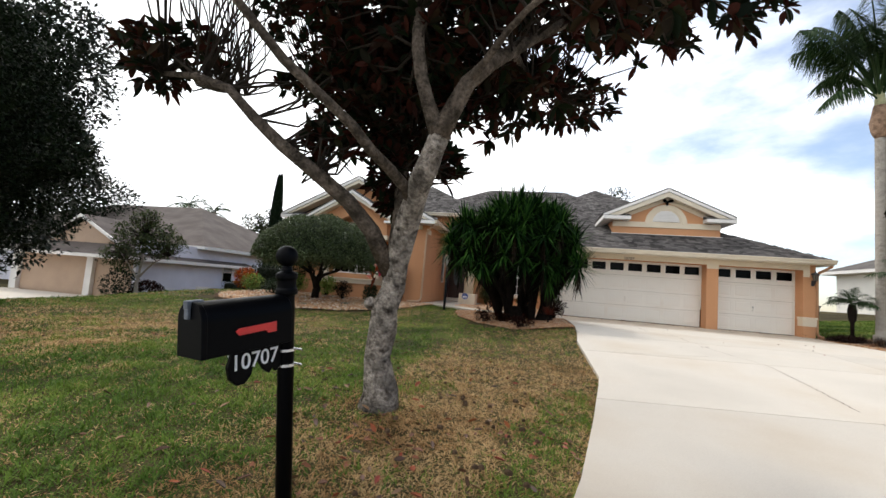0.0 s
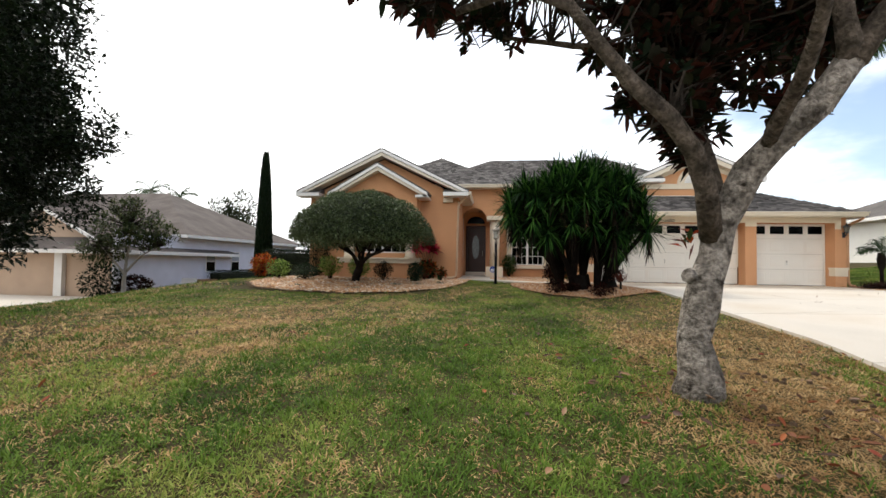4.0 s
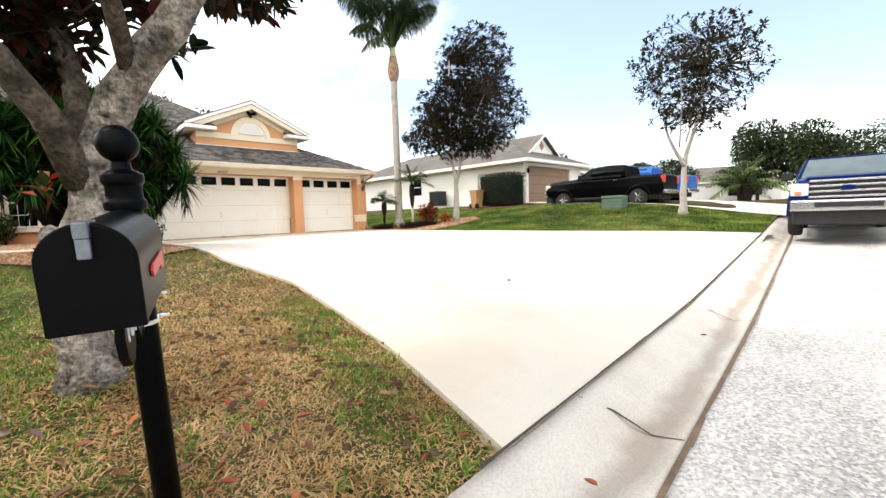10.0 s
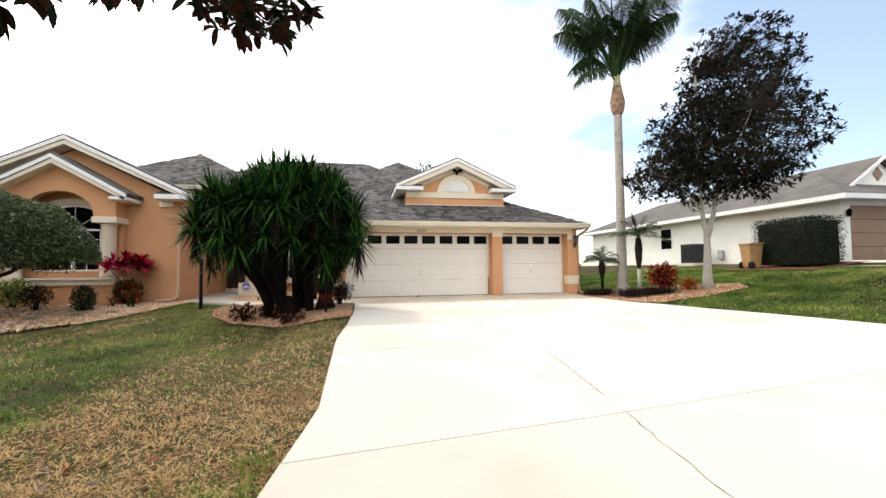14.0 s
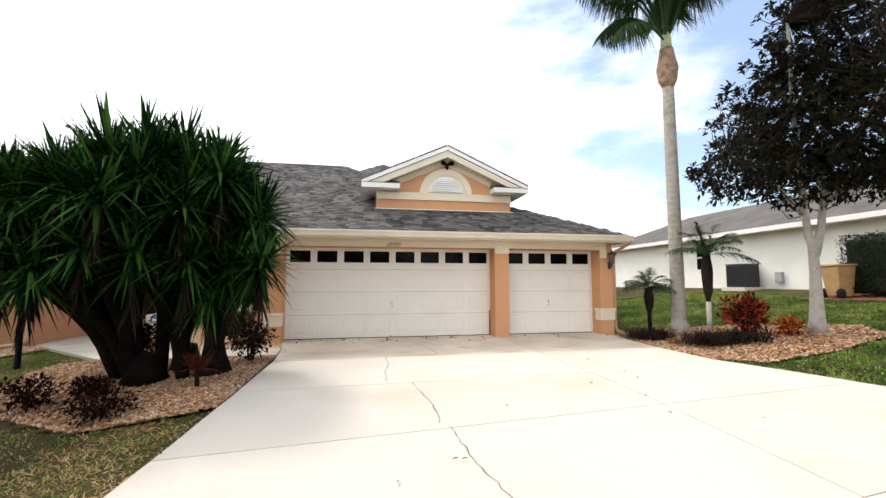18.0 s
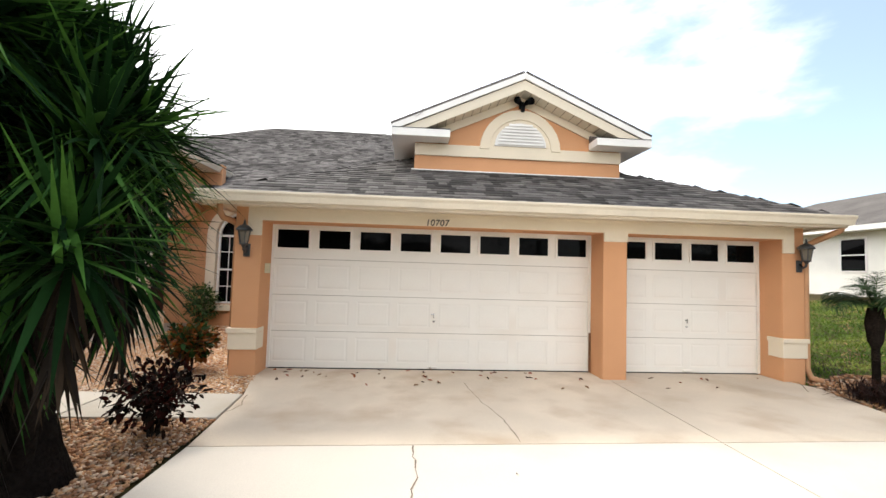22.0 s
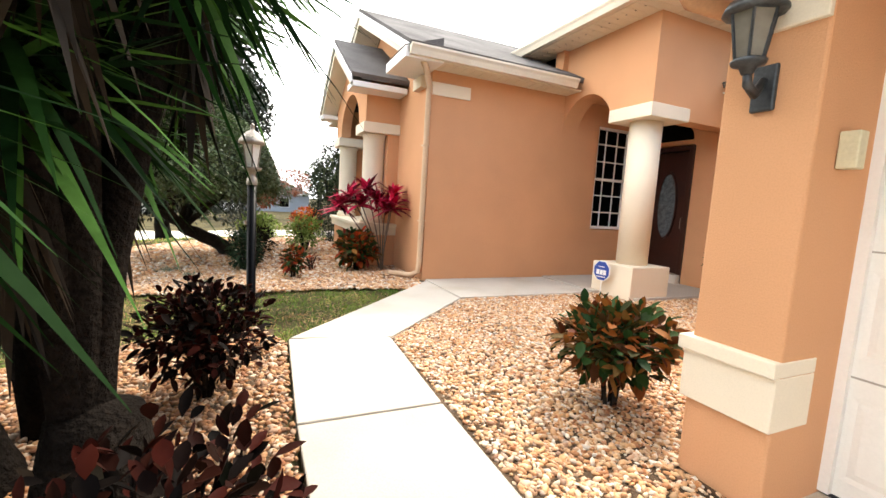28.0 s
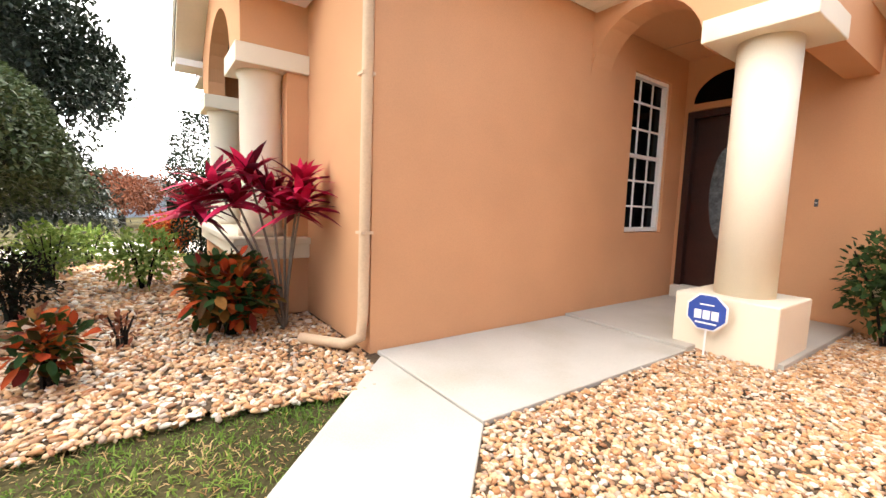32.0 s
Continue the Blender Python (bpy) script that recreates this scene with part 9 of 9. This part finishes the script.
def lawn(x0, x1, y0, y1, density, length, width, seed, label, brown=0.0):
    rng = rng_of(seed)
    n = int((x1 - x0) * (y1 - y0) * density)
    x, y = rng.uniform(x0, x1, n), rng.uniform(y0, y1, n)
    k = ~not_lawn(x, y)
    x, y = x[k], y[k]
    straw = 0.5 * wave(x, y, 0.22, 7) + 0.5 * wave(x, y, 0.7, 8) + 0.5 * wave(x, y, 2.2, 9) + 0.35 * wave(x, y, 4.5, 10) + brown
    straw += 1.4 * smooth(-2.95, -1.9, x) * smooth(-3.5, -6.0, y) * (x < 5) - 0.9 * smooth(0.7, 0.15, np.abs(y - kerb_y(x) - 0.5)) * smooth(-3.1, -4.0, x)
    straw -= 1.3 * smooth(0.5, 0.08, np.abs(x - np.interp(y, [p[1] for p in D_LEFT], [p[0] for p in D_LEFT]) + 0.25)) * smooth(-10.5, -11.5, y)
    straw -= 0.9 * np.exp(-((x + 3.6) / 1.5) ** 2 - ((y + 11.5) / 2.2) ** 2)
    straw -= 0.6 * smooth(-9.6, -8.2, y) * (x > -4.5) * (x < 2)
    straw += 0.5 * smooth(-13.5, -10.5, y) * smooth(-6.5, -8.5, y) * (x < -3)
    is_s = straw + rng.normal(0, 0.8, len(x)) > 0.30
    tuft = 0.75 + 0.45 * np.clip(wave(x, y, 3.2, 12), -1, 1)
    for flag, m, nm in ((False, GRASS_G, "green"), (True, GRASS_S, "dry straw-coloured")):
        q = is_s == flag
        bx_, by_ = x[q], y[q]
        m_ = len(bx_)
        if not m_:
            continue
        az, el = rng.rand(m_) * 2 * np.pi, rng.uniform(0.35 if not flag else 0.1, 1.35 if not flag else 0.9, m_)
        d = np.stack([np.cos(el) * np.cos(az), np.cos(el) * np.sin(az), np.sin(el)], 1)
        base = np.stack([bx_, by_, ground_z(bx_, by_) - 0.028], 1)
        me = blade_mesh("grass", base, d, length * tuft[q] * rng.uniform(0.6, 1.4, m_), width * rng.uniform(0.7, 1.3, m_), m, rng, 0.3, 2)
        tagged(new("grass", me), label.format(nm), "grass", kind="stuff")


lawn(-7.2, 0.3, -14.75, -11.0, 5200, 0.070, 0.0088, 411, "{} short lawn grass near the street")
lawn(-9.0, -7.2, -14.9, -11.0, 3000, 0.078, 0.0100, 417, "{} short lawn grass near the street")
lawn(-9.0, 0.3, -11.0, -9.5, 2600, 0.078, 0.0105, 418, "{} short lawn grass near the street")
lawn(-14.0, 0.3, -9.5, -5.0, 1300, 0.075, 0.011, 412, "{} short lawn grass before the house")
lawn(-14.0, -9.0, -15.2, -9.5, 900, 0.08, 0.012, 413, "{} short lawn grass near the street")
lawn(-5.4, -2.4, -5.0, 0.1, 2600, 0.055, 0.008, 414, "{} short lawn grass beside the walk", 0.30)
lawn(-24.0, -11.0, -15.0, 4.0, 190, 0.11, 0.022, 415, "{} lawn grass between the houses", -0.15)
lawn(7.5, 17.0, -13.6, 8.0, 900, 0.10, 0.019, 416, "{} lawn grass on the bank by the driveway", -0.95)

FALLEN = multi("fallen_leaf", [(0.30, 0.05, 0.03), (0.42, 0.13, 0.04), (0.16, 0.07, 0.04), (0.09, 0.05, 0.035), (0.35, 0.20, 0.10)], 0.6, 0.35)
rng = rng_of(421)


def litter(x, y, z, label, size=0.10):
    n = len(x)
    d = unit(rng, n) * np.array([1, 1, 0.25])
    base = np.stack([x, y, z], 1)
    me = leaf_mesh("leaf_litter", base, d, size * rng.uniform(0.5, 1.25, n), size * 0.42 * rng.uniform(0.7, 1.2, n), FALLEN, rng, droop=0.0, fold=0.5, fine=True)
    tagged(new("leaf_litter", me), label, "fallen leaves", kind="stuff")


x, y = rng.normal(-1.5, 1.1, 240), rng.normal(-12.8, 1.1, 240)
k = ~not_lawn(x, y)
litter(x[k], y[k], ground_z(x[k], y[k]) + 0.015, "fallen rusty magnolia leaves on the lawn", 0.085)
g = Geo()
for _ in range(60):
    cx, cy_, r = rng.normal(-0.9, 0.7), rng.normal(-12.7, 0.8), rng.uniform(0.014, 0.032)
    if cx < inter(D_LEFT, cy_) - 0.15 and cy_ > kerb_y(cx) + 0.2:
        g.lathe([(0.0, -0.01), (r, -0.01), (r * 0.8, r * 0.35), (r * 0.35, r * 0.55), (0.0, r * 0.6)], (cx, cy_, gz(cx, cy_) + 0.02), 7)
tagged(part("dirt_mounds", g, MULCH), "small dark worm-cast dirt mounds in the dry lawn", "dirt", kind="stuff")
x, y = rng.uniform(-8, -3, 60), rng.uniform(-14.2, -8, 60)
litter(x, y, ground_z(x, y) + 0.01, "scattered fallen leaves on the lawn", 0.075)
x, y = np.r_[rng.uniform(0.2, 4.6, 46), rng.uniform(5.4, 8, 8)], np.r_[-0.15 - rng.rand(46) ** 1.7 * 0.9, -0.2 - rng.rand(8) * 0.8]
litter(x, y, np.full(54, 0.035), "curled brown leaves before the garage door", 0.085)
x = rng.uniform(-5, 2, 9)
litter(x, kerb_y(x) - rng.uniform(0.1, 0.7, 9), np.full(9, -0.05) + fall(-14.5), "brown leaves in the gutter", 0.09)
x, y = rng.uniform(0.5, 6, 12), rng.uniform(-9, -3, 12)
litter(x, y, 0.03 + fall(y), "stray leaves on the driveway", 0.05)


# ---- roof shingles ----
tab_n = 0
TAB = {}
for w in (0.13, 0.18, 0.25):
    TAB[w] = Geo().add([(0, 0, 0.014), (w - 0.004, 0, 0.014), (w - 0.004, 0.15, 0.004), (0, 0.15, 0.004), (0, 0, -0.004), (w - 0.004, 0, -0.004), (w - 0.004, 0.15, -0.004), (0, 0.15, -0.004)],
                       [(0, 1, 2, 3), (0, 4, 5, 1), (1, 5, 6, 2), (3, 7, 4, 0)]).mesh("shingle", SHINGLE_PIECE)
rng = rng_of(431)
for face_no, (ob, pts) in enumerate(ROOFS):
    v = [Vector(p) for p in pts]
    nrm = (v[1] - v[0]).cross(v[2] - v[0]).normalized()
    n = len(v)
    i = min(range(n), key=lambda k: v[k].z + v[(k + 1) % n].z + (10 if abs(v[k].z - v[(k + 1) % n].z) > 0.01 else 0))
    o = v[i]
    u = (v[(i + 1) % n] - o).normalized()
    up = nrm.cross(u)
    poly = [((p - o).dot(u), (p - o).dot(up)) for p in v]
    top = max(p[1] for p in poly)
    lo, hi = min(p[0] for p in poly), max(p[0] for p in poly)
    if (o + u * (lo + hi) / 2).y > 10 or (nrm.y > 0.3):
        continue
    A, W = [], []
    for c in range(int(top / 0.14) + 1):
        s = c * 0.14 - 0.01
        x = lo - rng.uniform(0, 0.3)
        while x < hi:
            w = (0.13, 0.18, 0.25)[rng.randint(3)]
            A.append((x, s))
            W.append(w)
            x += w
    A, W = np.array(A), np.array(W)
    keep = inside(A[:, 0] + W / 2, np.clip(A[:, 1] + 0.05, 0.01, None), poly) & inside(A[:, 0] + 0.03, np.clip(A[:, 1] + 0.05, 0.01, None), poly) & inside(A[:, 0] + W - 0.03, np.clip(A[:, 1] + 0.05, 0.01, None), poly)
    world = np.array(o)[None] + A[:, :1] * np.array(u)[None] + A[:, 1:] * np.array(up)[None]
    if face_no == 0:
        keep &= ~((world[:, 0] > 1.9) & (world[:, 0] < 5.7) & (world[:, 1] > 0.75))
    A, W, world = A[keep], W[keep], world[keep]
    rot = Matrix((u, up, nrm)).transposed().to_4x4()
    g = Geo()
    for (a, s), w, p in zip(A, W, world):
        if face_no == 0 and tab_n < 300:
            t = new("shingle", TAB[w])
            t.parent = ob
            t.matrix_basis = Matrix.Translation(Vector(p) + nrm * (0.003 + 0.004 * rng.rand())) @ rot
            tab_n += 1
        else:
            uv = [(0, 0, 0.02), (w - 0.004, 0, 0.02), (w - 0.004, 0.15, 0.005), (0, 0.15, 0.005), (0, 0, 0), (w - 0.004, 0, 0)]
            q = [Vector(p) + u * a_ + up * b_ + nrm * c_ for a_, b_, c_ in uv]
            g.add(q, [(0, 1, 2, 3), (0, 4, 5, 1)])
    if g.v:
        part("shingles", g, SHINGLE, ob, kind="stuff")
